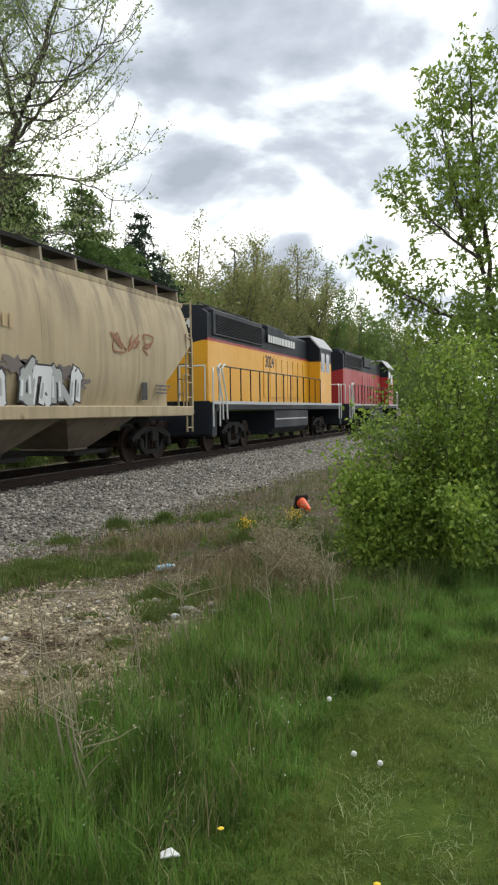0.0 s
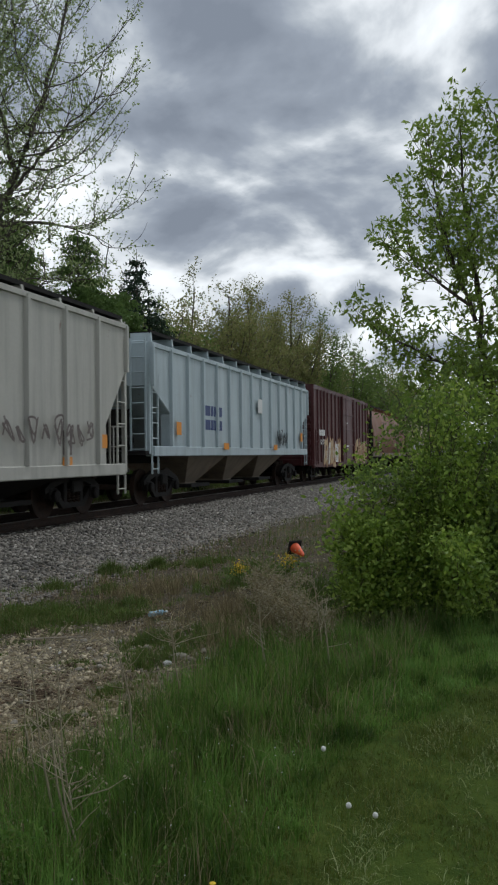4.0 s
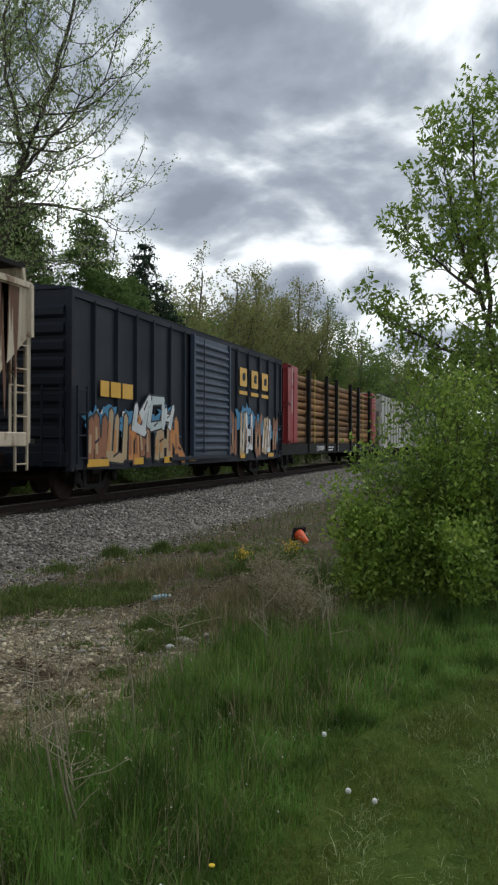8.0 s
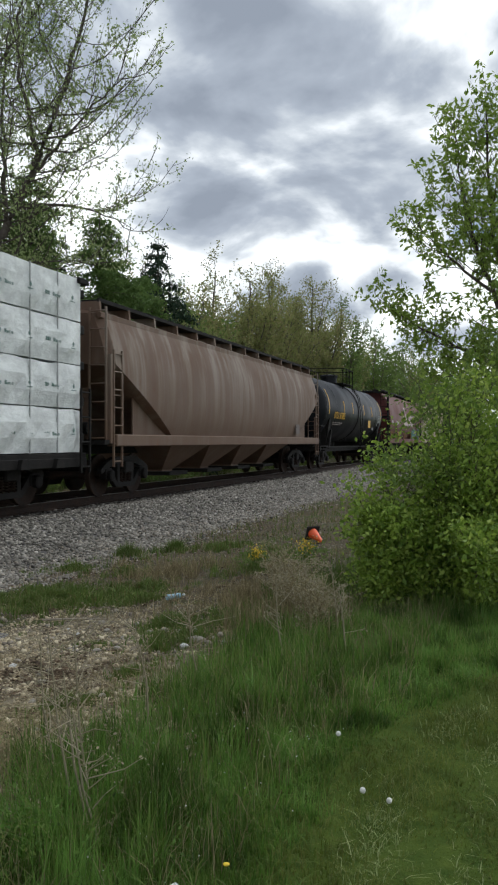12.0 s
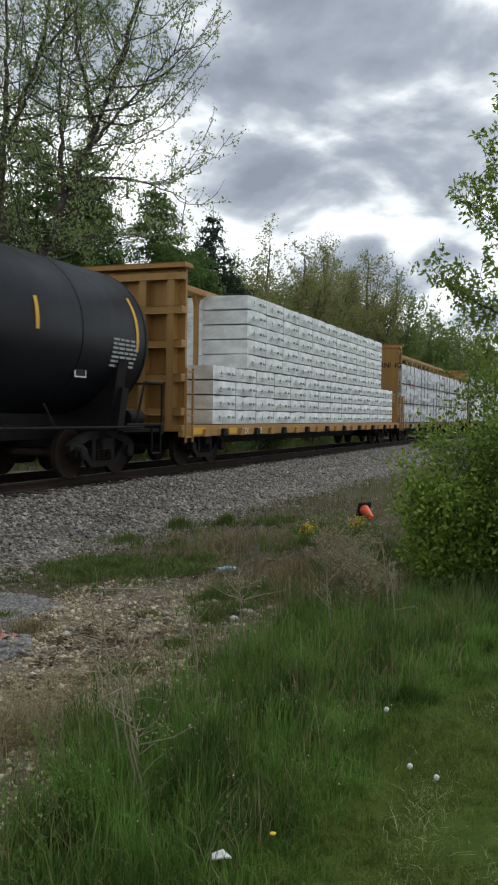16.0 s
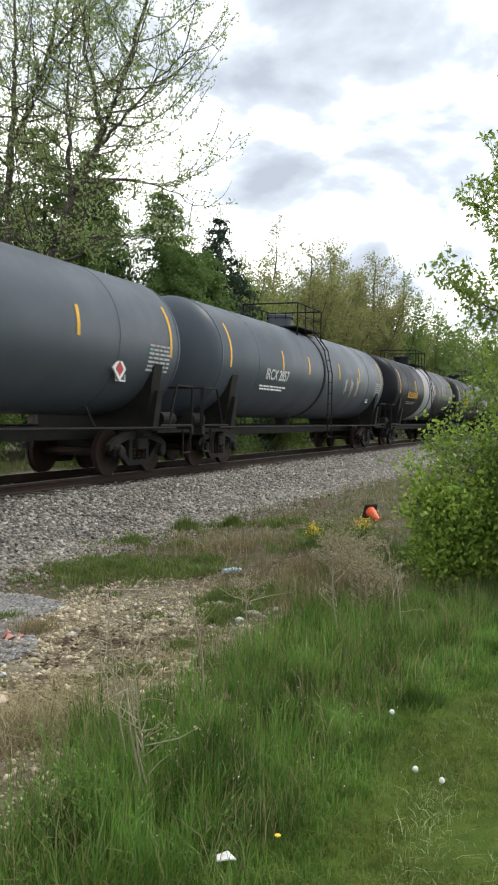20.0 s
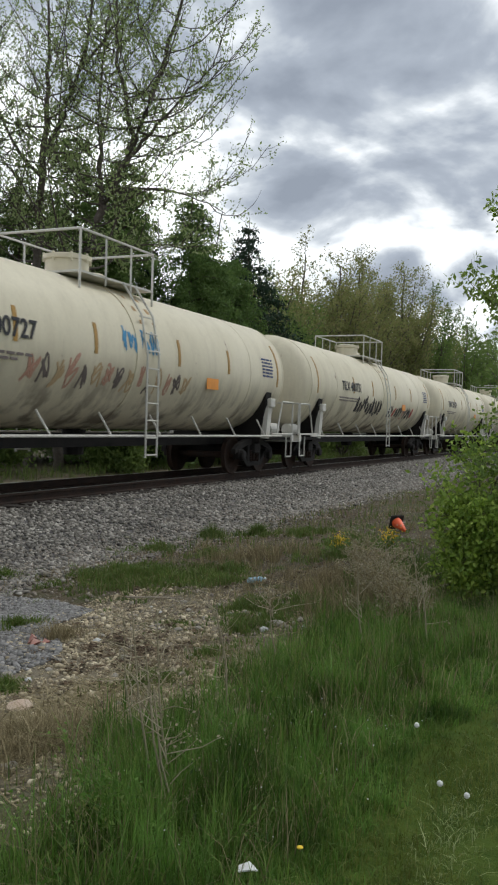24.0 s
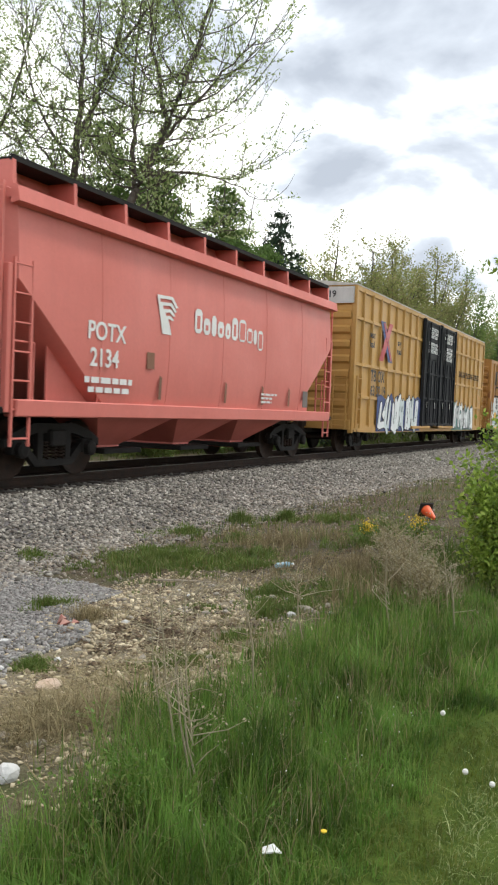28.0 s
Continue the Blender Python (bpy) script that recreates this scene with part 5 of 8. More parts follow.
def ladder(car, mat, x, y, z0, z1, along="y", width=0.42, rungs=None, name="ladder", r=0.018):
    """Two stiles and rungs, standing off a side (along y) or an end (along x)."""
    s = Shape()
    d = (0, width / 2, 0) if along == "y" else (width / 2, 0, 0)
    for k in (-1, 1):
        s.box(x + k * d[0] - 0.02, x + k * d[0] + 0.02, y + k * d[1] - 0.02, y + k * d[1] + 0.02, z0, z1)
    n = rungs or max(2, int((z1 - z0) / 0.4))
    for k in range(n):
        z = z0 + 0.12 + (z1 - z0 - 0.2) * k / max(1, n - 1)
        s.rod((x - d[0], y - d[1], z), (x + d[0], y + d[1], z), r, 5)
    return part(name, s, mat, car)


def grab(car, mat, pts, r=0.02, name="handrail"):
    return part(name, Shape().pipe([Vector(p) for p in pts], r), mat, car)


CARS = []


def car_root(name, label, category, rear, front, group="cars of the train"):
    car = empty(name, label, category, group)
    CARS.append((car, (rear + front) / 2))
    return car, (front - rear) / 2


def reflectors(car, x, ys, z0, z1, w=0.1, mat=None):
    for y in ys:
        plate(car, "reflector", mat or M_YELLOW, x, y - w / 2, y + w / 2, z0, z1)


# -- boxcars --
def boxcar(rear, front, label, wall, end_mat, roof_mat, door_mat, eave, sill, posts, door_at, door_w, door_style="ribbed", door2=None, high_end=None, post_mat=None, post_w=0.1):
    car, half = car_root("boxcar", label, "boxcar", rear, front)
    W = 1.5
    part("body", Shape().box(-W, W, -half, half, sill + 0.1, eave, 0.01), wall, car)
    for x in (-1, 1):
        part("side_sill", Shape().prism([(-half, sill + 0.25), (-half, sill + 0.04), (-half + 2.4, sill), (half - 2.4, sill), (half, sill + 0.04), (half, sill + 0.25)], "x", x * (W - 0.02), x * (W + 0.045)), wall, car)
        part("top_chord", Shape().box(x * W, x * (W + 0.05), -half, half, eave - 0.16, eave, 0.01), wall, car)
    rf = Shape().prism([(-W - 0.06, eave), (W + 0.06, eave), (W + 0.06, eave + 0.03), (0, eave + 0.2), (-W - 0.06, eave + 0.03)], "y", -half - 0.04, half + 0.04)
    roof = part("roof", rf, roof_mat, car)
    for k in range(int(half * 2 / 1.2)):
        y = -half + 0.6 + 1.2 * k
        part("roof_seam", Shape().prism([(-W, eave + 0.03), (W, eave + 0.03), (W, eave + 0.06), (0, eave + 0.235), (-W, eave + 0.06)], "y", y - 0.03, y + 0.03), roof_mat, roof)
    post = Shape().prism([(0, -post_w / 2), (0.075, -post_w / 2 + 0.02), (0.075, post_w / 2 - 0.02), (0, post_w / 2)], "z", sill + 0.2, eave - 0.1).mesh("side_post", post_mat or wall)
    for y in posts:
        part("side_post", post, None, car, at=pose(W, y, 0))
        part("side_post", post, None, car, at=pose(-W, y, 0, 0, 0, 180))
    for y in (-half + 0.03, half - 0.03):
        part("corner_post", Shape().box(W - 0.08, W + 0.06, y - 0.07, y + 0.07, sill, eave, 0.015), post_mat or wall, car)
        part("corner_post", Shape().box(-W - 0.06, -W + 0.08, y - 0.07, y + 0.07, sill, eave, 0.015), post_mat or wall, car)
    # corrugated ends
    for s in (-1, 1):
        n = 9
        for k in range(n):
            z = sill + 0.45 + (eave - sill - 0.9) * k / (n - 1)
            part("end_rib", Shape().prism([(s * half, z - 0.14), (s * (half + 0.07), z - 0.07), (s * (half + 0.07), z + 0.07), (s * half, z + 0.14)], "x", -W + 0.12, W - 0.12), end_mat, car)
        part("end_sill", Shape().box(-W, W, s * half - 0.1, s * half + 0.14, sill + 0.1, sill + 0.4, 0.02), end_mat, car)
        if high_end is not None:
            part("end_panel", Shape().box(-W + 0.03, W - 0.03, s * half, s * (half + 0.09), eave - 0.55, eave - 0.05, 0.01), high_end, car)
    # door
    doors = [(door_at, door_w)] + ([door2] if door2 else [])
    for y, w in doors:
        d = part("door", Shape().box(W + 0.05, W + 0.11, y - w / 2, y + w / 2, sill + 0.22, eave - 0.14, 0.012), door_mat, car)
        if door_style == "ribbed":
            n = 15
            for k in range(n):
                z = sill + 0.42 + (eave - sill - 0.78) * k / (n - 1)
                part("door_rib", Shape().prism([(W + 0.11, z - 0.075), (W + 0.165, z - 0.02), (W + 0.165, z + 0.02), (W + 0.11, z + 0.075)], "y", y - w / 2 + 0.1, y + w / 2 - 0.1), door_mat, d)
        else:
            n = 4
            for k in range(n + 1):
                z = sill + 0.3 + (eave - sill - 0.52) * k / n
                part("door_rib", Shape().box(W + 0.11, W + 0.15, y - w / 2 + 0.04, y + w / 2 - 0.04, z - 0.04, z + 0.04, 0.01), door_mat, d)
        for k in (-1, 1):
            part("door_edge", Shape().box(W + 0.05, W + 0.18, y + k * w / 2 - 0.05, y + k * w / 2 + 0.05, sill + 0.2, eave - 0.12, 0.01), door_mat, d)
        part("lock_bar", Shape().rod((W + 0.2, y - w * 0.28, sill + 0.3), (W + 0.2, y - w * 0.28, eave - 0.2), 0.02), door_mat, d)
        part("door_track", Shape().box(W + 0.02, W + 0.16, y - w * 1.02, y + w * 0.55, sill + 0.12, sill + 0.22, 0.01), wall, car)
    ladder(car, post_mat or wall, W + 0.1, -half + 0.35, sill + 0.15, sill + 1.75, "y", 0.42, 4)
    ladder(car, post_mat or wall, W + 0.1, half - 0.35, sill + 0.15, sill + 1.75, "y", 0.42, 4)
    ladder(car, end_mat, W - 0.35, -half - 0.14, sill + 0.1, sill + 1.75, "x", 0.42, 4)
    grab(car, M_BLACKSTEEL, [(W + 0.05, -half + 0.15, sill + 0.1), (W + 0.05, -half + 0.15, sill - 0.35), (W + 0.05, -half + 0.5, sill - 0.35), (W + 0.05, -half + 0.5, sill + 0.1)], 0.015, "stirrup")
    grab(car, M_BLACKSTEEL, [(W + 0.05, half - 0.15, sill + 0.1), (W + 0.05, half - 0.15, sill - 0.35), (W + 0.05, half - 0.5, sill - 0.35), (W + 0.05, half - 0.5, sill + 0.1)], 0.015, "stirrup")
    part("centre_sill", Shape().box(-0.25, 0.25, -half, half, sill - 0.02, sill + 0.2), M_BLACKSTEEL, car)
    running_gear(car, half, 1.9)
    return car, half


# -- covered hoppers --
def hopper(rear, front, label, wall, under, wide, eave, sill, cut=(3.0, 1.3), bays=3, ribs=0, rib_mat=None, rail=False, curved=True, sill_mat=None, ladder_mat=None, walk_z=0.3, roof_mat=None, dark=None, barrel=False, bulge=(0.34, 0.18), seams=0):
    """A covered hopper. wide: half width; cut: height where the end turns inward and how far in it goes at the sill."""
    car, half = car_root("covered_hopper", label, "hopper car", rear, front)
    zc, inn = cut
    zl = sill + 0.95
    def ring(z, w, e):
        c = 0.16 if curved else 0.03
        return [(w, -e + c, z), (w, e - c, z), (w - c, e, z), (-w + c, e, z), (-w, e - c, z), (-w, -e + c, z), (-w + c, -e, z), (w - c, -e, z)]
    rings = []
    levels = 9
    for k in range(levels + 1):
        z = sorted([sill, sill + 0.3, sill + 0.6, zl, (zl + zc) / 2, zc - 0.12, zc, zc + (eave - zc) * 0.3, zc + (eave - zc) * 0.65, eave])[k]
        e = half if z >= zc else half - inn * (zc - z) / (zc - zl)
        u = (z - sill) / (eave - sill)
        w = wide - (bulge[0] * (max(0, u - 0.4) / 0.6) ** 2.6 + bulge[1] * (max(0, 0.38 - u) / 0.38) ** 2 if curved else 0)
        rings.append(ring(z, w, e))
    wt = rings[-1][0][0]
    deep = inn * (zc - sill) / (zc - zl)
    for s in (-1, 1) if not barrel else ():
        for x in (-1, 1):
            part("side_sheet", Shape().prism([(s * (half - inn), zl), (s * (half - inn), sill), (s * (half - deep - 0.05), sill)], "x", x * (wide - 0.28), x * (wide - 0.25 if curved else wide - 0.004)), wall, car)
    rings.append(ring(eave + 0.10, wt - 0.30, half - 0.12))
    if barrel:
        zs = [sill + (eave - sill) * k / 13 for k in range(14)]
        us = [(z - sill) / (eave - sill) for z in zs]
        ws = [wide - (0.5 * (max(0, u - 0.4) / 0.6) ** 2.4 + 0.34 * (max(0, 0.42 - u) / 0.42) ** 2) for u in us]
        wt = ws[-1]
        shell = list(zip(ws, zs)) + [(wt - 0.3, eave + 0.1), (0.3 - wt, eave + 0.1)] + [(-w, z) for w, z in zip(ws[::-1], zs[::-1])]
        part("body", Shape().prism(shell, "y", 0.62 - half, half - 0.62), wall, car, smooth=True)
        for s in (-1, 1):
            y = s * (half - 0.62)
            part("end_sheet", Shape().prism([(w - 0.12 if w > 0 else w + 0.12, z) for w, z in shell], "y", y - s * 0.03, y + s * 0.012), dark or under, car)
            for x in (-1, 1):
                part("end_post", Shape().box(x * (wide - 0.16), x * (wide - 0.04), y + s * 0.42, y + s * 0.56, sill - 0.1, eave + 0.1, 0.01), ladder_mat or wall, car)
            part("end_beam", Shape().box(-wide + 0.1, wide - 0.1, y + s * 0.44, y + s * 0.54, zc + 0.2, zc + 0.34, 0.01), ladder_mat or wall, car)
    else:
        part("body", Shape().loft(rings), wall, car, smooth=curved)
    for k in range(seams):
        y = (2 * half - 2 * inn) * ((k + 0.5) / seams - 0.5)
        part("weld_seam", Shape().loft([[(r[0][0] - 0.01, y - 0.02, r[0][2]), (r[0][0] + 0.005, y - 0.012, r[0][2]), (r[0][0] + 0.005, y + 0.012, r[0][2]), (r[0][0] - 0.01, y + 0.02, r[0][2])] for r in rings[:10]]), wall, car)
    rm = roof_mat or wall
    roof = part("roof", Shape().box(-wt + 0.32, wt - 0.32, -half + 0.12, half - 0.12, eave + 0.10, eave + 0.15, 0.01), rm, car)
    for x in (-1, 1):
        part("roof_edge", Shape().prism([(x * (wt - 0.02), eave - 0.12), (x * (wt + 0.05), eave - 0.1), (x * (wt + 0.05), eave + 0.0), (x * (wt - 0.1), eave + 0.06)], "y", -half, half), wall, car)
    for k in range(bays * 3):
        y = -half + 1.0 + (2 * half - 2.0) * (k + 0.5) / (bays * 3)
        part("hatch", Shape().box(-0.3, 0.3, y - (half / bays) * 0.28, y + (half / bays) * 0.28, eave + 0.15, eave + 0.26, 0.03), rm, roof)
    # running boards with stanchions
    zw = eave + walk_z
    for x in (-1, 1):
        part("running_board", Shape().box(x * (wt - 0.62), x * (wt - 0.08), -half + 0.1, half - 0.1, zw - 0.03, zw, 0.004), M_BLACKSTEEL, car)
        part("running_board_edge", Shape().box(x * (wt - 0.09), x * (wt - 0.05), -half + 0.1, half - 0.1, zw - 0.05, zw + 0.035), M_BLACKSTEEL, car)
    n = int(half * 2 / 1.45)
    for k in range(n + 1):
        y = -half + 0.15 + (2 * half - 0.3) * k / n
        part("running_board_bracket", Shape().prism([(wt - 0.6, eave + 0.1), (wt - 0.02, eave - 0.02), (wt - 0.05, zw - 0.03), (wt - 0.6, zw - 0.03)], "y", y - 0.04, y + 0.04), rm, car)
        if rail:
            part("stanchion", Shape().box(wt - 0.12, wt - 0.07, y - 0.025, y + 0.025, zw - 0.28, zw + 0.05), M_WHITE if rail == "white" else M_BLACKSTEEL, car)
    # side ribs
    if ribs:
        rib = Shape().prism([(0, -0.07), (0.08, -0.045), (0.08, 0.045), (0, 0.07)], "z", 0, 1).mesh("side_post", rib_mat or wall)
        for k in range(ribs):
            y = -half + 0.06 + (2 * half - 0.12) * k / (ribs - 1)
            e = half - abs(y)
            zb = sill + 0.1 if e >= inn else zc - (zc - zl) * e / inn
            for s in (-1, 1):
                part("side_post", rib, None, car, at=pose(s * wide, y, zb, 0, 0, 0 if s > 0 else 180) @ Matrix.Diagonal((1, 1, eave - 0.04 - zb, 1)))
    # side sill and end platforms
    sm = sill_mat or wall
    for x in (-1, 1):
        part("side_sill", Shape().box(x * (wide - 0.22), x * (wide + 0.03), -half + 0.15, half - 0.15, sill - 0.16, sill + 0.1, 0.02), sm, car)
    for s in (-1, 1):
        y = s * half
        part("end_platform", Shape().box(-wide + 0.05, wide - 0.05, y - s * 1.9, y + s * 0.25, sill - 0.12, sill - 0.02, 0.01), M_BLACKSTEEL, car)
        part("bulkhead", Shape().box(-0.5, 0.5, y - s * 1.1, y - s * 1.0, sill, zc + 0.2, 0.01), dark or under, car)
        for x in (-1, 1):
            part("corner_post", Shape().box(x * (wide - 0.12), x * (wide - 0.02), y - 0.05, y + 0.05, sill - 0.1, zc + 0.2, 0.01), ladder_mat or sm, car)
            ladder(car, ladder_mat or sm, x * (wide - 0.02), y + s * 0.02 - s * 0.3, sill - 0.6, zc + 0.3, "y", 0.4, 7)
            ladder(car, ladder_mat or sm, x * (wide - 0.3), y + s * 0.12, sill - 0.1, eave + 0.1, "x", 0.4, 8)
            grab(car, ladder_mat or sm, [(x * (wide - 0.06), y - s * 0.6, sill), (x * (wide - 0.06), y - s * 0.6, sill + 0.95), (x * (wide - 0.06), y, sill + 0.95)], 0.018)
        part("brake_cylinder", Shape().spun([(-0.3, 0.14), (0.3, 0.14)], (0.35, y - s * 0.7, sill + 0.25), "x", 12), M_BLACKSTEEL, car)
    # discharge bays
    span = 2 * half - 2 * deep - 0.4
    for k in range(bays):
        yc = -span / 2 + span * (k + 0.5) / bays
        w = span / bays * 0.5
        part("discharge_bay", Shape().loft([[(wide - 0.25, yc - w, sill - 0.1), (wide - 0.25, yc + w, sill - 0.1), (-wide + 0.25, yc + w, sill - 0.1), (-wide + 0.25, yc - w, sill - 0.1)],
                                             [(0.6, yc - w * 0.25, 0.46), (0.6, yc + w * 0.25, 0.46), (-0.6, yc + w * 0.25, 0.46), (-0.6, yc - w * 0.25, 0.46)],
                                             [(0.6, yc - w * 0.25, 0.3), (0.6, yc + w * 0.25, 0.3), (-0.6, yc + w * 0.25, 0.3), (-0.6, yc - w * 0.25, 0.3)]]), under, car)
        part("outlet_gate", Shape().box(-0.95, 0.95, yc - w * 0.45, yc + w * 0.45, 0.32, 0.42, 0.01), M_BLACKSTEEL, car)
    part("centre_sill", Shape().box(-0.22, 0.22, -half, half, sill - 0.35, sill - 0.05), M_BLACKSTEEL, car)
    running_gear(car, half, 1.75)
    return car, half


# -- tank cars --
def tank_car(rear, front, label, shell, radius, top, trim, yellow=True, band=None, rail_mat=None, bright_rail=False, cap=None, sill_mat=None, gold=None):
    car, half = car_root("tank_car", label, "tank car", rear, front)
    zc = top - radius
    L = half - 0.35
    head = [(-L + 0.6 - 0.6 * math.cos(math.pi / 2 * k / 6), max(0.02, radius * math.sin(math.pi / 2 * k / 6))) for k in range(7)]
    prof = head + [(-t, r) for t, r in head[::-1]]
    part("tank", Shape().spun(prof, (0, 0, zc), "y", 40), shell, car, smooth=True)
    ringed = lambda y, w=0.05, p=0.012: Shape().spun([(-w, radius), (-w, radius + p), (w, radius + p), (w, radius)], (0, y, zc), "y", 40)
    for y in (-L + 0.62, L - 0.62):
        part("head_seam", ringed(y, 0.03, 0.008), shell, car, smooth=True)
    for k in (-0.33, 0.33):
        part("shell_seam", ringed(k * 2 * L, 0.015, 0.005), shell, car, smooth=True)
    part("centre_band", ringed(0.0, 0.09, 0.02), trim, car, smooth=True)
    if band:
        y0, y1, bm = band
        part("painted_band", Shape().spun([(y0, radius), (y0, radius + 0.006), (y1, radius + 0.006), (y1, radius)], (0, 0, zc), "y", 40), bm, car, smooth=True)
    # manway and platform on top
    man = part("manway", Shape().spun([(-0.25, 0.42), (0.32, 0.42), (0.34, 0.47), (0.42, 0.47), (0.46, 0.3)], (0, -0.35, top), "z", 20), cap or shell, car, smooth=True)
    for k in range(8):
        a = 2 * math.pi * k / 8
        part("eye_bolt", Shape().rod((0.45 * math.cos(a), -0.35 + 0.45 * math.sin(a), top + 0.28), (0.45 * math.cos(a), -0.35 + 0.45 * math.sin(a), top + 0.46), 0.025, 5), trim, man)
    part("valve_housing", Shape().spun([(-0.2, 0.25), (0.2, 0.25), (0.24, 0.18)], (0, 0.55, top), "z", 14), cap or shell, car, smooth=True)
    rm = rail_mat or trim
    pl = part("platform", Shape().box(-0.95, 0.95, -1.3, 1.3, top - 0.06, top - 0.02), rm, car)
    zr = top + 0.72
    for x in (-0.95, 0.95):
        part("railing", Shape().pipe([(x, -1.3, top - 0.35), (x, -1.3, zr), (x, 1.3, zr), (x, 1.3, top - 0.35)], 0.024), rm, car)
        part("railing", Shape().pipe([(x, -1.3, top + 0.35), (x, 1.3, top + 0.35)], 0.018), rm, car) if not bright_rail else None
        for y in (-0.45, 0.45):
            part("railing_post", Shape().rod((x, y, top - 0.2), (x, y, zr), 0.02), rm, car)
    for y in (-1.3, 1.3):
        part("railing", Shape().pipe([(-0.95, y, zr), (-0.95, y, zr), (0.95, y, zr)], 0.024), rm, car)
    # ladder down the side
    for side in (1, -1):
        lad = Shape()
        for y in (0.18, 0.62):
            lad.pipe([(side * 0.95, y, top - 0.04), (side * (radius * 0.86 + 0.12), y, zc + radius * 0.55), (side * (radius + 0.08), y, zc), (side * (radius + 0.08), y, 0.55)], 0.022)
        for k in range(9):
            z = 0.6 + (zc - 0.5) * k / 6
            xx = radius + 0.08 if z <= zc else math.sqrt(max(0.1, radius ** 2 - (z - zc) ** 2)) + 0.1
            lad.rod((side * xx, 0.18, z), (side * xx, 0.62, z), 0.018, 5)
        part("ladder", lad, rm, car)
    # side walk rail with struts, saddles, end frames
    zr = 0.97
    for side in (1, -1):
        x = side * 1.46
        part("side_rail", Shape().rod((x, -L + 0.6, zr), (x, L - 0.6, zr), 0.026, 6), rm, car)
        n = 8
        for k in range(n):
            y = -L + 1.8 + (2 * L - 3.6) * k / (n - 1)
            if k % 2 == 0 or bright_rail:
                part("strut", Shape().rod((x, y, zr), (side * (radius * 0.9), y - 0.22, zr + 0.42), 0.02, 5), rm, car)
    for s in (-1, 1):
        y = s * (half - 1.85)
        part("saddle", Shape().prism([(-1.25, 0.8), (1.25, 0.8), (radius * 0.98, zc - radius * 0.28), (radius * 0.72, zc - radius * 0.7), (0, zc - radius), (-radius * 0.72, zc - radius * 0.7), (-radius * 0.98, zc - radius * 0.28)], "y", y - 0.18, y + 0.18), sill_mat or trim, car)
        for side in (1, -1):
            part("bolster_web", Shape().prism([(side * 1.42, 0.9), (side * (radius + 0.02), 1.75), (side * (radius - 0.05), 1.75), (side * 1.2, 0.9)], "y", y - 0.12, y + 0.12), rm, car)
            part("valve_box", Shape().box(side * (radius - 0.02), side * (radius + 0.1), y - 0.15, y + 0.15, 1.72, 1.95, 0.02), rm, car) if bright_rail else None
            e = s * half
            part("corner_handrail", Shape().pipe([(side * 1.42, e - s * 1.6, 0.97), (side * 1.42, e - s * 1.6, 1.02), (side * 1.42, e - s * 0.05, 1.02), (side * 1.42, e - s * 0.05, 1.9), (side * 1.42, e - s * 0.85, 1.9), (side * 1.42, e - s * 1.2, 1.02)], 0.026), rm, car)
            part("step", Shape().pipe([(side * 1.42, e - s * 0.1, 0.95), (side * 1.42, e - s * 0.1, 0.4), (side * 1.42, e - s * 0.5, 0.4), (side * 1.42, e - s * 0.5, 0.95)], 0.02), rm, car)
        part("end_frame", Shape().box(-1.45, 1.45, s * half - s * 0.12, s * half + s * 0.02, 0.8, 1.0, 0.02), rm, car)
        part("end_platform", Shape().box(-1.4, 1.4, s * half - s * 1.7, s * half, 0.86, 0.93), sill_mat or trim, car)
        part("end_handrail", Shape().pipe([(-1.4, s * half, 0.95), (-1.4, s * half, 1.9), (1.4, s * half, 1.9), (1.4, s * half, 0.95)], 0.024), rm, car)
        part("brake_cylinder", Shape().spun([(-0.3, 0.17), (0.32, 0.17)], (0.95, s * half - s * 0.55, 1.15), "y", 14), rm, car)
    part("centre_sill", Shape().box(-0.3, 0.3, -half, half, 0.72, 0.98), sill_mat or trim, car)
    part("outlet", Shape().spun([(-0.5, 0.2), (0.1, 0.25)], (0, 0, zc - radius), "z", 12), sill_mat or trim, car)
    if yellow:
        for y in (-L + 1.15, -L * 0.45, -L * 0.18, L * 0.2, L * 0.5, L - 1.0):
            big = abs(y) > L * 0.7
            h = 1.1 if big else 0.55
            z0 = zc - 0.1 if not big else zc - 0.25
            rows = [(radius * math.cos(math.asin(min(0.99, (z0 - zc + h * k / 5) / radius))) + 0.008, z0 + h * k / 5) for k in range(6)]
            outl = rows + [(x - 0.01, z) for x, z in rows[::-1]]
            part("reflector", Shape().prism(outl, "y", y - 0.05, y + 0.05), gold or M_YELLOW, car)
    running_gear(car, half, 1.85)
    return car, half, zc


def on_tank(car, text, size, mat, y, dz, radius, zc):
    x = radius * math.cos(math.asin(dz / radius)) + 0.014
    ob = lettering(text, size, mat, car, x, y, zc + dz)
    ob.matrix_basis = ob.matrix_basis @ pose(0, 0, 0, -math.degrees(math.asin(dz / radius)))
    return ob


def tank_bars(car, mat, y, dz, radius, zc, lines, seed):
    bars(car, mat, math.sqrt(radius ** 2 - dz ** 2) + 0.004, y, zc + dz, lines, seed, 0.045, 0.085)

def tank_graffiti(car, radius, zc, *rest):
    """Graffiti laid round a tank's shell."""
    g = graffiti(car, 0.0, *rest)
    for ob in (g, *g.children_recursive):
        for v in ob.data.vertices:
            v.co.x += math.sqrt(max(0.01, (radius + 0.004) ** 2 - (v.co.z - zc) ** 2))


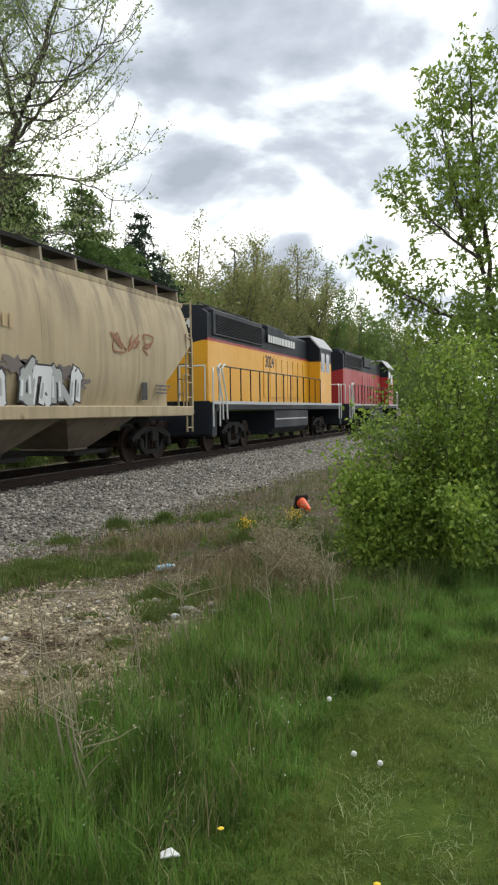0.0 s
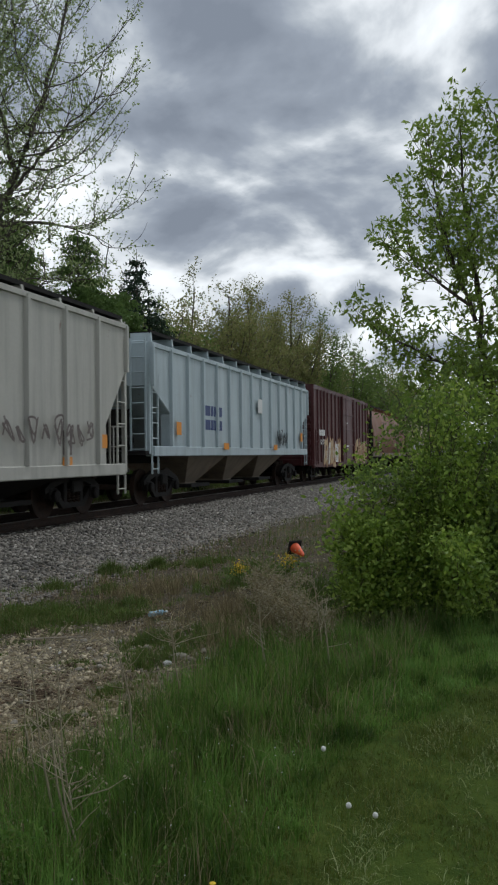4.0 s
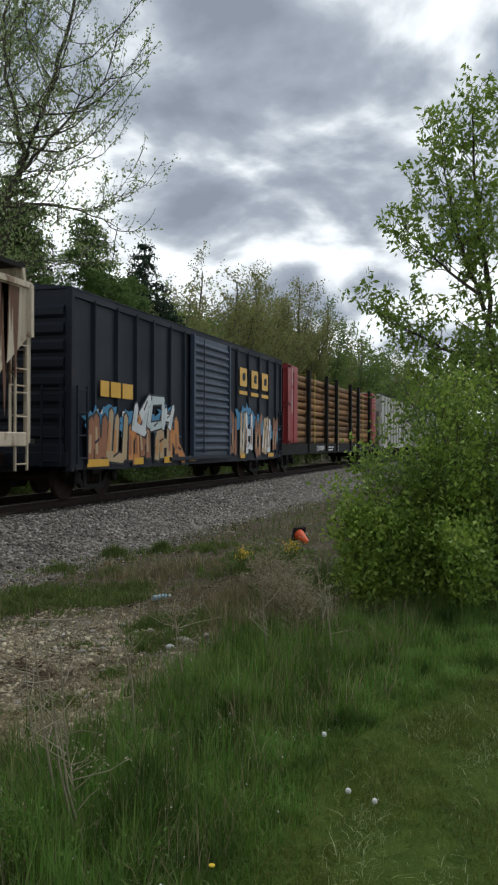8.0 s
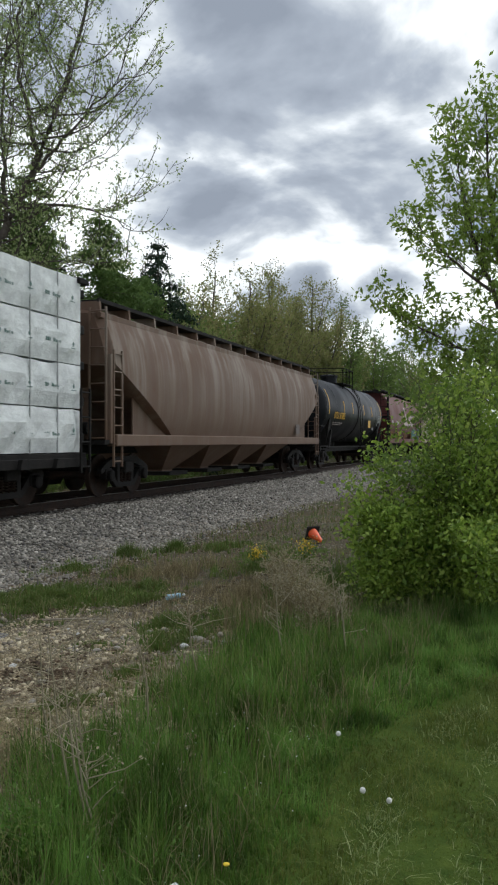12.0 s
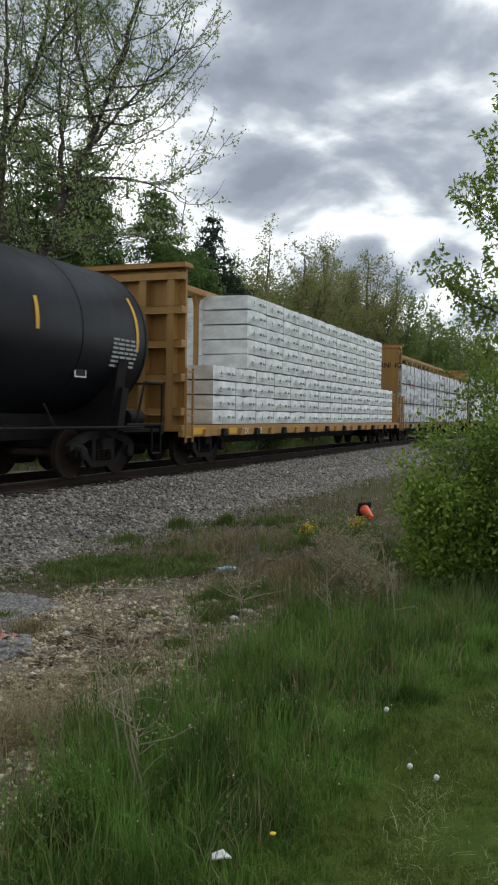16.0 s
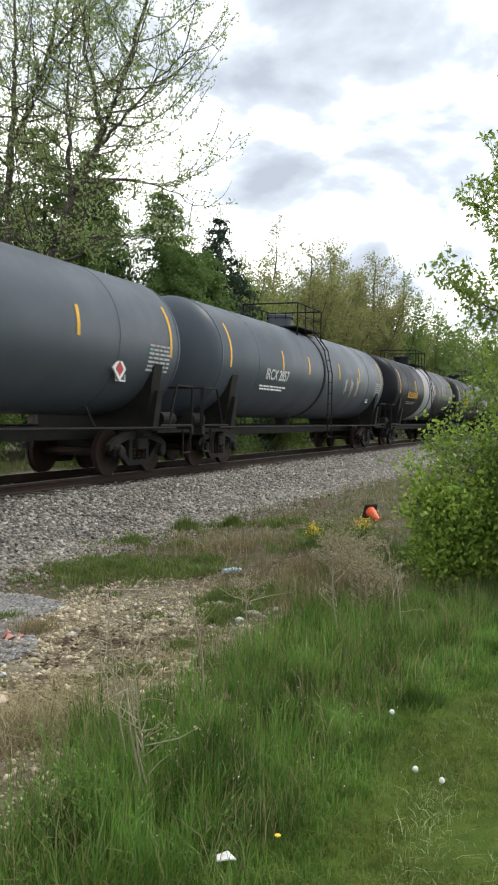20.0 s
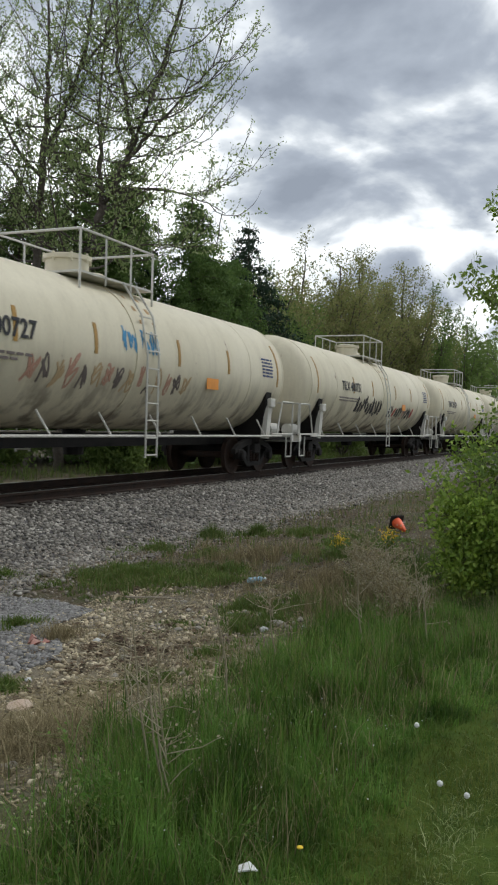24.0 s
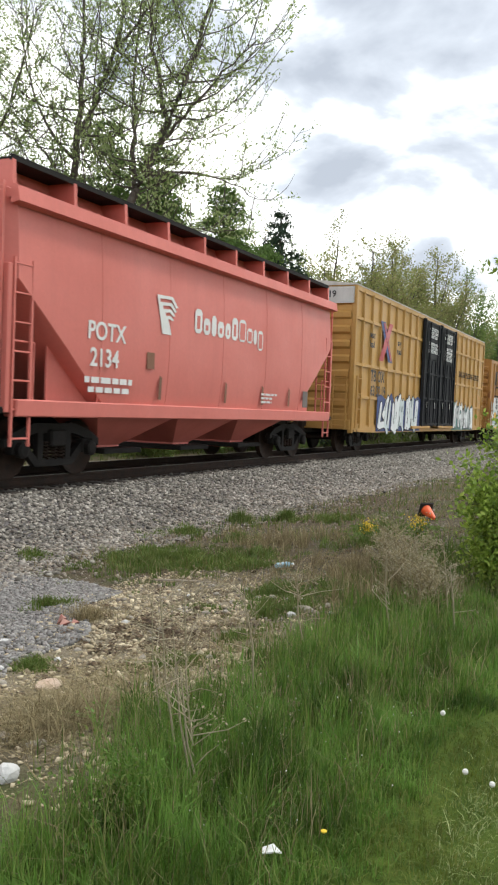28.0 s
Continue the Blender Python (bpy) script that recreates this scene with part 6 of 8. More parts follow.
# ---- the cars, from the head of the train to its tail ----
P_TAN = paint("tan_hopper_paint", (0.45, 0.36, 0.22), 0.5, 0.08, 0.6, (0.10, 0.075, 0.05), from_top=(2.6, 4.6, (0.09, 0.07, 0.055)))
P_TANROOF = paint("dusty_tan_roof", (0.34, 0.28, 0.2), 0.6, 0.2, 0.7)
P_BROWNRED = paint("faded_red_brown_paint", (0.225, 0.1, 0.055), 0.5, 0.15, 0.6, (0.09, 0.075, 0.06))
P_MAROON = paint("dark_red_boxcar_paint", (0.085, 0.018, 0.018), 0.4, 0.06, 0.5)
P_BLUEGREY = paint("pale_blue_grey_paint", (0.46, 0.54, 0.57), 0.3, 0.06, 0.5)
P_GREY = paint("light_grey_paint", (0.5, 0.49, 0.44), 0.35, 0.06, 0.55)
P_CREAM = paint("rust_streaked_cream_paint", (0.66, 0.57, 0.42), 0.6, 0.4, 0.6, (0.15, 0.085, 0.05), from_top=(0.9, 3.2, (0.085, 0.042, 0.028)))
P_RUNRUST = paint("run_down_rust", (0.17, 0.085, 0.05), 0.4, 0.2, 0.7)
P_DIRTYBAY = paint("dirty_discharge_bay_paint", (0.2, 0.16, 0.115), 0.6, 0.2, 0.7)
P_CANADA = paint("faded_brick_red_paint", (0.16, 0.055, 0.042), 0.5, 0.06, 0.55, (0.05, 0.036, 0.03))
P_CANADAEND = paint("dark_red_end_paint", (0.12, 0.018, 0.016), 0.4, 0.04, 0.55)
P_BROWNHOP = paint("stained_brown_paint", (0.15, 0.088, 0.055), 0.4, 0.1, 0.6, (0.2, 0.168, 0.135), from_top=(1.2, 3.4, (0.265, 0.22, 0.175)))
P_NAVY = paint("near_black_blue_paint", (0.014, 0.018, 0.028), 0.2, 0.03, 0.6, spec=0.22)
P_DOORBLUE = paint("dusty_blue_door_paint", (0.04, 0.058, 0.095), 0.3, 0.04, 0.5)
P_RED = paint("red_bulkhead_paint", (0.34, 0.03, 0.035), 0.4, 0.08, 0.5)
P_TANKBLACK = paint("satin_black_tank_paint", (0.008, 0.009, 0.0125), 0.22, 0.0, 0.42, (0.014, 0.0135, 0.0135), bump=0.02, spec=0.15)
P_TANKGREY = paint("dark_grey_tank_paint", (0.066, 0.08, 0.098), 0.16, 0.0, 0.45, (0.035, 0.037, 0.04), bump=0.02, spec=0.3)
P_TANKBLUE = paint("blue_black_tank_paint", (0.021, 0.028, 0.04), 0.22, 0.0, 0.48, (0.025, 0.025, 0.025), bump=0.02, spec=0.18)
# heights reversed: brown streaks thicken towards the tank's belly
P_TANKWHITE = paint("soiled_white_paint_darker_below", (0.69, 0.63, 0.47), 0.24, 0.03, 0.5, (0.26, 0.19, 0.11), bump=0.02, from_top=(2.5, 1.25, (0.13, 0.1, 0.07)))
P_WHITERAIL = paint("off_white_railing_paint", (0.62, 0.6, 0.54), 0.4, 0.12, 0.5)
P_BAND = paint("pale_grey_band", (0.34, 0.35, 0.36), 0.4, 0.0, 0.6)
P_OCHRE = paint("rusty_ochre_boxcar_paint", (0.42, 0.2, 0.05), 0.45, 0.3, 0.55, (0.14, 0.06, 0.03))
P_YELLOWBOX = paint("warm_yellow_boxcar_paint", (0.48, 0.27, 0.07), 0.3, 0.08, 0.5, (0.16, 0.09, 0.04))
P_BLACKDOOR = paint("black_door_paint", (0.013, 0.014, 0.017), 0.2, 0.04, 0.65, spec=0.2)
P_BEAM = paint("orange_yellow_car_paint", (0.4, 0.22, 0.06), 0.45, 0.16, 0.6, (0.12, 0.07, 0.035))
P_PINK = paint("sun_faded_red_paint", (0.62, 0.165, 0.13), 0.15, 0.0, 0.5, (0.3, 0.09, 0.06))
P_LOCOYELLOW = paint("locomotive_yellow_paint", (0.82, 0.4, 0.012), 0.1, 0.0, 0.4)
P_LOCOBLACK = paint("locomotive_dark_paint", (0.011, 0.014, 0.021), 0.2, 0.0, 0.5, spec=0.2)
P_LOCORED = paint("locomotive_red_paint", (0.4, 0.02, 0.02), 0.2, 0.0, 0.45)
P_SILVER = paint("silver_grey_paint", (0.5, 0.5, 0.5), 0.3, 0.0, 0.5)
P_CANVAS = paint("grey_end_panel_paint", (0.5, 0.5, 0.48), 0.25, 0.03, 0.5)
S_WHITE, S_BLUE, S_TEAL = spray((0.7, 0.72, 0.72), "white_spray"), spray((0.06, 0.25, 0.45), "blue_spray"), spray((0.05, 0.16, 0.13), "green_spray")
S_TAN, S_BROWN, S_BLACK = spray((0.5, 0.36, 0.2), "tan_spray"), spray((0.32, 0.13, 0.06), "brown_spray"), spray((0.02, 0.02, 0.025), "black_spray")
S_NAVY, S_GREY, S_PALE = spray((0.03, 0.055, 0.18), "navy_spray"), spray((0.4, 0.41, 0.4), "grey_spray"), spray((0.55, 0.62, 0.62), "pale_blue_spray")
S_PINKWHITE = paint("worn_white_lettering", (0.6, 0.5, 0.47), 0.45, 0.12, 0.6, (0.2, 0.07, 0.05))
S_FADE = paint("faded_black_emblem", (0.034, 0.025, 0.02), 0.4, 0.14, 0.75, spec=0.15)
S_RUST = paint("rust_streak_stain", (0.45, 0.28, 0.12), 0.4, 0.1, 0.7)
S_ORANGE, S_PINKISH, S_GHOST = spray((0.6, 0.24, 0.06), "orange_spray"), spray((0.5, 0.28, 0.2), "rose_spray"), spray((0.15, 0.12, 0.11), "ghost_spray")
S_PRINT = spray((0.13, 0.22, 0.19), "dark_green_print")
M_LOG = rough_stuff("peeled_log_wood", (0.43, 0.22, 0.075), (0.22, 0.105, 0.04), 3, 0.8, 0.4)
def log_tones():
    """Each log darker or lighter than the next."""
    N, L = M_LOG.node_tree.nodes, M_LOG.node_tree.links
    b = N["Principled BSDF"]
    was = b.inputs["Base Color"].links[0].from_socket
    info = N.new("ShaderNodeObjectInfo")
    L.new(mixed(N, L, ranged(N, L, info.outputs["Random"], 0.0, 1.0, 0.0, 0.75), was, (0.09, 0.05, 0.024)), b.inputs["Base Color"])


log_tones()
M_STRAP = paint("yellow_strap", (0.6, 0.45, 0.05), 0.2, 0.0)
M_GLASS = rough_stuff("dark_window_glass", (0.01, 0.012, 0.014), (0.015, 0.017, 0.02), 2, 0.08, 0.0)


def wrap_material(name, rgb, crease):
    m, N, L, b = material(name)
    co = N.new("ShaderNodeTexCoord").outputs["Object"]
    fold = noise_node(N, L, co, 2.2, 7, 0.65, (1, 1.0, 1.6))
    # crease shade put into the colour: low parts of the folds are darker
    c = mixed(N, L, ranged(N, L, fold, 0.38, 0.62), tuple(v * 0.72 for v in rgb), rgb)
    L.new(c, b.inputs["Base Color"])
    b.inputs["Roughness"].default_value = 0.38
    bumped(N, L, b, fold, crease, 0.12)
    return m


M_WRAP = wrap_material("white_plastic_wrap", (0.66, 0.67, 0.7), 0.9)
M_WRAP_CLEAN = wrap_material("clean_white_lumber_wrap", (0.82, 0.85, 0.83), 0.35)


def locomotive(rear, front, label, low, high, stripe, number=None):
    car, half = car_root("locomotive", label, "locomotive", rear, front)
    part("frame", Shape().box(-1.5, 1.5, -half + 0.3, half - 0.3, 1.28, 1.52, 0.02), P_LOCOBLACK, car)
    part("deck_edge", Shape().box(1.5, 1.54, -half + 0.3, half - 0.3, 1.46, 1.56), P_SILVER, car, "pale grey walkway edge")
    H, top, back, cab = 0.95, 4.45, -half + 1.5, half - 5.2
    part("hood", Shape().box(-H, H, back, cab, 1.52, 3.52, 0.03), low, car)
    part("upper_hood", Shape().prism([(-H, 3.52), (H, 3.52), (H, top - 0.15), (H - 0.2, top), (-H + 0.2, top), (-H, top - 0.15)], "y", back, cab), high, car)
    part("stripe", Shape().box(-H - 0.006, H + 0.006, back - 0.006, cab, 3.46, 3.54), stripe, car)
    part("radiator_housing", Shape().box(-H - 0.05, H + 0.05, back + 0.4, back + 6.0, 3.62, top + 0.03, 0.05), high, car)
    for k in range(3):
        part("radiator_fan", Shape().spun([(0, 0.6), (0.2, 0.6), (0.22, 0.5)], (0, back + 1.3 + 1.7 * k, top), "z", 20), P_LOCOBLACK, car)
    for k in range(9):
        y = back + 6.6 + 0.9 * k
        if y < cab - 0.4:
            part("hood_door", Shape().box(H, H + 0.025, y - 0.4, y + 0.4, 1.75, 3.3, 0.01), low, car)
    for x in (-0.55, 0.55):
        part("roof_rail", Shape().pipe([(x, back + 0.3, top + 0.02), (x, back + 0.3, top + 0.22), (x, back + 6, top + 0.22), (x, back + 6, top)], 0.02), P_LOCOBLACK, car)
    part("exhaust_hood", Shape().box(-0.5, 0.5, back + 8.2, back + 10.2, top, top + 0.25, 0.05), P_LOCOBLACK, car)
    part("dynamic_brake_housing", Shape().box(-H - 0.07, H + 0.07, back + 6.6, back + 9.2, 3.85, top + 0.05, 0.05), high, car)
    c = part("cab", Shape().box(-1.5, 1.5, cab, cab + 2.5, 1.52, 3.46, 0.03), low, car)
    part("upper_cab", Shape().prism([(-1.49, 3.46), (1.49, 3.46), (1.49, 4.12), (1.05, 4.58), (-1.05, 4.58), (-1.49, 4.12)], "y", cab + 0.01, cab + 2.49), high, c)
    part("cab_roof", Shape().prism([(-1.53, 4.1), (-1.5, 4.05), (-1.06, 4.56), (1.06, 4.56), (1.5, 4.05), (1.53, 4.1), (1.08, 4.64), (-1.08, 4.64)], "y", cab - 0.2, cab + 2.75), P_SILVER, c, "pale grey cab roof")
    for y in (cab + 0.55, cab + 1.6):
        part("cab_window", Shape().box(1.5, 1.515, y - 0.35, y + 0.4, 3.0, 3.85), M_GLASS, c)
    part("nose", Shape().box(-0.95, 0.95, cab + 2.5, half - 1.2, 1.52, 3.2, 0.1), low, car)
    part("fuel_tank", Shape().prism([(-1.4, 1.25), (1.4, 1.25), (1.4, 0.6), (1.1, 0.35), (-1.1, 0.35), (-1.4, 0.6)], "y", -2.6, 2.9), P_LOCOBLACK, car)
    part("air_reservoir", Shape().spun([(-1.6, 0.2), (1.6, 0.2)], (1.2, 0.2, 1.08), "y", 14), P_LOCOBLACK, car, smooth=True)
    part("step_well", Shape().box(-1.5, 1.5, -half + 0.25, -half + 0.7, 0.5, 1.5, 0.02), P_LOCOBLACK, car)
    part("step_well", Shape().box(-1.5, 1.5, half - 0.7, half - 0.25, 0.5, 1.5, 0.02), P_LOCOBLACK, car)
    part("end_plate", Shape().box(-1.45, 1.45, -half + 0.2, -half + 0.3, 0.55, 1.56, 0.02), P_LOCOBLACK, car)
    for y in (-half + 0.35, -half + 0.95, half - 0.95, half - 0.35):
        part("grab_iron", Shape().pipe([(1.52, y, 0.8), (1.52, y, 2.4), (1.44, y + 0.25, 2.55)], 0.028), M_WHITE, car, "white grab iron")
    n = 14
    y0, y1 = -half + 0.95, cab
    part("handrail", Shape().rod((1.5, y0, 2.62), (1.5, y1, 2.62), 0.022), P_LOCOBLACK, car)
    for k in range(n):
        y = y0 + (y1 - y0) * k / (n - 1)
        part("handrail_post", Shape().rod((1.5, y, 1.5), (1.5, y, 2.62), 0.022, 5), P_LOCOBLACK, car)
    grab(car, M_WHITE, [(1.3, -half + 0.25, 1.5), (1.3, -half + 0.25, 2.6), (0.5, -half + 0.25, 2.6), (0.5, -half + 0.25, 1.5)], 0.025)
    for y in (-half + 0.75, -half + 1.15):
        part("grab_iron", Shape().pipe([(1.54, y + 0.45, 1.0), (1.54, y + 0.4, 1.6), (1.54, y - 0.05, 2.55), (1.54, y + 0.25, 2.68)], 0.03), M_WHITE, car, "white bent grab iron")
    for k in range(12):
        part("louvre", Shape().prism([(3.72 + 0.05 * k, H + 0.05), (3.75 + 0.05 * k, H + 0.075), (3.76 + 0.05 * k, H + 0.05)], "z", 0, 1).mesh("louvre", P_LOCOBLACK), None, car, at=Matrix(((0, 1, 0, 0), (0, 0, 5.2, back + 0.7), (1, 0, 0, 0), (0, 0, 0, 1))))
    part("tank_stripe", Shape().box(1.4, 1.41, -2.4, 2.7, 0.9, 0.95), P_SILVER, car, "pale line along the fuel tank")
    part("end_chevron", Shape().prism([(-H, 2.7), (0, 3.3), (H, 3.5), (H, 3.6), (-H, 3.6)], "y", back - 0.008, back), high, car)
    if number:
        lettering(number, 0.62, S_BLACK, car, H + 0.03, -1.7, 3.1)
        lettering(number, 0.42, M_WHITE, car, 0, back - 0.012, 4.0, end=True)
        bars(car, M_WHITE, H + 0.13, -2.2, 3.98, [4.2], 4, 0.28)
        part("number_board", Shape().box(-0.45, 0.45, back - 0.01, back, 3.75, 4.25), high, car)
    running_gear(car, half, 3.7, 1.9, (-1, 0, 1))
    return car


def cylinder_text(car, words):
    for text, size, mat, x, y, z in words:
        lettering(text, size, mat, car, x, y, z)


def placards(car, x, items):
    """Small stencilled boxes and stickers: (y, z, width, height, material)."""
    for y, z, w, h, mat in items:
        plate(car, "placard", mat, x, y - w / 2, y + w / 2, z - h / 2, z + h / 2)


def pack(car, y0, y1, z0, z1, mat, seed, marks=0, x0=0.08, x1=1.46, name="wrapped_lumber_pack", bulge=0.035):
    """A wrapped bundle whose outer face is creased and slightly bulged."""
    rng = random.Random(seed)
    nx, nz = max(4, int((y1 - y0) / 0.28)), max(2, int((z1 - z0) / 0.22))
    V, F = [], []
    g = 0.012
    for j in range(nz + 1):
        for i in range(nx + 1):
            u, v = i / nx, j / nz
            edge = 0 if i in (0, nx) or j in (0, nz) else 1
            V.append((x1 - 0.02 + edge * (0.02 + bulge * math.sin(math.pi * v) * 0.5 + rng.uniform(-bulge, bulge)), y0 + g + (y1 - y0 - 2 * g) * u, z0 + g + (z1 - z0 - 2 * g) * v + (rng.uniform(-0.02, 0.02) if j == nz else 0)))
    row = nx + 1
    for j in range(nz):
        for i in range(nx):
            a = j * row + i
            F.append((a, a + 1, a + row + 1, a + row))
    n = len(V)
    V += [(x0, y0 + g, z0 + g), (x0, y1 - g, z0 + g), (x0, y1 - g, z1 - g), (x0, y0 + g, z1 - g)]
    F += [(n, n + 1, n + 2, n + 3)]
    F += [tuple([n, n + 1] + list(range(nx, -1, -1))), tuple([n + 3, n + 2] + [nz * row + i for i in range(nx, -1, -1)])]
    F += [tuple([n, n + 3] + [j * row for j in range(nz, -1, -1)]), tuple([n + 1, n + 2] + [j * row + nx for j in range(nz, -1, -1)])]
    ob = part(name, Shape().add(V, F), mat, car)
    m = Shape()
    for k in range(marks):
        y, z = y0 + (y1 - y0) * (k + 0.5) / marks + rng.uniform(-0.04, 0.04), z0 + (z1 - z0) * rng.uniform(0.42, 0.52)
        if k % 2 == 0:
            m.prism([(y - 0.04, z), (y, z + 0.06), (y + 0.04, z), (y, z - 0.04)], "x", x1 + 0.03, x1 + 0.036)
            m.box(x1 + 0.03, x1 + 0.036, y - 0.09, y + 0.09, z - 0.08, z - 0.065)
        else:
            for i, w in enumerate((0.06, 0.06, 0.025, 0.0, 0.06, 0.05, 0.025, 0.05)):
                if w:
                    m.box(x1 + 0.03, x1 + 0.036, y - 0.28 + 0.07 * i, y - 0.28 + 0.07 * i + w * 0.8, z - 0.03, z + (0.04 if i in (0, 1, 2, 4) else 0.015))
    if marks:
        tagged(part("printed_mark", m, S_PRINT, ob), kind="stuff")
    return ob


def centrebeam(rear, front, label, mat, top=4.6, bulk=4.5, truss=True):
    car, half = car_root("centrebeam_flatcar", label, "flatcar", rear, front)
    part("deck", Shape().box(-1.45, 1.45, -half, half, 0.84, 0.99, 0.01), mat, car)
    for x in (-1, 1):
        part("side_sill", Shape().box(x * 1.36, x * 1.47, -half, half, 0.72, 0.9, 0.01), mat, car)
    n = 20
    for k in range(n):
        y = -half + 1.2 + (2 * half - 2.4) * k / (n - 1)
        part("winch", Shape().prism([(y - 0.16, 0.72), (y + 0.16, 0.72), (y + 0.1, 0.9), (y - 0.1, 0.9)], "x", 1.44, 1.56), M_BLACKSTEEL if k % 2 else mat, car)
    for s in (-1, 1):
        y = s * half
        b = part("bulkhead", Shape().box(-1.4, 1.4, y - s * 0.32, y - s * 0.24, 0.95, bulk, 0.01), mat, car)
        for x in (-1.12, -0.4, 0.4, 1.12):
            part("bulkhead_post", Shape().prism([(y - s * 0.02, bulk - 0.1), (y - s * 0.34, bulk), (y - s * 0.34, 0.9), (y + s * 0.02, 0.9)], "x", x - 0.09, x + 0.09), mat, b)
        for k in range(5):
            z = 1.3 + (bulk - 1.5) * k / 4
            part("bulkhead_rib", Shape().box(-1.42, 1.42, y - s * 0.26, y - s * 0.02, z - 0.09, z + 0.09, 0.02), mat, b)
        part("bulkhead_cap", Shape().box(-1.5, 1.5, y - s * 0.38, y + s * 0.02, bulk - 0.02, bulk + 0.1, 0.02), mat, b)
        ladder(car, mat, 1.54, y - s * 0.2, 0.6, 2.3, "y", 0.36, 4)
    if truss:
        part("top_chord", Shape().box(-0.18, 0.18, -half + 0.3, half - 0.3, top - 0.02, top + 0.14, 0.02), mat, car)
        m = 16
        for k in range(m):
            y = -half + 0.8 + (2 * half - 1.6) * k / (m - 1)
            part("centre_post", Shape().prism([(y - 0.07, 0.99), (y + 0.07, 0.99), (y + 0.07, top - 0.3), (y + 0.22, top), (y - 0.22, top), (y - 0.07, top - 0.3)], "x", -0.05, 0.05), mat, car)
    part("fish_belly_sill", Shape().prism([(-half + 3.4, 0.85), (half - 3.4, 0.85), (half - 5, 0.45), (-half + 5, 0.45)], "x", -0.3, 0.3), M_BLACKSTEEL, car)
    running_gear(car, half, 2.2)
    return car, half


def log_car(rear, front):
    car, half = car_root("log_flatcar", "bulkhead flatcar stacked with peeled logs between dark stakes", "flatcar", rear, front)
    part("deck", Shape().box(-1.45, 1.45, -half, half, 0.72, 1.18, 0.02), M_BLACKSTEEL, car)
    for s in (-1, 1):
        y = s * half
        b = part("bulkhead", Shape().box(-1.45, 1.45, y - s * 1.25, y - s * 1.15, 1.15, 4.35, 0.01), P_RED, car)
        for x in (-1.4, -0.5, 0.5, 1.4):
            part("bulkhead_post", Shape().box(x - 0.1, x + 0.1, y - s * 1.15, y - s * 0.75, 1.15, 4.35, 0.03), P_RED, b)
        for z in (1.25, 2.75, 4.25):
            part("bulkhead_rib", Shape().box(-1.5, 1.5, y - s * 1.2, y - s * 0.7, z - 0.07, z + 0.07, 0.02), P_RED, b)
        part("side_wing", Shape().box(1.44, 1.5, min(y - s * 2.3, y - s * 1.2), max(y - s * 2.3, y - s * 1.2), 1.2, 4.3, 0.02), P_RED, b)
        part("side_wing", Shape().box(1.42, 1.54, y - s * 1.75 - 0.25, y - s * 1.75 + 0.25, 1.2, 4.1, 0.1), P_RED, b)
        for k, ch in enumerate("JTSX 900049"):
            if ch != " ":
                lettering(ch, 0.27, M_WHITE, car, 1.506, y - s * 1.36, 4.1 - 0.165 * k, name="stencil")
    stakes = (-7.4, -3.65, -1.2, 2.6, 5.1, 9.0)
    for y in stakes:
        for x in (-1, 1):
            part("stake", Shape().box(x * 1.36, x * 1.52, y - 0.13, y + 0.13, 0.8, 4.38, 0.02), M_BLACKSTEEL, car)
    rng = random.Random(9)
    for a, b in ((-9.5, -2.5), (-2.4, 3.8), (3.9, 9.6)):
        for tier in range(10):
            z = 1.33 + 0.295 * tier
            for k, x in enumerate((1.18, 0.84, 0.5, 0.16, -0.18, -0.52, -0.86, -1.18)):
                if k > 1 and tier < 8:
                    continue
                r = rng.uniform(0.125, 0.165)
                e0, e1 = rng.uniform(-0.12, 0.12), rng.uniform(-0.12, 0.12)
                half_log, flip = (b - a) / 2, rng.choice((-1, 1))
                lg = Shape().spun([(-half_log + e0, r * (1 - 0.13 * flip)), (-half_log * 0.3, r * (1 - 0.03 * flip)), (half_log * 0.4, r * (1 + 0.05 * flip)), (half_log + e1, r * (1 + 0.13 * flip))], (0, 0, 0), "y", 11)
                part("log", lg, M_LOG, car, smooth=True, at=pose(x + rng.uniform(-0.06, 0.04), (a + b) / 2, z + rng.uniform(-0.03, 0.03), rng.uniform(-0.55, 0.55), 0, rng.uniform(-0.3, 0.3)))
    for y in (-5.9, -0.4, 7.1):
        part("strap", Shape().box(1.37, 1.385, y - 0.05, y + 0.05, 0.9, 4.25), M_STRAP, car, "yellow webbing strap")
        part("strap", Shape().box(-1.3, 1.38, y - 0.05, y + 0.05, 4.3, 4.312), M_STRAP, car, "yellow webbing strap")
    lettering("JTSX 900049", 0.3, M_WHITE, car, 1.457, -5.0, 0.95, name="stencil")
    bars(car, M_WHITE, 1.455, -3.2, 1.0, [1.2, 1.0], 3, 0.07, 0.13)
    placards(car, 1.455, [(-0.9, 0.95, 0.3, 0.3, M_WHITE), (4.2, 0.95, 0.3, 0.3, M_WHITE)])
    running_gear(car, half, 2.0)


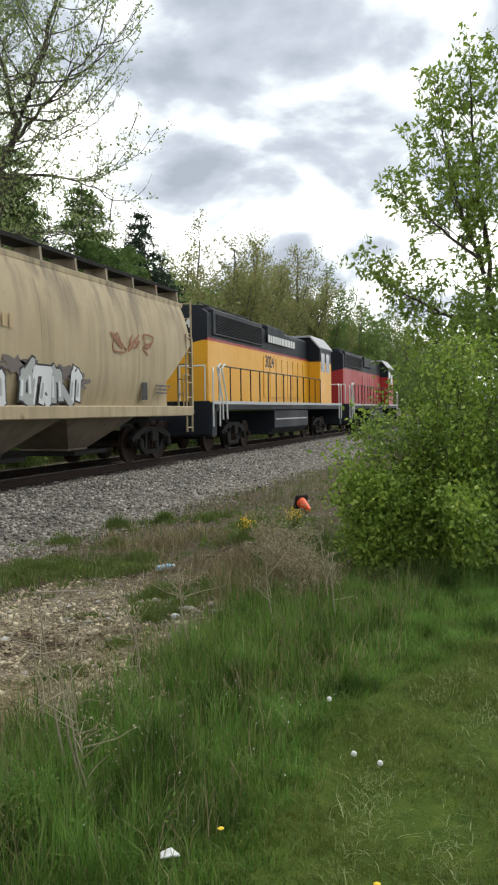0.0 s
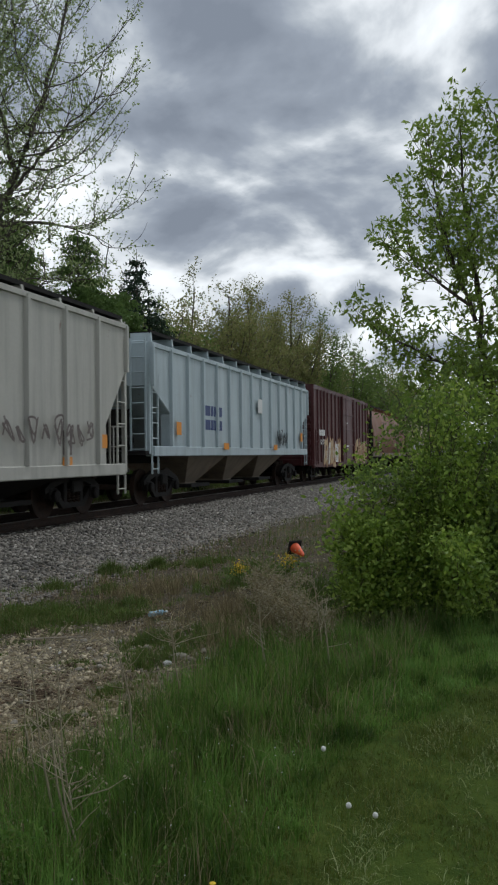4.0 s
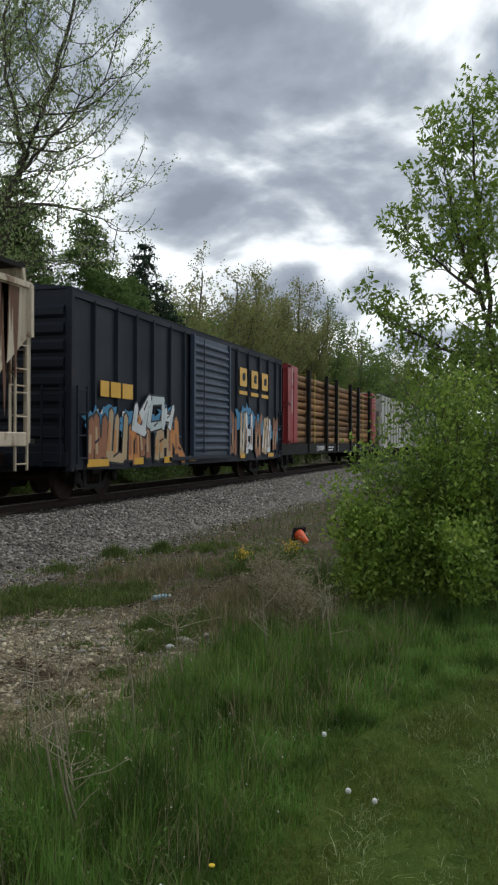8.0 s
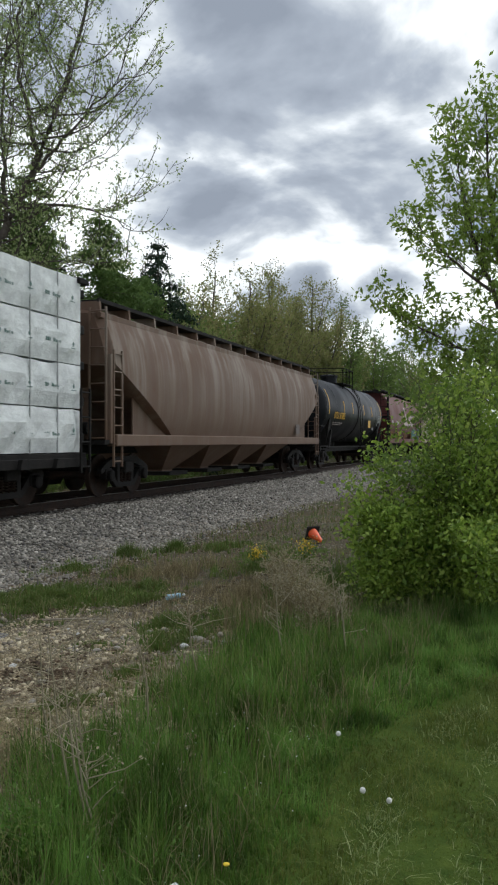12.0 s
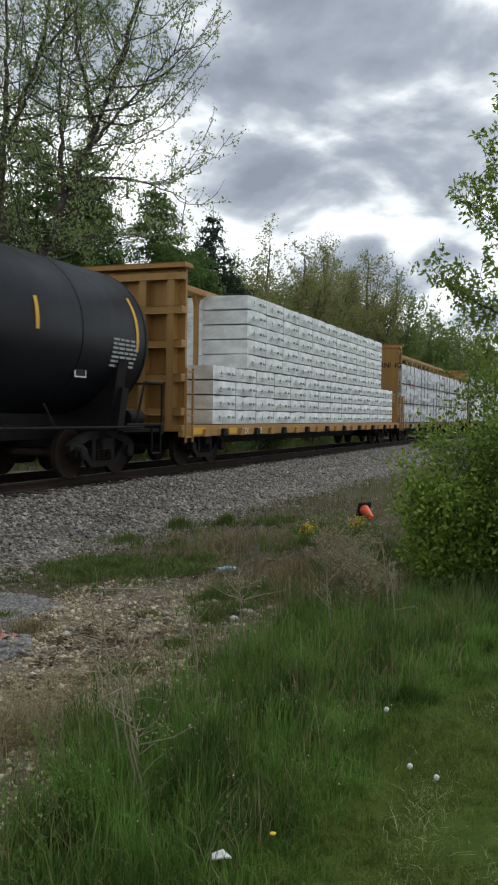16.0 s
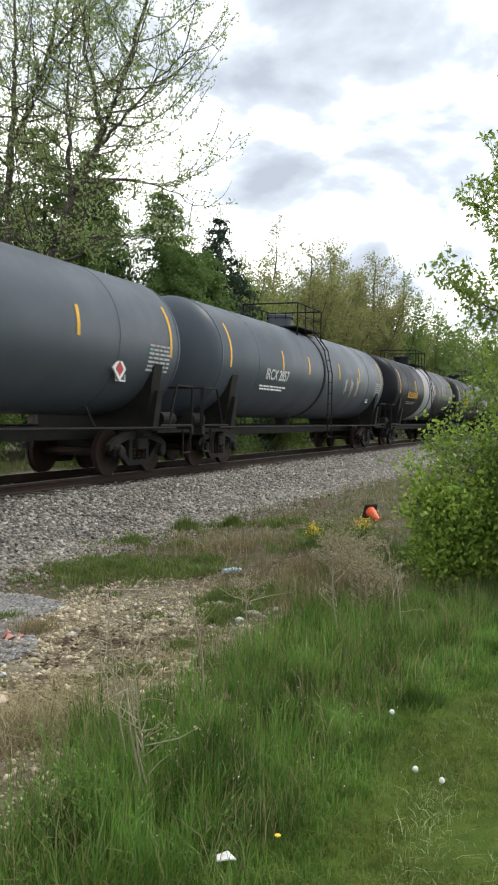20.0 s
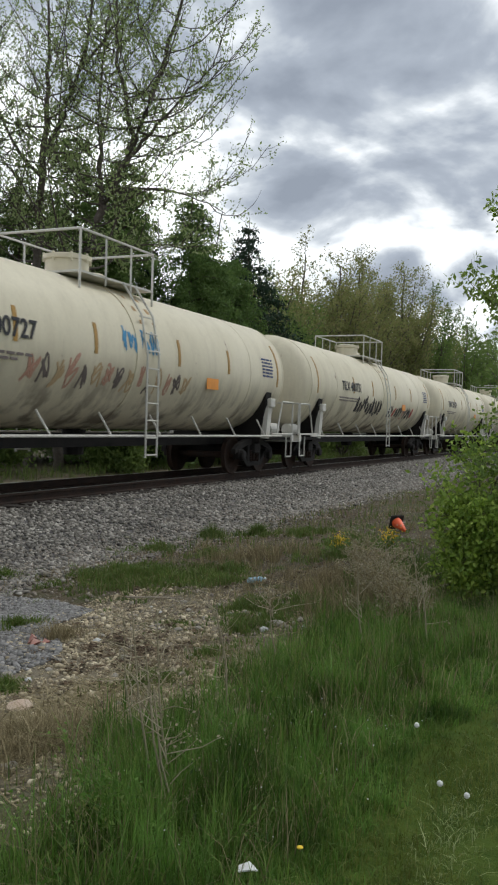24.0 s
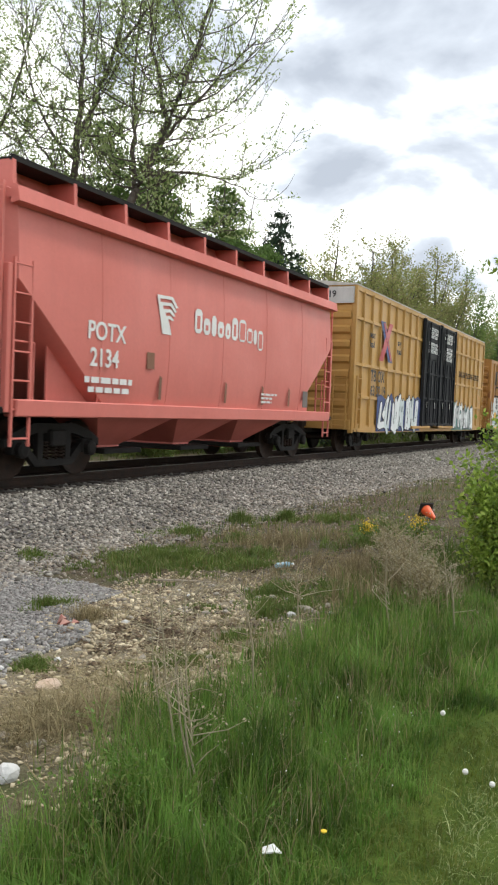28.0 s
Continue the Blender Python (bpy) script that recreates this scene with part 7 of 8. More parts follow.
def build_train():
    locomotive(46.2, 66.6, "red leading locomotive partly hidden by trees", P_LOCORED, P_LOCOBLACK, P_LOCORED)
    locomotive(24.1, 44.5, "yellow and black diesel locomotive with a red stripe", P_LOCOYELLOW, P_LOCOBLACK, P_LOCORED, "3024")

    car, h = hopper(2.2, 22.7, "weathered tan covered hopper with graffiti along its sill", P_TAN, P_DIRTYBAY, 1.56, 4.22, 1.3, (3.05, 1.35), 4, seams=4, rail="white", walk_z=0.34, roof_mat=P_TANROOF, ladder_mat=P_TAN)
    x = 1.57
    cylinder_text(car, [("TILX", 0.30, S_BLACK, x, -8.0, 2.55), ("642297", 0.30, S_BLACK, x, -7.7, 2.05)])
    part("emblem", Shape().spun([(0, 0.42), (0.008, 0.42)], (x, -4.4, 2.95), "x", 18), S_ORANGE, car, "orange ring emblem")
    part("emblem", Shape().spun([(0, 0.24), (0.012, 0.24)], (x, -4.4, 2.95), "x", 18), P_TAN, car)
    bars(car, S_PINKISH, x, -3.6, 2.95, [2.9], 5, 0.34)
    bars(car, S_TAN, x, -0.6, 2.9, [1.8], 6, 0.24)
    graffiti(car, x, -6.4, -0.3, 1.42, 2.4, 21, [S_GREY, S_WHITE], S_BLACK, 7, S_GHOST)
    graffiti(car, x, 0.4, 3.9, 1.42, 2.2, 22, [S_WHITE, S_GREY], S_BLACK, 5, S_GHOST)
    graffiti(car, x, 5.0, 7.6, 2.6, 3.2, 23, [S_BROWN], None, 2, None, True)
    placards(car, x, [(6.9, 1.75, 0.3, 0.42, S_BLACK)])
    bars(car, S_GHOST, x, 7.6, 1.9, [0.9, 0.8, 0.7], 8)

    car, h = hopper(-18.9, -0.1, "faded red-brown round-sided covered hopper streaked with dirt", P_BROWNRED, M_BLACKSTEEL, 1.6, 4.2, 1.25, (2.6, 0.9), 4, rail=True, walk_z=0.36, sill_mat=P_DIRTYBAY, ladder_mat=M_BLACKSTEEL, barrel=True)
    reflectors(car, 1.63, (-7.5, -4.5, -1.5, 1.5, 4.5, 7.5), 1.2, 1.32, 0.3)
    bars(car, M_WHITE, 1.61, -6.5, 2.1, [1.2, 1.0], 11, 0.12, 0.2)

    posts = (-7.0, -6.25, -5.5, -4.7, -3.65, -2.7, -1.75, 2.85, 3.8, 4.8, 5.9, 7.0)
    car, h = boxcar(-36.1, -20.2, "dark red boxcar with tan graffiti along its lower side", P_MAROON, P_MAROON, P_MAROON, P_MAROON, 4.45, 0.66, posts, 0.33, 3.3, "panel", post_w=0.16)
    cylinder_text(car, [("62 138", 0.34, M_WHITE, 1.58, -6.2, 1.85)])
    lettering("62138", 0.26, M_WHITE, car, -0.3, -h - 0.10, 4.1, end=True)
    bars(car, M_WHITE, 1.58, -6.95, 2.3, [1.3], 12, 0.28)
    graffiti(car, 1.58, -5.9, -1.7, 0.72, 2.15, 24, [S_TAN, S_WHITE, S_TAN], S_BROWN, 6, None)
    graffiti(car, 1.66, 2.1, 6.4, 0.8, 2.15, 25, [S_BROWN, S_TAN], S_TAN, 7, None)
    bars(car, M_WHITE, 1.68, -0.5, 2.95, [0.5], 13, 0.05)
    bars(car, M_WHITE, 1.68, -0.6, 1.7, [0.9, 0.7], 14, 0.09, 0.16)

    car, h = hopper(-54.9, -37.3, "pale blue-grey ribbed covered hopper over dark discharge bays", P_BLUEGREY, P_DIRTYBAY, 1.5, 4.12, 1.42, (3.05, 1.3), 3, ribs=15, rail=True, curved=False, ladder_mat=P_BLUEGREY, walk_z=0.3, dark=M_BLACKSTEEL)
    bars(car, S_NAVY, 1.505, -4.8, 2.6, [1.6, 1.6], 15, 0.3, 0.42)
    placards(car, 1.585, [(0.9, 3.0, 0.55, 0.5, M_WHITE), (-7.1, 2.0, 0.35, 0.35, M_ORANGE), (7.3, 2.0, 0.35, 0.35, M_ORANGE), (-3.0, 1.55, 0.5, 0.2, M_ORANGE), (3.0, 1.55, 0.5, 0.2, M_ORANGE)])
    graffiti(car, 1.59, 3.2, 4.8, 1.6, 2.3, 26, [S_BLACK], None, 5, None, True)

    for rear, front, lab, seed in ((-74.0, -56.4, "light grey ribbed covered hopper with thin black graffiti", 27), (-93.2, -75.3, "light grey ribbed covered hopper behind the log car", 28)):
        car, h = hopper(rear, front, lab, P_GREY, M_BLACKSTEEL, 1.52, 4.34, 1.0, (3.3, 1.1), 3, ribs=13, rail=False, curved=False, ladder_mat=P_GREY, walk_z=0.16)
        if seed == 27:
            graffiti(car, 1.61, -2.0, 1.9, 1.1, 2.0, seed, [S_BLACK], None, 9, None, True)
            graffiti(car, 1.61, 2.4, 7.0, 1.5, 2.1, seed + 9, [S_GHOST], None, 7, None, True)
            placards(car, 1.53, [(-4.8, 2.4, 0.7, 0.6, S_GREY), (-4.0, 2.4, 0.7, 0.6, S_GREY), (-3.2, 2.4, 0.7, 0.6, S_GREY)])
        placards(car, 1.53, [(5.9, 1.55, 0.36, 0.5, S_GHOST), (7.5, 1.6, 0.45, 0.3, M_ORANGE), (2.0, 1.15, 0.4, 0.22, M_ORANGE), (5.9, 1.15, 0.4, 0.22, M_ORANGE), (-6.0, 1.15, 0.4, 0.22, M_ORANGE)])
        bars(car, S_GHOST, 1.53, 2.3, 1.6, [0.7, 0.6, 0.7], 16)

    log_car(-118.5, -94.6)

    posts = (-7.2, -6.1, -5.07, -4.07, -2.95, -1.95, 2.68, 3.9, 5.2, 6.35, 7.4)
    car, h = boxcar(-135.4, -119.0, "near-black boxcar with a ribbed blue door and colourful graffiti", P_NAVY, P_NAVY, P_NAVY, P_DOORBLUE, 4.32, 0.62, posts, 0.05, 3.1, "ribbed")
    # yellow emblem of three blocks, marks on the side
    for k, y in enumerate((3.25, 4.55, 5.8)):
        plate(car, "emblem", M_YELLOW, 1.578, y - 0.38, y + 0.38, 3.05, 3.65, "yellow block of an emblem")
        plate(car, "emblem", M_YELLOW, 1.578, y - 0.42, y + 0.42, 2.78, 2.9, "yellow bar under an emblem")
        part("emblem_gap", Shape().prism(blob_outline(random.Random(k), y - 0.12, y + 0.2, 3.22, 3.5, 0.2, 8), "x", 1.58, 1.59), P_NAVY, car)
    bars(car, M_YELLOW, 1.578, -7.0, 2.38, [1.7], 17, 0.34)
    cylinder_text(car, [("141", 0.36, M_WHITE, 1.578, -6.95, 1.78), ("805", 0.36, M_WHITE, 1.578, -5.65, 1.78)])
    lettering("141805", 0.26, M_YELLOW, car, -0.2, -h - 0.10, 3.95, end=True)
    graffiti(car, 1.58, -7.6, -2.3, 0.72, 2.05, 29, [S_BROWN, S_TAN, S_ORANGE], S_BLACK, 6, S_BLUE)
    graffiti(car, 1.585, -5.4, -2.6, 1.5, 2.3, 31, [S_WHITE, S_PALE], S_BLACK, 3, None)
    graffiti(car, 1.58, 1.75, 7.7, 0.75, 2.3, 30, [S_BROWN, S_TAN, S_WHITE], S_BLACK, 7, S_BLUE)
    placards(car, 1.585, [(-7.1, 0.78, 1.0, 0.16, M_YELLOW), (-5.0, 0.78, 0.5, 0.16, M_YELLOW), (-3.2, 0.78, 0.5, 0.16, M_YELLOW), (-1.4, 0.78, 0.5, 0.14, M_YELLOW), (3.2, 0.78, 0.5, 0.14, M_YELLOW), (6.6, 0.78, 0.7, 0.14, M_YELLOW)])

    car, h = hopper(-154.2, -136.9, "cream ribbed covered hopper streaked with rust", P_CREAM, P_DIRTYBAY, 1.5, 4.15, 1.3, (3.2, 1.2), 3, ribs=15, rail=True, curved=False, ladder_mat=P_CREAM, walk_z=0.3, dark=M_BLACKSTEEL)
    placards(car, 1.505, [(-7.0, 1.95, 0.4, 0.2, M_ORANGE), (-4.6, 1.95, 0.45, 0.2, M_ORANGE), (-1.6, 1.95, 0.45, 0.2, M_ORANGE), (1.6, 1.95, 0.45, 0.2, M_ORANGE), (4.6, 1.9, 0.45, 0.2, M_ORANGE), (5.6, 1.75, 0.4, 0.55, S_GHOST)])
    streaks = random.Random(132)
    for k in range(60):
        y, w, low = streaks.uniform(-4.6, 8.2), streaks.uniform(0.05, 0.3), streaks.uniform(1.6, 3.6)
        part("rust_streak", Shape().prism([(y, 4.02), (y + w, 4.02), (y + w * 0.8, (low + 4.0) / 2), (y + w * 0.5, low), (y + w * 0.15, (low + 4.0) / 2)], "x", 1.498, 1.5035), P_RUNRUST, car)
    part("sprayed_wash", Shape().prism([(-6.1, 1.5), (-4.5, 1.45), (-4.4, 2.9), (-4.7, 3.15), (-5.4, 3.0), (-6.0, 3.1)], "x", 1.498, 1.504), S_PALE, car, "pale blue sprayed patch")
    graffiti(car, 1.505, -6.2, -3.6, 1.6, 2.4, 32, [S_PALE, S_TEAL], None, 3, S_PALE)

    car, h = hopper(-173.0, -156.1, "brick-red round-sided covered hopper with faded graffiti", P_CANADA, M_BLACKSTEEL, 1.62, 4.25, 1.28, (2.5, 0.8), 4, rail=False, walk_z=0.26, ladder_mat=M_BLACKSTEEL, roof_mat=M_BLACKSTEEL, dark=P_CANADAEND, barrel=True)
    word = lettering("Canada", 1.75, S_PINKWHITE, car, 1.635, 0.35, 2.88, name="lettering")
    word.matrix_basis = word.matrix_basis @ pose(0, 0, 0, -6)
    part("emblem", Shape().box(1.53, 1.545, 2.0, 2.16, 3.35, 3.75), S_ORANGE, car)
    part("emblem", Shape().box(1.53, 1.545, 2.4, 2.56, 3.35, 3.75), S_ORANGE, car)
    cylinder_text(car, [("CN", 0.34, M_WHITE, 1.625, -6.9, 2.45), ("111744", 0.34, M_WHITE, 1.625, -4.9, 2.45)])
    graffiti(car, 1.625, -5.4, -2.6, 1.45, 2.1, 33, [S_GHOST, S_BROWN], None, 5, None, True)
    graffiti(car, 1.625, 2.2, 6.4, 1.35, 2.15, 34, [S_TEAL], S_GHOST, 5, S_TEAL)
    for y in (-7.4, -4.6, -1.3, 1.6, 4.4, 7.0):
        plate(car, "reflector", M_YELLOW, 1.63, y - 0.06, y + 0.06, 1.4, 1.9)

    def black_tank(rear, front, number, lab, seed, shell=P_TANKBLACK, band=None, mat=M_YELLOW, pos=-4.6):
        R, T = 1.52, 4.25
        car, h, zc = tank_car(rear, front, lab, shell, R, T, M_BLACKSTEEL, band=band)
        on_tank(car, number, 0.42, mat, pos, -0.3, R, zc)
        tank_bars(car, S_GHOST if mat is M_YELLOW else mat, pos - 1.2, -0.62, R, zc, [2.2, 1.8], seed)
        xx = R + 0.012
        frame_y = h - 1.7
        for k in range(7):
            tank_bars(car, S_GREY, h - 2.3, -0.05 - 0.085 * k, R, zc, [0.95], seed + k)
        plate(car, "placard", M_WHITE, math.sqrt(R * R - 0.72 ** 2) + 0.004, frame_y - 1.7, frame_y - 1.3, zc - 0.84, zc - 0.6)
        plate(car, "placard", shell, math.sqrt(R * R - 0.72 ** 2) + 0.008, frame_y - 1.66, frame_y - 1.34, zc - 0.81, zc - 0.63)
        return car, h, zc, R

    car, h, zc, R = black_tank(-191.1, -174.3, "UTLX 675895", "black tank car with yellow stencils and reflectors", 41)
    plate(car, "placard", M_YELLOW, R + 0.005, 2.75, 3.45, zc - 0.75, zc - 0.35, "yellow warning placard")

    car, h = hopper(-211.1, -192.0, "brown round-sided covered hopper with pale vertical stains", P_BROWNHOP, P_BROWNHOP, 1.6, 4.0, 1.28, (2.9, 1.5), 4, rail=False, walk_z=0.3, ladder_mat=P_BROWNHOP, sill_mat=P_BROWNHOP)
    placards(car, 1.6, [(6.0, 1.7, 0.5, 0.35, S_GHOST)])

    # lumber cars
    car, h = centrebeam(-237.4, -212.0, "dark bulkhead flatcar stacked with white wrapped lumber packs", M_BLACKSTEEL, 4.4, 4.42, False)
    for side in (1,):
        for t in range(4):
            z0, z1 = 1.0 + 0.875 * t, 1.0 + 0.875 * (t + 1) - 0.01
            for k in range(6):
                y0 = -10.9 + 3.9 * k
                pack(car, y0, y0 + 3.88, z0, z1, M_WRAP_CLEAN, 100 + 10 * t + k, 5)
                for j in (1, 2, 3):
                    part("band", Shape().box(1.47, 1.49, y0 + j * 0.97 - 0.012, y0 + j * 0.97 + 0.012, z0, z1), S_GREY, car)
    lettering("73477", 0.25, M_WHITE, car, 0.9, -h - 0.03, 3.65, end=True)
    part("far_load", Shape().box(-1.44, -0.05, -10.9, 12.4, 1.0, 4.48, 0.03), M_WRAP_CLEAN, car)

    car, h = centrebeam(-263.0, -238.0, "yellow centrebeam flatcar loaded with white plastic-wrapped lumber", P_BEAM, 4.62, 4.72)
    for t in range(3):
        z0 = 1.0 + 0.96 * t
        for k in range(6):
            y0 = -12.3 + 4.1 * k
            pack(car, y0, y0 + 4.08, z0, z0 + 0.95, M_WRAP, 200 + 10 * t + k, 6, bulge=0.06)
            for j in (1, 2, 3):
                part("band", Shape().box(1.47, 1.51, y0 + j * 1.0 - 0.01, y0 + j * 1.0 + 0.01, z0, z0 + 0.93), S_GREY, car)
        part("dunnage", Shape().box(0.1, 1.5, -12.2, 12.2, z0 - 0.035, z0 + 0.01), S_BLACK, car)
    part("far_load", Shape().box(-1.44, -0.1, -12.2, 12.2, 1.0, 3.85, 0.03), M_WRAP, car)
    cylinder_text(car, [("857 09", 0.26, M_WHITE, 1.48, -9.4, 0.82)])
    placards(car, 1.48, [(6.8, 0.6, 0.5, 0.5, M_WHITE)])
    plate(car, "torn_wrap", P_LOCORED, 1.5, -10.6, -9.6, 2.9, 2.98, "red torn wrapping")
    plate(car, "torn_wrap", P_LOCORED, 1.5, -4.0, -2.4, 2.9, 2.96, "red torn wrapping")

    car, h = centrebeam(-287.6, -263.2, "yellow centrebeam flatcar with stepped stacks of white lumber bundles", P_BEAM, 4.5, 4.6)
    for t in range(4):
        z0 = 1.0 + 0.372 * t
        for k in range(14):
            y0 = -10.4 + 1.5 * k
            pack(car, y0, y0 + 1.487, z0, z0 + 0.362, M_WRAP_CLEAN, 300 + 20 * t + k, 2, x1=1.44, name="lumber_pack", bulge=0.012)
        part("far_bundle", Shape().box(-1.44, -0.1, -9.9, 10.6, z0, z0 + 0.365, 0.01), M_WRAP_CLEAN, car)
    for t in range(5):
        z0 = 2.5 + 0.405 * t
        for k in range(11):
            y0 = -8.1 + 1.49 * k
            pack(car, y0, y0 + 1.477, z0, z0 + 0.395, M_WRAP_CLEAN, 400 + 20 * t + k, 2, x1=1.42, name="lumber_pack", bulge=0.012)
        part("far_bundle", Shape().box(-1.44, -0.1, -7.7, 8.3, z0, z0 + 0.4, 0.01), M_WRAP_CLEAN, car)
    lettering("WARNING", 0.34, S_FADE, car, 0.75, h - 0.335, 3.75, end=True)
    for k in range(3):
        part("stencil_bar", Shape().box(0.2, 1.25, h - 0.327, h - 0.322, 2.3 - 0.16 * k, 2.36 - 0.16 * k), M_WHITE, car)
    cylinder_text(car, [("TZX", 0.22, M_WHITE, 1.48, -8.3, 0.82), ("525", 0.22, M_WHITE, 1.48, -7.2, 0.82)])
    placards(car, 1.48, [(-11.3, 0.85, 0.7, 0.16, M_YELLOW), (-9.2, 0.84, 0.5, 0.16, M_YELLOW), (-4.0, 0.84, 0.5, 0.16, M_YELLOW)])

    # tank cars
    black_tank(-307.0, -288.5, "MTLX 673809", "black tank car with orange-yellow stencils", 42)
    car, h, zc, R = black_tank(-325.9, -307.5, "UTLX 673512", "black tank car with faint white graffiti", 43)
    tank_graffiti(car, R, zc, 1.2, 3.2, zc - 0.6, zc + 0.05, 44, [S_GREY], None, 7, None, True)
    black_tank(-344.8, -326.6, "UTLX 673453", "black tank car with a pale grey painted band", 45, band=(-1.6, 1.5, P_BAND))
    car, h, zc, R = black_tank(-365.2, -346.0, "IRCX 2857", "dark grey tank car with white stencils and graffiti", 46, P_TANKGREY, None, M_WHITE)
    tank_graffiti(car, R, zc, 2.6, 5.0, zc - 0.7, zc + 0.15, 47, [S_GREY, S_GHOST], None, 4, None, 0.035)
    car, h, zc, R = black_tank(-384.9, -365.7, "CTCX 732274", "dark grey tank car with a hazard diamond", 48, P_TANKGREY, None, M_WHITE)
    part("hazard_diamond", Shape().prism([(6.2, zc - 0.85), (6.45, zc - 0.6), (6.2, zc - 0.35), (5.95, zc - 0.6)], "x", 1.42, 1.45), M_WHITE, car, "white and red hazard diamond")
    part("hazard_diamond", Shape().prism([(6.2, zc - 0.75), (6.35, zc - 0.6), (6.2, zc - 0.45), (6.05, zc - 0.6)], "x", 1.45, 1.455), P_LOCORED, car)
    plate(car, "placard", S_TEAL, 1.505, 7.25, 7.6, zc - 0.25, zc + 0.1)

    def white_tank(rear, front, number, lab, seed):
        R, T = 1.46, 3.98
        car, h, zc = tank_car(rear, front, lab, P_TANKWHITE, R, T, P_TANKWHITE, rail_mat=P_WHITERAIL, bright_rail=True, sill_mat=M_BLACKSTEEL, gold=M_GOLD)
        for dy in (-0.1, 0.25, 0.75):
            rows = [(R * math.cos(a) + 0.006, zc + R * math.sin(a)) for a in (1.45, 1.2, 0.95, 0.7, 0.45)]
            part("rust_streak", Shape().prism(rows + [(xx - 0.012, zz) for xx, zz in rows[::-1]], "y", dy, dy + 0.09 + 0.04 * dy), S_RUST, car, "rust streak below the dome")
        on_tank(car, number, 0.42, S_BLACK, -4.3, 0.1, R, zc)
        tank_bars(car, S_GHOST, -5.6, -0.28, R, zc, [2.4, 2.0], seed)
        for k in range(6):
            tank_bars(car, S_NAVY, h - 2.4, 0.42 - 0.085 * k, R, zc, [0.7], seed + k)
        plate(car, "placard", M_ORANGE, R - 0.03, 3.0, 3.6, zc - 0.5, zc - 0.15, "orange warning placard")
        return car, h, zc

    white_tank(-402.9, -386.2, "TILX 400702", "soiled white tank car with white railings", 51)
    R = 1.46
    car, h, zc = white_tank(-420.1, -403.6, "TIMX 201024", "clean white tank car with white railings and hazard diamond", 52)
    lettering("201024", 0.26, S_BLACK, car, 0.2, -h + 0.36, zc + 0.3, end=True)
    part("hazard_diamond", Shape().prism([(-7.2, zc - 0.9), (-6.95, zc - 0.65), (-7.2, zc - 0.4), (-7.45, zc - 0.65)], "x", 1.42, 1.44), S_GHOST, car)
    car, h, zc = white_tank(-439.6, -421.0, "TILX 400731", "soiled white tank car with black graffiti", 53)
    tank_graffiti(car, R, zc, -3.6, 0.2, zc - 0.8, zc - 0.1, 54, [S_BLACK], None, 8, None, 0.035)
    tank_graffiti(car, R, zc, 1.0, 5.2, zc - 0.85, zc - 0.3, 55, [S_BLACK, S_BLACK, P_LOCORED, S_BLACK], None, 8, None, 0.03)
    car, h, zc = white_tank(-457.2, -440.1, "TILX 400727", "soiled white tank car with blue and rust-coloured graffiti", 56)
    tank_graffiti(car, R, zc, -0.6, 0.8, zc + 0.0, zc + 0.55, 57, [S_BLUE], None, 5, None, True)
    tank_graffiti(car, R, zc, -3.4, 2.2, zc - 0.75, zc - 0.15, 58, [S_PINKISH, S_GHOST, S_TAN], None, 11, None, True)
    car, h, zc, R = black_tank(-477.4, -458.1, "TILX 290037", "blue-black tank car with faint white graffiti", 59, P_TANKBLUE, None, M_WHITE)
    tank_graffiti(car, R, zc, 0.9, 2.4, zc - 0.6, zc + 0.1, 60, [S_GREY], None, 4, None, True)
    tank_graffiti(car, R, zc, 5.0, 6.6, zc - 0.85, zc - 0.4, 61, [S_GREY], None, 5, None, True)
    plate(car, "placard", M_YELLOW, 1.38, -3.2, -2.0, zc - 0.85, zc - 0.5)

    # boxcars near the tail
    posts = (-7.2, -6.34, -5.41, -4.5, -3.57, -2.66, 2.5, 3.45, 4.4, 5.4, 6.25, 7.2)
    car, h = boxcar(-495.1, -478.7, "rusty ochre boxcar with a black ribbed door and graffiti", P_OCHRE, P_OCHRE, P_OCHRE, P_BLACKDOOR, 4.4, 0.64, posts, 0.05, 3.2, "ribbed", post_mat=P_OCHRE)
    for y0, y1, z0, z1 in ((-7.0, -6.4, 3.1, 3.85), (-6.0, -5.0, 3.15, 3.65), (-4.85, -4.55, 3.15, 3.65), (-4.4, -4.1, 3.1, 3.85), (-4.4, -4.1, 2.4, 2.95), (-3.95, -3.2, 2.4, 2.8), (-3.05, -2.2, 2.4, 2.8)):
        part("emblem", Shape().prism([(y0, z0), (y1 - 0.15, z0), (y1, z1), (y0 + 0.15, z1)], "x", 1.578, 1.584), S_FADE, car)
    for pts in (((-7.0, 2.45), (-5.1, 2.45), (-5.1, 2.55), (-7.0, 2.55)), ((-7.0, 2.45), (-6.88, 2.45), (-6.7, 3.0), (-6.82, 3.0)), ((-6.82, 2.95), (-5.0, 2.95), (-5.0, 3.05), (-6.82, 3.05)), ((-5.7, 2.7), (-4.9, 2.7), (-4.9, 2.8), (-5.7, 2.8))):
        part("emblem", Shape().prism(list(pts), "x", 1.578, 1.584), S_FADE, car)
    lettering("The nationwide boxcar pool", 0.42, S_FADE, car, 1.582, 5.0, 3.5)
    edge = random.Random(63)
    wash = [(-7.95, 0.68), (-2.15, 0.68), (-2.05, 1.5), (-2.2, 2.0)] + [(-2.4 - 0.28 * k, 2.05 + edge.uniform(-0.14, 0.16)) for k in range(20)] + [(-7.95, 2.2)]
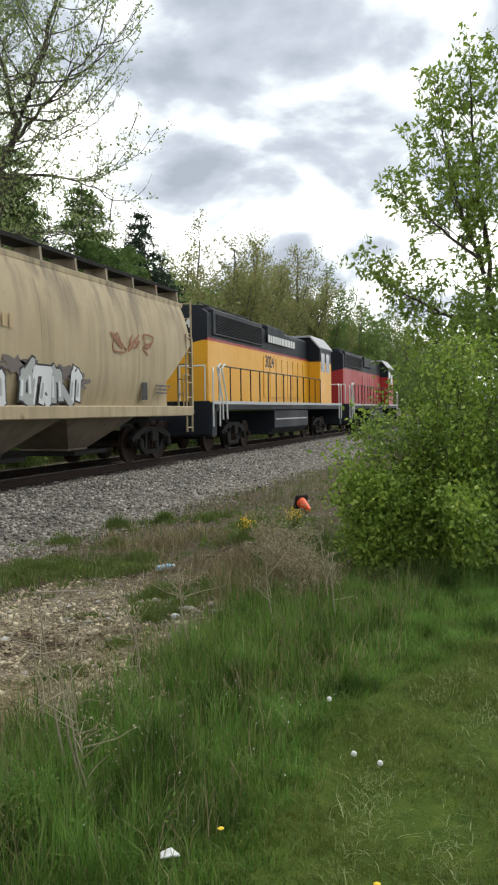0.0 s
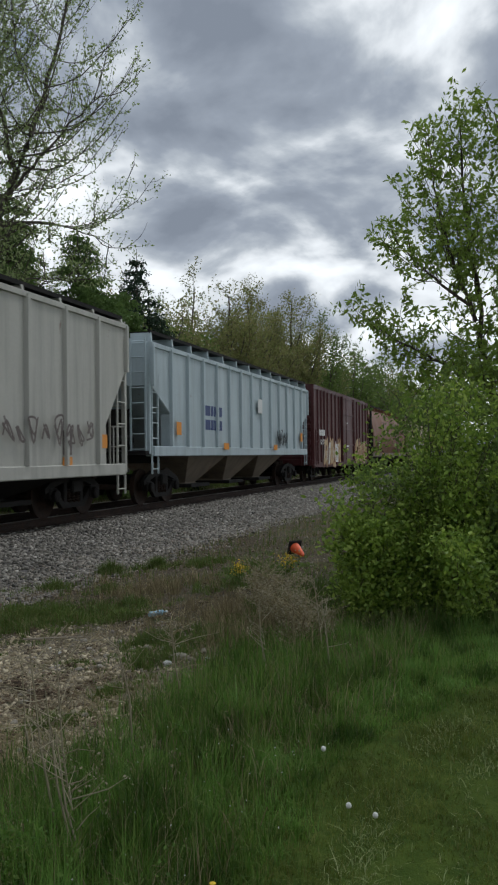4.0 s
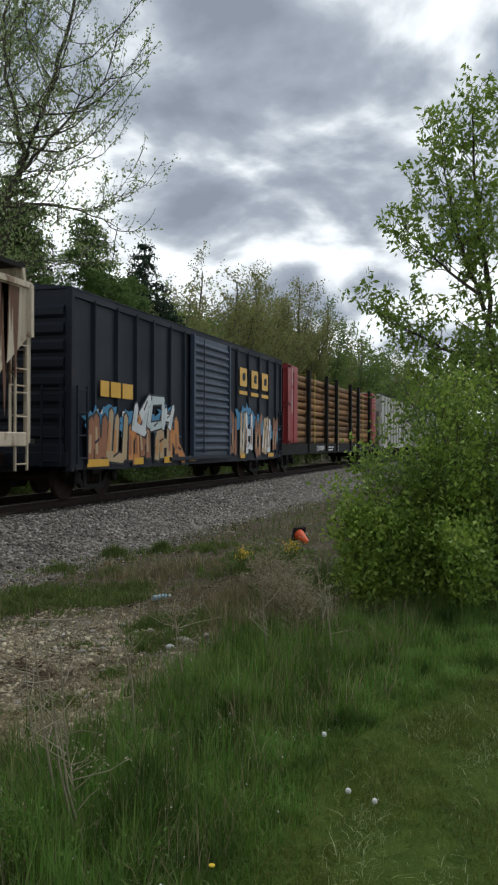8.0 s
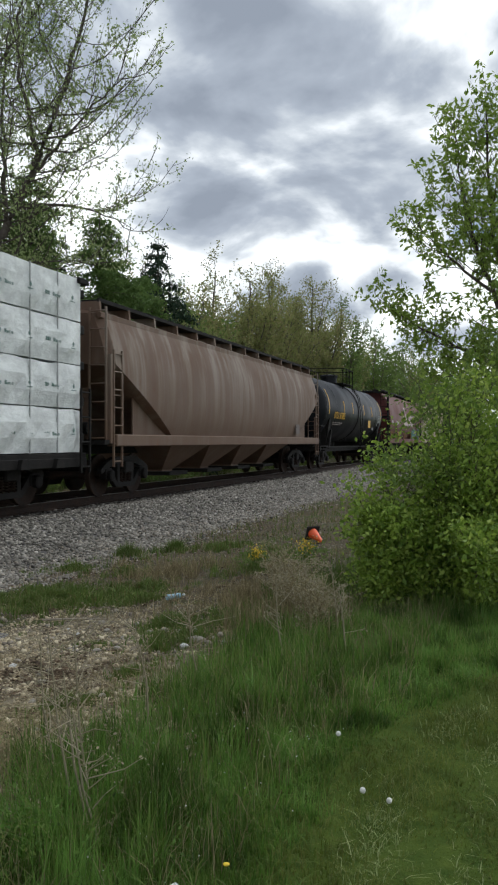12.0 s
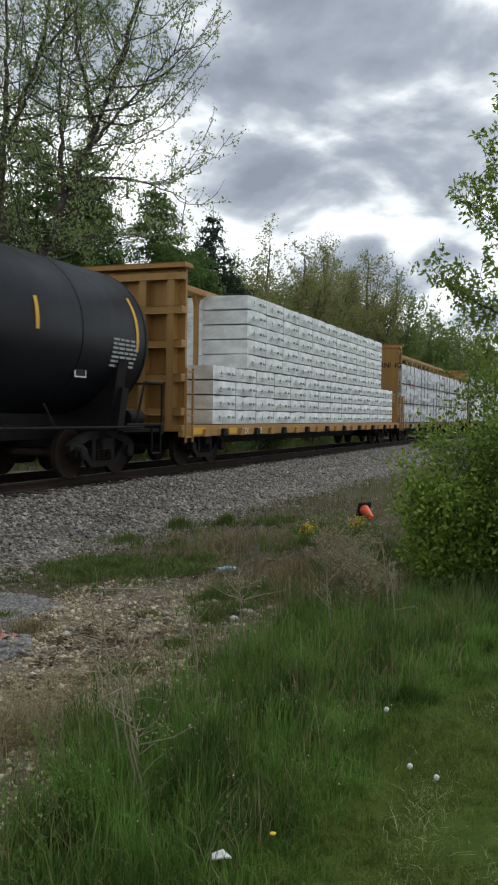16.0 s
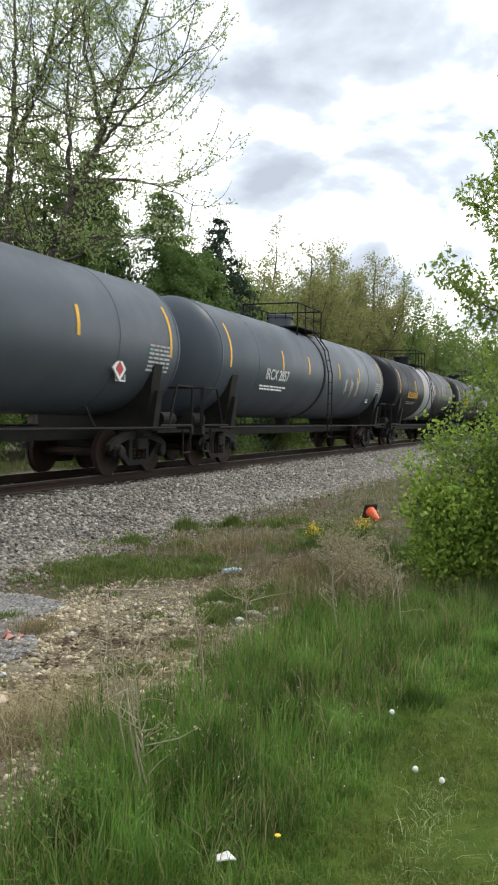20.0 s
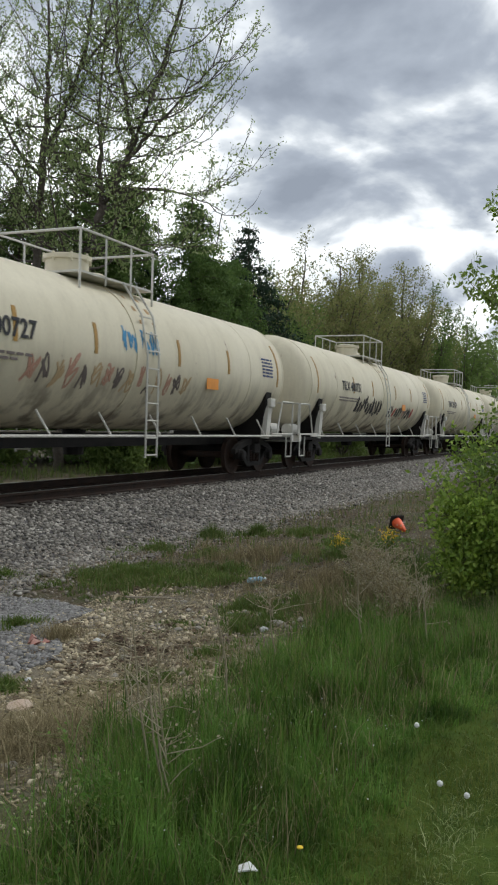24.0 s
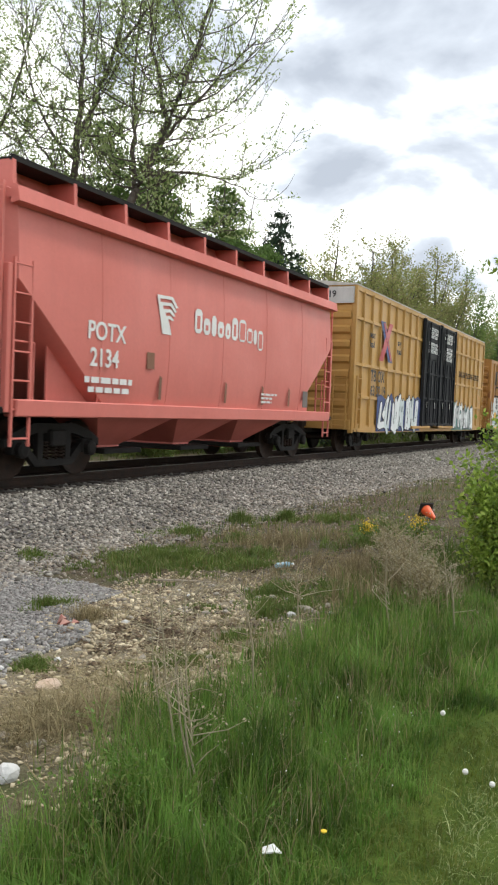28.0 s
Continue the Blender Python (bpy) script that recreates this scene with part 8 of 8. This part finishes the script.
    part("sprayed_wash", Shape().prism(wash, "x", 1.573, 1.577), S_PALE, car, "pale sprayed ground over rusty paint")
    graffiti(car, 1.578, -7.8, -2.3, 0.75, 1.9, 63, [S_WHITE, S_GREY, S_PALE], S_BLACK, 5, None)
    graffiti(car, 1.58, -7.5, -2.4, 0.8, 1.7, 163, [S_BLACK], None, 4, None, 0.05)
    plate(car, "lettering_panel", M_WHITE, 1.594, -7.2, -4.9, 1.72, 2.42, "cream panel with black marks")
    cylinder_text(car, [("RB OX", 0.42, S_BLACK, 1.605, -6.1, 2.24), ("400 44", 0.40, S_BLACK, 1.605, -6.1, 1.9)])
    lettering("40044", 0.3, S_BLACK, car, 0.2, -h - 0.10, 3.85, end=True)
    graffiti(car, 1.578, 1.9, 6.2, 0.9, 2.3, 64, [S_BROWN, S_PINKISH, S_ORANGE], S_WHITE, 6, None)
    bars(car, M_WHITE, 1.71, -0.9, 2.25, [0.5], 65, 0.16)
    bars(car, M_WHITE, 1.71, 0.1, 2.2, [1.4, 1.2], 66, 0.07, 0.12)
    graffiti(car, 1.71, -0.9, 1.4, 1.0, 1.35, 67, [S_GREY], None, 4, None, True)
    placards(car, 1.596, [(-6.7, 1.45, 0.55, 0.3, M_YELLOW), (-4.1, 2.0, 0.4, 0.3, M_YELLOW), (-3.0, 1.9, 0.6, 0.5, S_GHOST), (-6.3, 0.74, 0.8, 0.16, M_YELLOW), (-2.9, 0.74, 0.5, 0.14, M_YELLOW), (7.0, 0.85, 0.5, 0.2, M_YELLOW), (1.3, 0.74, 0.6, 0.14, M_YELLOW)])

    posts = tuple(-9.6 + 0.92 * k for k in range(8)) + tuple(3.95 + 1.0 * k for k in range(6))
    car, h = boxcar(-517.9, -497.3, "tall warm yellow boxcar with black double doors and blue graffiti", P_YELLOWBOX, P_YELLOWBOX, P_GREY, P_BLACKDOOR, 5.12, 0.64, posts, -0.95, 2.66, "panel", (1.75, 2.66), P_CANVAS, post_w=0.1)
    for z in (1.75, 2.75, 4.15):
        for a, b in ((-10.2, -2.35), (3.15, 10.2)):
            part("girt", Shape().box(1.5, 1.56, a, b, z - 0.05, z + 0.05, 0.01), P_YELLOWBOX, car)
    lettering("TBOX 639219", 0.27, S_BLACK, car, 0.1, -h - 0.105, 4.84, end=True)
    cylinder_text(car, [("TB OX", 0.5, S_BLACK, 1.58, -8.0, 2.45), ("63 32 19", 0.46, S_BLACK, 1.58, -7.9, 1.98), ("next", 0.3, S_BLACK, 1.58, -8.7, 3.75), ("load", 0.3, S_BLACK, 1.58, -8.7, 3.45), ("any", 0.3, S_BLACK, 1.58, -5.6, 3.75), ("road", 0.3, S_BLACK, 1.58, -5.6, 3.45)])
    for mat, pts, dx in ((S_NAVY, ((-7.9, 4.3), (-7.4, 4.3), (-6.4, 3.0), (-6.9, 3.0)), 0.0), (P_LOCORED, ((-6.9, 4.3), (-6.5, 4.3), (-7.5, 3.0), (-7.95, 3.0)), 0.004), (P_LOCORED, ((-7.6, 4.25), (-7.45, 4.25), (-6.5, 3.05), (-6.65, 3.05)), 0.008)):
        part("emblem", Shape().prism(list(pts), "x", 1.578, 1.584 + dx), mat, car, "red and blue crossed arrows")
    edge = random.Random(68)
    for a, b, mat in ((-7.9, -2.3, S_NAVY), (3.3, 7.9, S_TEAL)):
        n = 14
        wash = [(a, 0.68), (b, 0.68)] + [(b - (b - a) * k / n, 1.75 + edge.uniform(-0.22, 0.25)) for k in range(n + 1)]
        part("sprayed_wash", Shape().prism(wash, "x", 1.562, 1.577), mat, car, "dark sprayed ground behind pale strokes")
    graffiti(car, 1.578, -7.7, -2.4, 0.7, 1.95, 68, [S_WHITE, S_PALE], S_BLACK, 7, None)
    graffiti(car, 1.578, 3.4, 7.8, 0.72, 1.9, 69, [S_WHITE, S_GREY], S_BLACK, 7, None)
    for y in (-1.6, -0.3, 1.1, 2.4):
        part("lock_rod", Shape().rod((1.69, y, 0.95), (1.69, y, 4.9), 0.025), P_BLACKDOOR, car)
        placards(car, 1.66, [(y + 0.1, 2.9, 0.14, 0.2, M_WHITE), (y, 1.7, 0.16, 0.26, M_WHITE)])
    for y, words in ((-0.95, ("CLOSE THIS DOOR", "BEFORE CLOSING", "MAIN DOOR", "", "CIERRE ESTA PUERTA", "ANTES DE CERRAR", "LA PUERTA PRINCIPAL")), (1.75, ("CLOSE AND LOCK", "BOTH DOORS BEFORE", "MOVING CAR", "", "CIERRE Y PONGA", "SEGURO EN AMBAS", "PUERTAS ANTES DE", "MOVER EL CARRO"))):
        plate(car, "notice_panel", P_BLACKDOOR, 1.655, y - 1.0, y + 1.0, 3.5, 4.78, "black panel with white words")
        for k, line in enumerate(words):
            if line:
                lettering(line, 0.17, M_WHITE, car, 1.668, y, 4.66 - 0.145 * k)
        for dy in (-0.62, 0.0, 0.62):
            part("door_stile", Shape().box(1.61, 1.645, y + dy - 0.035, y + dy + 0.035, 0.95, 3.45, 0.01), P_BLACKDOOR, car)
    lettering("RAILCAR POOLING EXPERTS", 0.36, S_FADE, car, 1.582, 6.6, 3.2)

    for rear, front, lab in ((-533.3, -519.9, "sun-faded red covered hopper with white lettering"), (-548.6, -535.2, "sun-faded red covered hopper at the tail")):
        # dark: black end bulkheads stand for the shade inside the recessed ends
        car, h = hopper(rear, front, lab, P_PINK, P_PINK, 1.56, 4.25, 1.15, (3.0, 1.15), 3, curved=True, bulge=(0.1, 0.08), seams=5, rail=False, walk_z=0.5, ladder_mat=P_PINK, sill_mat=P_PINK, roof_mat=P_PINK, dark=M_BLACKSTEEL)
        part("hatch_coaming", Shape().prism([(-1.02, 4.33), (1.02, 4.33), (0.9, 4.72), (-0.9, 4.72)], "y", -h + 0.2, h - 0.2), P_PINK, car)
        part("roof_fascia", Shape().prism([(1.5, 4.05), (1.66, 4.08), (1.62, 4.3), (1.5, 4.34)], "y", -h, h), P_PINK, car)
        cylinder_text(car, [("POTX", 0.42, M_WHITE, 1.57, -4.3, 2.42), ("2134", 0.42, M_WHITE, 1.57, -4.35, 1.98)])
        bars(car, M_WHITE, 1.565, -4.9, 1.62, [1.4], 72, 0.1)
        bars(car, M_WHITE, 1.565, -4.8, 1.46, [1.2], 73, 0.09)
        # white emblem and word mark drawn as plain strokes
        for k in range(4):
            a = 0.12 * k
            part("emblem", Shape().prism([(-2.75 + a * 0.9, 3.28 - a), (-2.2 - a * 0.2, 3.3 - a), (-1.98 - a * 0.4, 3.12 - a * 0.7), (-2.06 - a * 0.4, 3.1 - a * 0.7), (-2.24 - a * 0.2, 3.24 - a), (-2.66 + a * 0.9, 3.22 - a), (-2.45 + a * 0.7, 2.58), (-2.53 + a * 0.7, 2.58)], "x", 1.565, 1.572), M_WHITE, car, "white looped emblem")
        y = -1.3
        for w, z0, z1, thick in ((0.3, 2.72, 3.2, 1), (0.28, 2.72, 3.05, 1), (0.2, 2.72, 3.14, 1), (0.28, 2.72, 3.05, 1), (0.24, 2.72, 3.05, 1), (0.28, 2.72, 3.2, 1), (0.34, 2.72, 3.2, 0), (0.28, 2.72, 3.05, 0), (0.16, 2.72, 3.05, 0), (0.28, 2.6, 3.05, 0)):
            c, m = min(0.07, w * 0.3), 0.045 if not thick else 0.085
            loop = [(y + c, z0), (y + w - c, z0), (y + w, z0 + c), (y + w, z1 - c), (y + w - c, z1), (y + c, z1), (y, z1 - c), (y, z0 + c)]
            part("word_block", Shape().prism(loop, "x", 1.565, 1.569), M_WHITE, car)
            if w > 0.22:
                part("word_gap", Shape().box(1.566, 1.5715, y + m, y + w - m, z0 + m, z1 - m * 1.6), P_PINK, car)
            y += w + 0.07
        bars(car, M_WHITE, 1.565, 2.0, 1.6, [0.9, 0.7, 0.6], 76, 0.05)
        placards(car, 1.565, [(4.75, 1.55, 0.34, 0.42, S_GHOST), (-2.9, 2.05, 0.26, 0.3, P_BROWNRED)])
        for y in (-2.6, 0.1, 2.0, 3.6):
            part("stain", Shape().prism([(y, 1.35), (y + 0.1, 1.35), (y + 0.12, 1.75), (y + 0.04, 1.8)], "x", 1.565, 1.569), P_BROWNRED, car)


build_train()


# ---- small things on the ground ----
def on_ground(x, y, dz=0.0, rx=0, ry=0, rz=0):
    return pose(x, y, float(ground_z(x, y)) + dz, rx, ry, rz)


def build_litter():
    orange = paint("orange_cone_plastic", (0.9, 0.13, 0.035), 0.05, 0.0, 0.4)
    black = paint("black_rubber_base", (0.02, 0.02, 0.02), 0.2, 0.0, 0.7)
    tip = Vector((0.61, -0.62, -0.33)).to_track_quat("Z", "Y").to_matrix().to_4x4()
    cone = empty("traffic_cone", "small orange cone with black base lying tipped over", "traffic cone", at=Matrix.Translation((-3.36, 13.8, float(ground_z(-3.36, 13.8)) + 0.15)) @ tip)
    part("cone_body", Shape().spun([(0, 0.085), (0.02, 0.083), (0.27, 0.03), (0.29, 0.02)], (0, 0, 0), "z", 18), orange, cone, smooth=True)
    part("base", Shape().box(-0.12, 0.12, -0.12, 0.12, -0.025, 0.0, 0.012), black, cone, "black square rubber base")
    bottle = empty("plastic_bottle", "crushed pale blue plastic bottle on bare soil", "bottle", at=on_ground(-3.5, 8.35, 0.04, 0, 90, 62) @ Matrix.Scale(0.85, 4))
    bp = paint("pale_blue_plastic", (0.3, 0.5, 0.62), 0.2, 0.0, 0.25)
    part("bottle_body", Shape().spun([(-0.11, 0.03), (-0.1, 0.036), (-0.03, 0.03), (0.04, 0.037), (0.08, 0.034), (0.12, 0.015), (0.14, 0.014)], (0, 0, 0), "z", 14), bp, bottle, smooth=True)
    part("cap", Shape().spun([(0.14, 0.017), (0.165, 0.017)], (0, 0, 0), "z", 12), M_WHITE, bottle)

    def rock(name, label, x, y, size, mat, seed, flat=0.5):
        rng = random.Random(seed)
        bm = bmesh.new()
        bmesh.ops.create_icosphere(bm, subdivisions=2, radius=1)
        for v in bm.verts:
            v.co = Vector((v.co.x * size[0], v.co.y * size[1], v.co.z * size[2])) * (1 + 0.25 * noise.noise(v.co * 1.7 + Vector((seed, 0, 0)))) * rng.uniform(0.93, 1.05)
        me = bpy.data.meshes.new(name)
        bm.to_mesh(me)
        bm.free()
        me.materials.append(mat)
        ob = new(name, me)
        ob.matrix_basis = on_ground(x, y, size[2] * 0.45, 0, 0, rng.uniform(0, 180))
        return tagged(ob, label, "rock")

    pale = rough_stuff("pale_limestone", (0.36, 0.33, 0.275), (0.27, 0.245, 0.2), 12, 0.9, 0.4)
    sand = rough_stuff("pinkish_flagstone", (0.5, 0.36, 0.26), (0.58, 0.48, 0.38), 7, 0.9, 0.3)
    white = rough_stuff("white_stone", (0.62, 0.62, 0.6), (0.5, 0.5, 0.48), 9, 0.9, 0.3)
    rock("rock", "pale limestone rock among weeds", -2.5, 6.4, (0.085, 0.06, 0.036), pale, 1)
    rock("rock", "small pale rock beside weeds", -2.75, 6.75, (0.05, 0.04, 0.03), pale, 2)
    rock("flat_stone", "flat pinkish stone on gravel", -3.05, 3.95, (0.11, 0.08, 0.025), sand, 3)
    rock("rock", "white rounded stone in dry grass", -2.36, 2.8, (0.058, 0.048, 0.045), white, 4)
    rng = random.Random(31)
    for k in range(60):
        x, y = rng.uniform(-4.0, -2.2), rng.uniform(3.0, 7.4)
        s = rng.uniform(0.018, 0.045)
        rock("stone", "loose pale stone lying on gravel", x, y, (s, s * rng.uniform(0.6, 0.9), s * 0.55), pale if rng.random() < 0.75 else white, 10 + k)["group"] = "loose stones"
    wrap = rough_stuff("faded_red_wrapper", (0.3, 0.07, 0.045), (0.5, 0.3, 0.24), 14, 0.6, 0.2)
    scrap = Shape()
    for dx, dy, a, b in ((0, 0, 0.07, 0.035), (0.06, 0.05, 0.05, 0.03), (-0.05, 0.04, 0.045, 0.05)):
        scrap.add([(dx, dy, 0.0), (dx + a, dy + 0.02, b), (dx + a * 0.8, dy + 0.07, b * 0.7), (dx - 0.01, dy + 0.06, b * 1.3), (dx + a * 0.4, dy + 0.035, -0.01)], [(0, 1, 2, 3), (1, 0, 4), (2, 1, 4), (3, 2, 4), (0, 3, 4)])
    tagged(part("torn_wrapper", scrap, wrap, None, at=on_ground(-3.94, 5.19, 0.012)), "torn faded red wrapper lying on gravel", "litter")
    stick = Shape().rod((-0.35, 0, 0.015), (0.05, 0.02, 0.02), 0.011, 6).rod((0.05, 0.02, 0.02), (0.38, -0.02, 0.015), 0.01, 6)
    tagged(part("stick", stick, rough_stuff("bleached_wood", (0.36, 0.31, 0.24), (0.28, 0.24, 0.18), 8), None, at=on_ground(-3.95, 7.2, 0.0, 0, 0, 20)), "bleached dead stick on bare ground", "stick")
    tagged(part("paper_scrap", Shape().add([(0, 0, 0.03), (0.07, 0.01, 0.05), (0.09, 0.06, 0.03), (0.03, 0.08, 0.055), (-0.02, 0.05, 0.035), (0.0, 0.0, 0.022), (0.07, 0.01, 0.042), (0.09, 0.06, 0.022), (0.03, 0.08, 0.047), (-0.02, 0.05, 0.027)], [(0, 1, 2, 3, 4), (9, 8, 7, 6, 5), (0, 5, 6, 1), (1, 6, 7, 2), (2, 7, 8, 3), (3, 8, 9, 4), (4, 9, 5, 0)]), M_WHITE, None, at=on_ground(-1.1, 2.55, 0.06) @ Matrix.Scale(0.6, 4)), "crumpled white paper scrap in grass", "litter")

    # flowers
    green = M_GRASS
    yel = rough_stuff("yellow_petals", (0.75, 0.5, 0.02), (0.8, 0.6, 0.05), 20, 0.7, 0.1)
    fluff = rough_stuff("white_seed_fluff", (0.8, 0.8, 0.76), (0.62, 0.62, 0.58), 30, 0.95, 0.2)
    yellow_head = Shape().spun([(0, 0.003), (0.003, 0.0105), (0.007, 0.0115), (0.01, 0.006)], (0, 0, 0), "z", 12).mesh("flower_head", yel)
    puff_head = Shape().spun([(-0.0115, 0.004), (-0.008, 0.0095), (0, 0.0125), (0.008, 0.0095), (0.0115, 0.004)], (0, 0, 0), "z", 12).mesh("seed_head", fluff)
    for kind, x, y, h in (("y", -0.98, 2.78, 0.06), ("p", -0.86, 4.02, 0.13), ("p", -0.64, 3.45, 0.13), ("p", -0.55, 3.55, 0.06), ("y", -0.42, 2.62, 0.03), ("p", 0.35, 4.0, 0.05)):
        f = empty("dandelion", "yellow dandelion flower in grass" if kind == "y" else "white dandelion seed head in grass", "flower", "dandelions", at=on_ground(x, y))
        part("stalk", Shape().rod((0, 0, 0), (0.005, 0.004, h), 0.0025, 5), green, f)
        part("flower_head" if kind == "y" else "seed_head", yellow_head if kind == "y" else puff_head, None, f, at=pose(0.005, 0.004, h + 0.01))
    for x, y, s in ((-3.28, 10.55, 1.0), (-2.8, 11.15, 1.15)):
        f = empty("yellow_wildflower", "clump of yellow wildflowers on leafy stems", "flower", "yellow wildflowers", at=on_ground(x, y))
        rg = np.random.default_rng(int(x * -100))
        pts = np.stack([rg.normal(0, 0.055 * s, 220), rg.normal(0, 0.055 * s, 220), 0.2 * s + rg.normal(0, 0.05 * s, 220)], -1)
        part("blossom", leaf_mesh("blossom", pts, rg.uniform(0.014, 0.028, 220), yel, rg, 0.0, 0.8), None, f)
        low = np.stack([rg.normal(0, 0.12 * s, 260), rg.normal(0, 0.12 * s, 260), np.abs(rg.normal(0.1, 0.08 * s, 260))], -1)
        tagged(part("leaf_clump", leaf_mesh("leaf_clump", low, rg.uniform(0.04, 0.09, 260), M_LEAF_GREEN, rg, 0.0, 0.4), None, f), kind="stuff")
        tagged(part("stalk", tubes("stalk", [(np.array([(0.2 * p[0], 0.2 * p[1], 0), p]), np.array([0.004, 0.002])) for p in pts[::8]], M_LEAF_GREEN, 3), None, f), kind="stuff")
    # tall dead stalks
    for k, (x, y, h, lean) in enumerate(((-1.72, 3.1, 0.75, 0.35), (-1.6, 3.0, 0.62, 0.4), (-1.8, 3.35, 0.7, 0.2), (-1.5, 2.9, 0.5, 0.5), (-2.1, 3.6, 0.6, 0.3), (-1.9, 4.2, 0.55, 0.3), (-1.55, 5.6, 0.6, 0.2), (-1.35, 6.4, 0.6, 0.2), (-1.7, 6.9, 0.6, 0.2), (-2.0, 5.2, 0.5, 0.3), (-1.2, 5.9, 0.5, 0.2))
                                       + tuple((-2.5 + 1.15 * ((k * 0.618) % 1), 6.3 + 2.4 * ((k * 0.377) % 1), 0.32 + 0.22 * ((k * 0.71) % 1), 0.2) for k in range(26))):
        rg = np.random.default_rng(300 + k)
        w = empty("dead_weed", "tall dry brown weed stalk with thin side twigs", "weed", "dead weed stalks", at=on_ground(x, y))
        top = np.array([-lean * h * 0.6, lean * h * 0.2, h])
        stem = [np.array([0, 0, 0.0]), top * 0.5 + rg.normal(0, 0.02, 3), top]
        chains = [(np.array(stem), np.array([0.007, 0.005, 0.003]) if k < 11 else np.array([0.004, 0.003, 0.002]))]
        pts = []
        for _ in range(14 if k < 11 else 26):
            s = rg.uniform(0.3, 1)
            p = top * s
            q = p + np.array([rg.normal(0, 0.1), rg.normal(0, 0.1), rg.uniform(0.03, 0.14)])
            chains.append((np.array([p, (p + q) / 2 + rg.normal(0, 0.01, 3), q]), np.array([0.0025, 0.002, 0.001])))
            pts += [q + rg.normal(0, 0.015, 3) for _ in range(6 if k < 11 else 10)]
        tagged(part("stalk", tubes("stalk", chains, M_HUSK if k < 11 else M_DRY, 4), None, w), kind="stuff")
        tagged(part("seed_husk", leaf_mesh("seed_husk", np.array(pts), rg.uniform(0.008, 0.02, len(pts)), M_HUSK, rg, 0.2, 0.6), None, w), kind="stuff")


build_litter()


# ---- movement ----
def advance(t):
    """How far the train has gone, in metres."""
    return 18.7 * t + 0.025 * t * t


def motions():
    for car, s in CARS:
        walk(car, [(t, pose(TRACK_X, s + advance(t), RAIL_Z)) for t in range(0, 29, 2)])
    places = {car: s for car, s in CARS}
    for wheels, car in AXLES:
        # turning while the car is near
        s, at = places[car], wheels.location.copy()
        near = [k for k in range(0, 841) if -2 < s + advance(k / 30) < 62]
        if not near:
            near = [0]
        rows = [(k / 30, pose(*at, -math.degrees(advance(k / 30) / 0.46) % 360)) for k in near]
        first, last = rows[0][1], rows[-1][1]
        walk(wheels, ([(0, first)] if near[0] > 0 else []) + rows + ([(28, last)] if near[-1] < 840 else []))


motions()
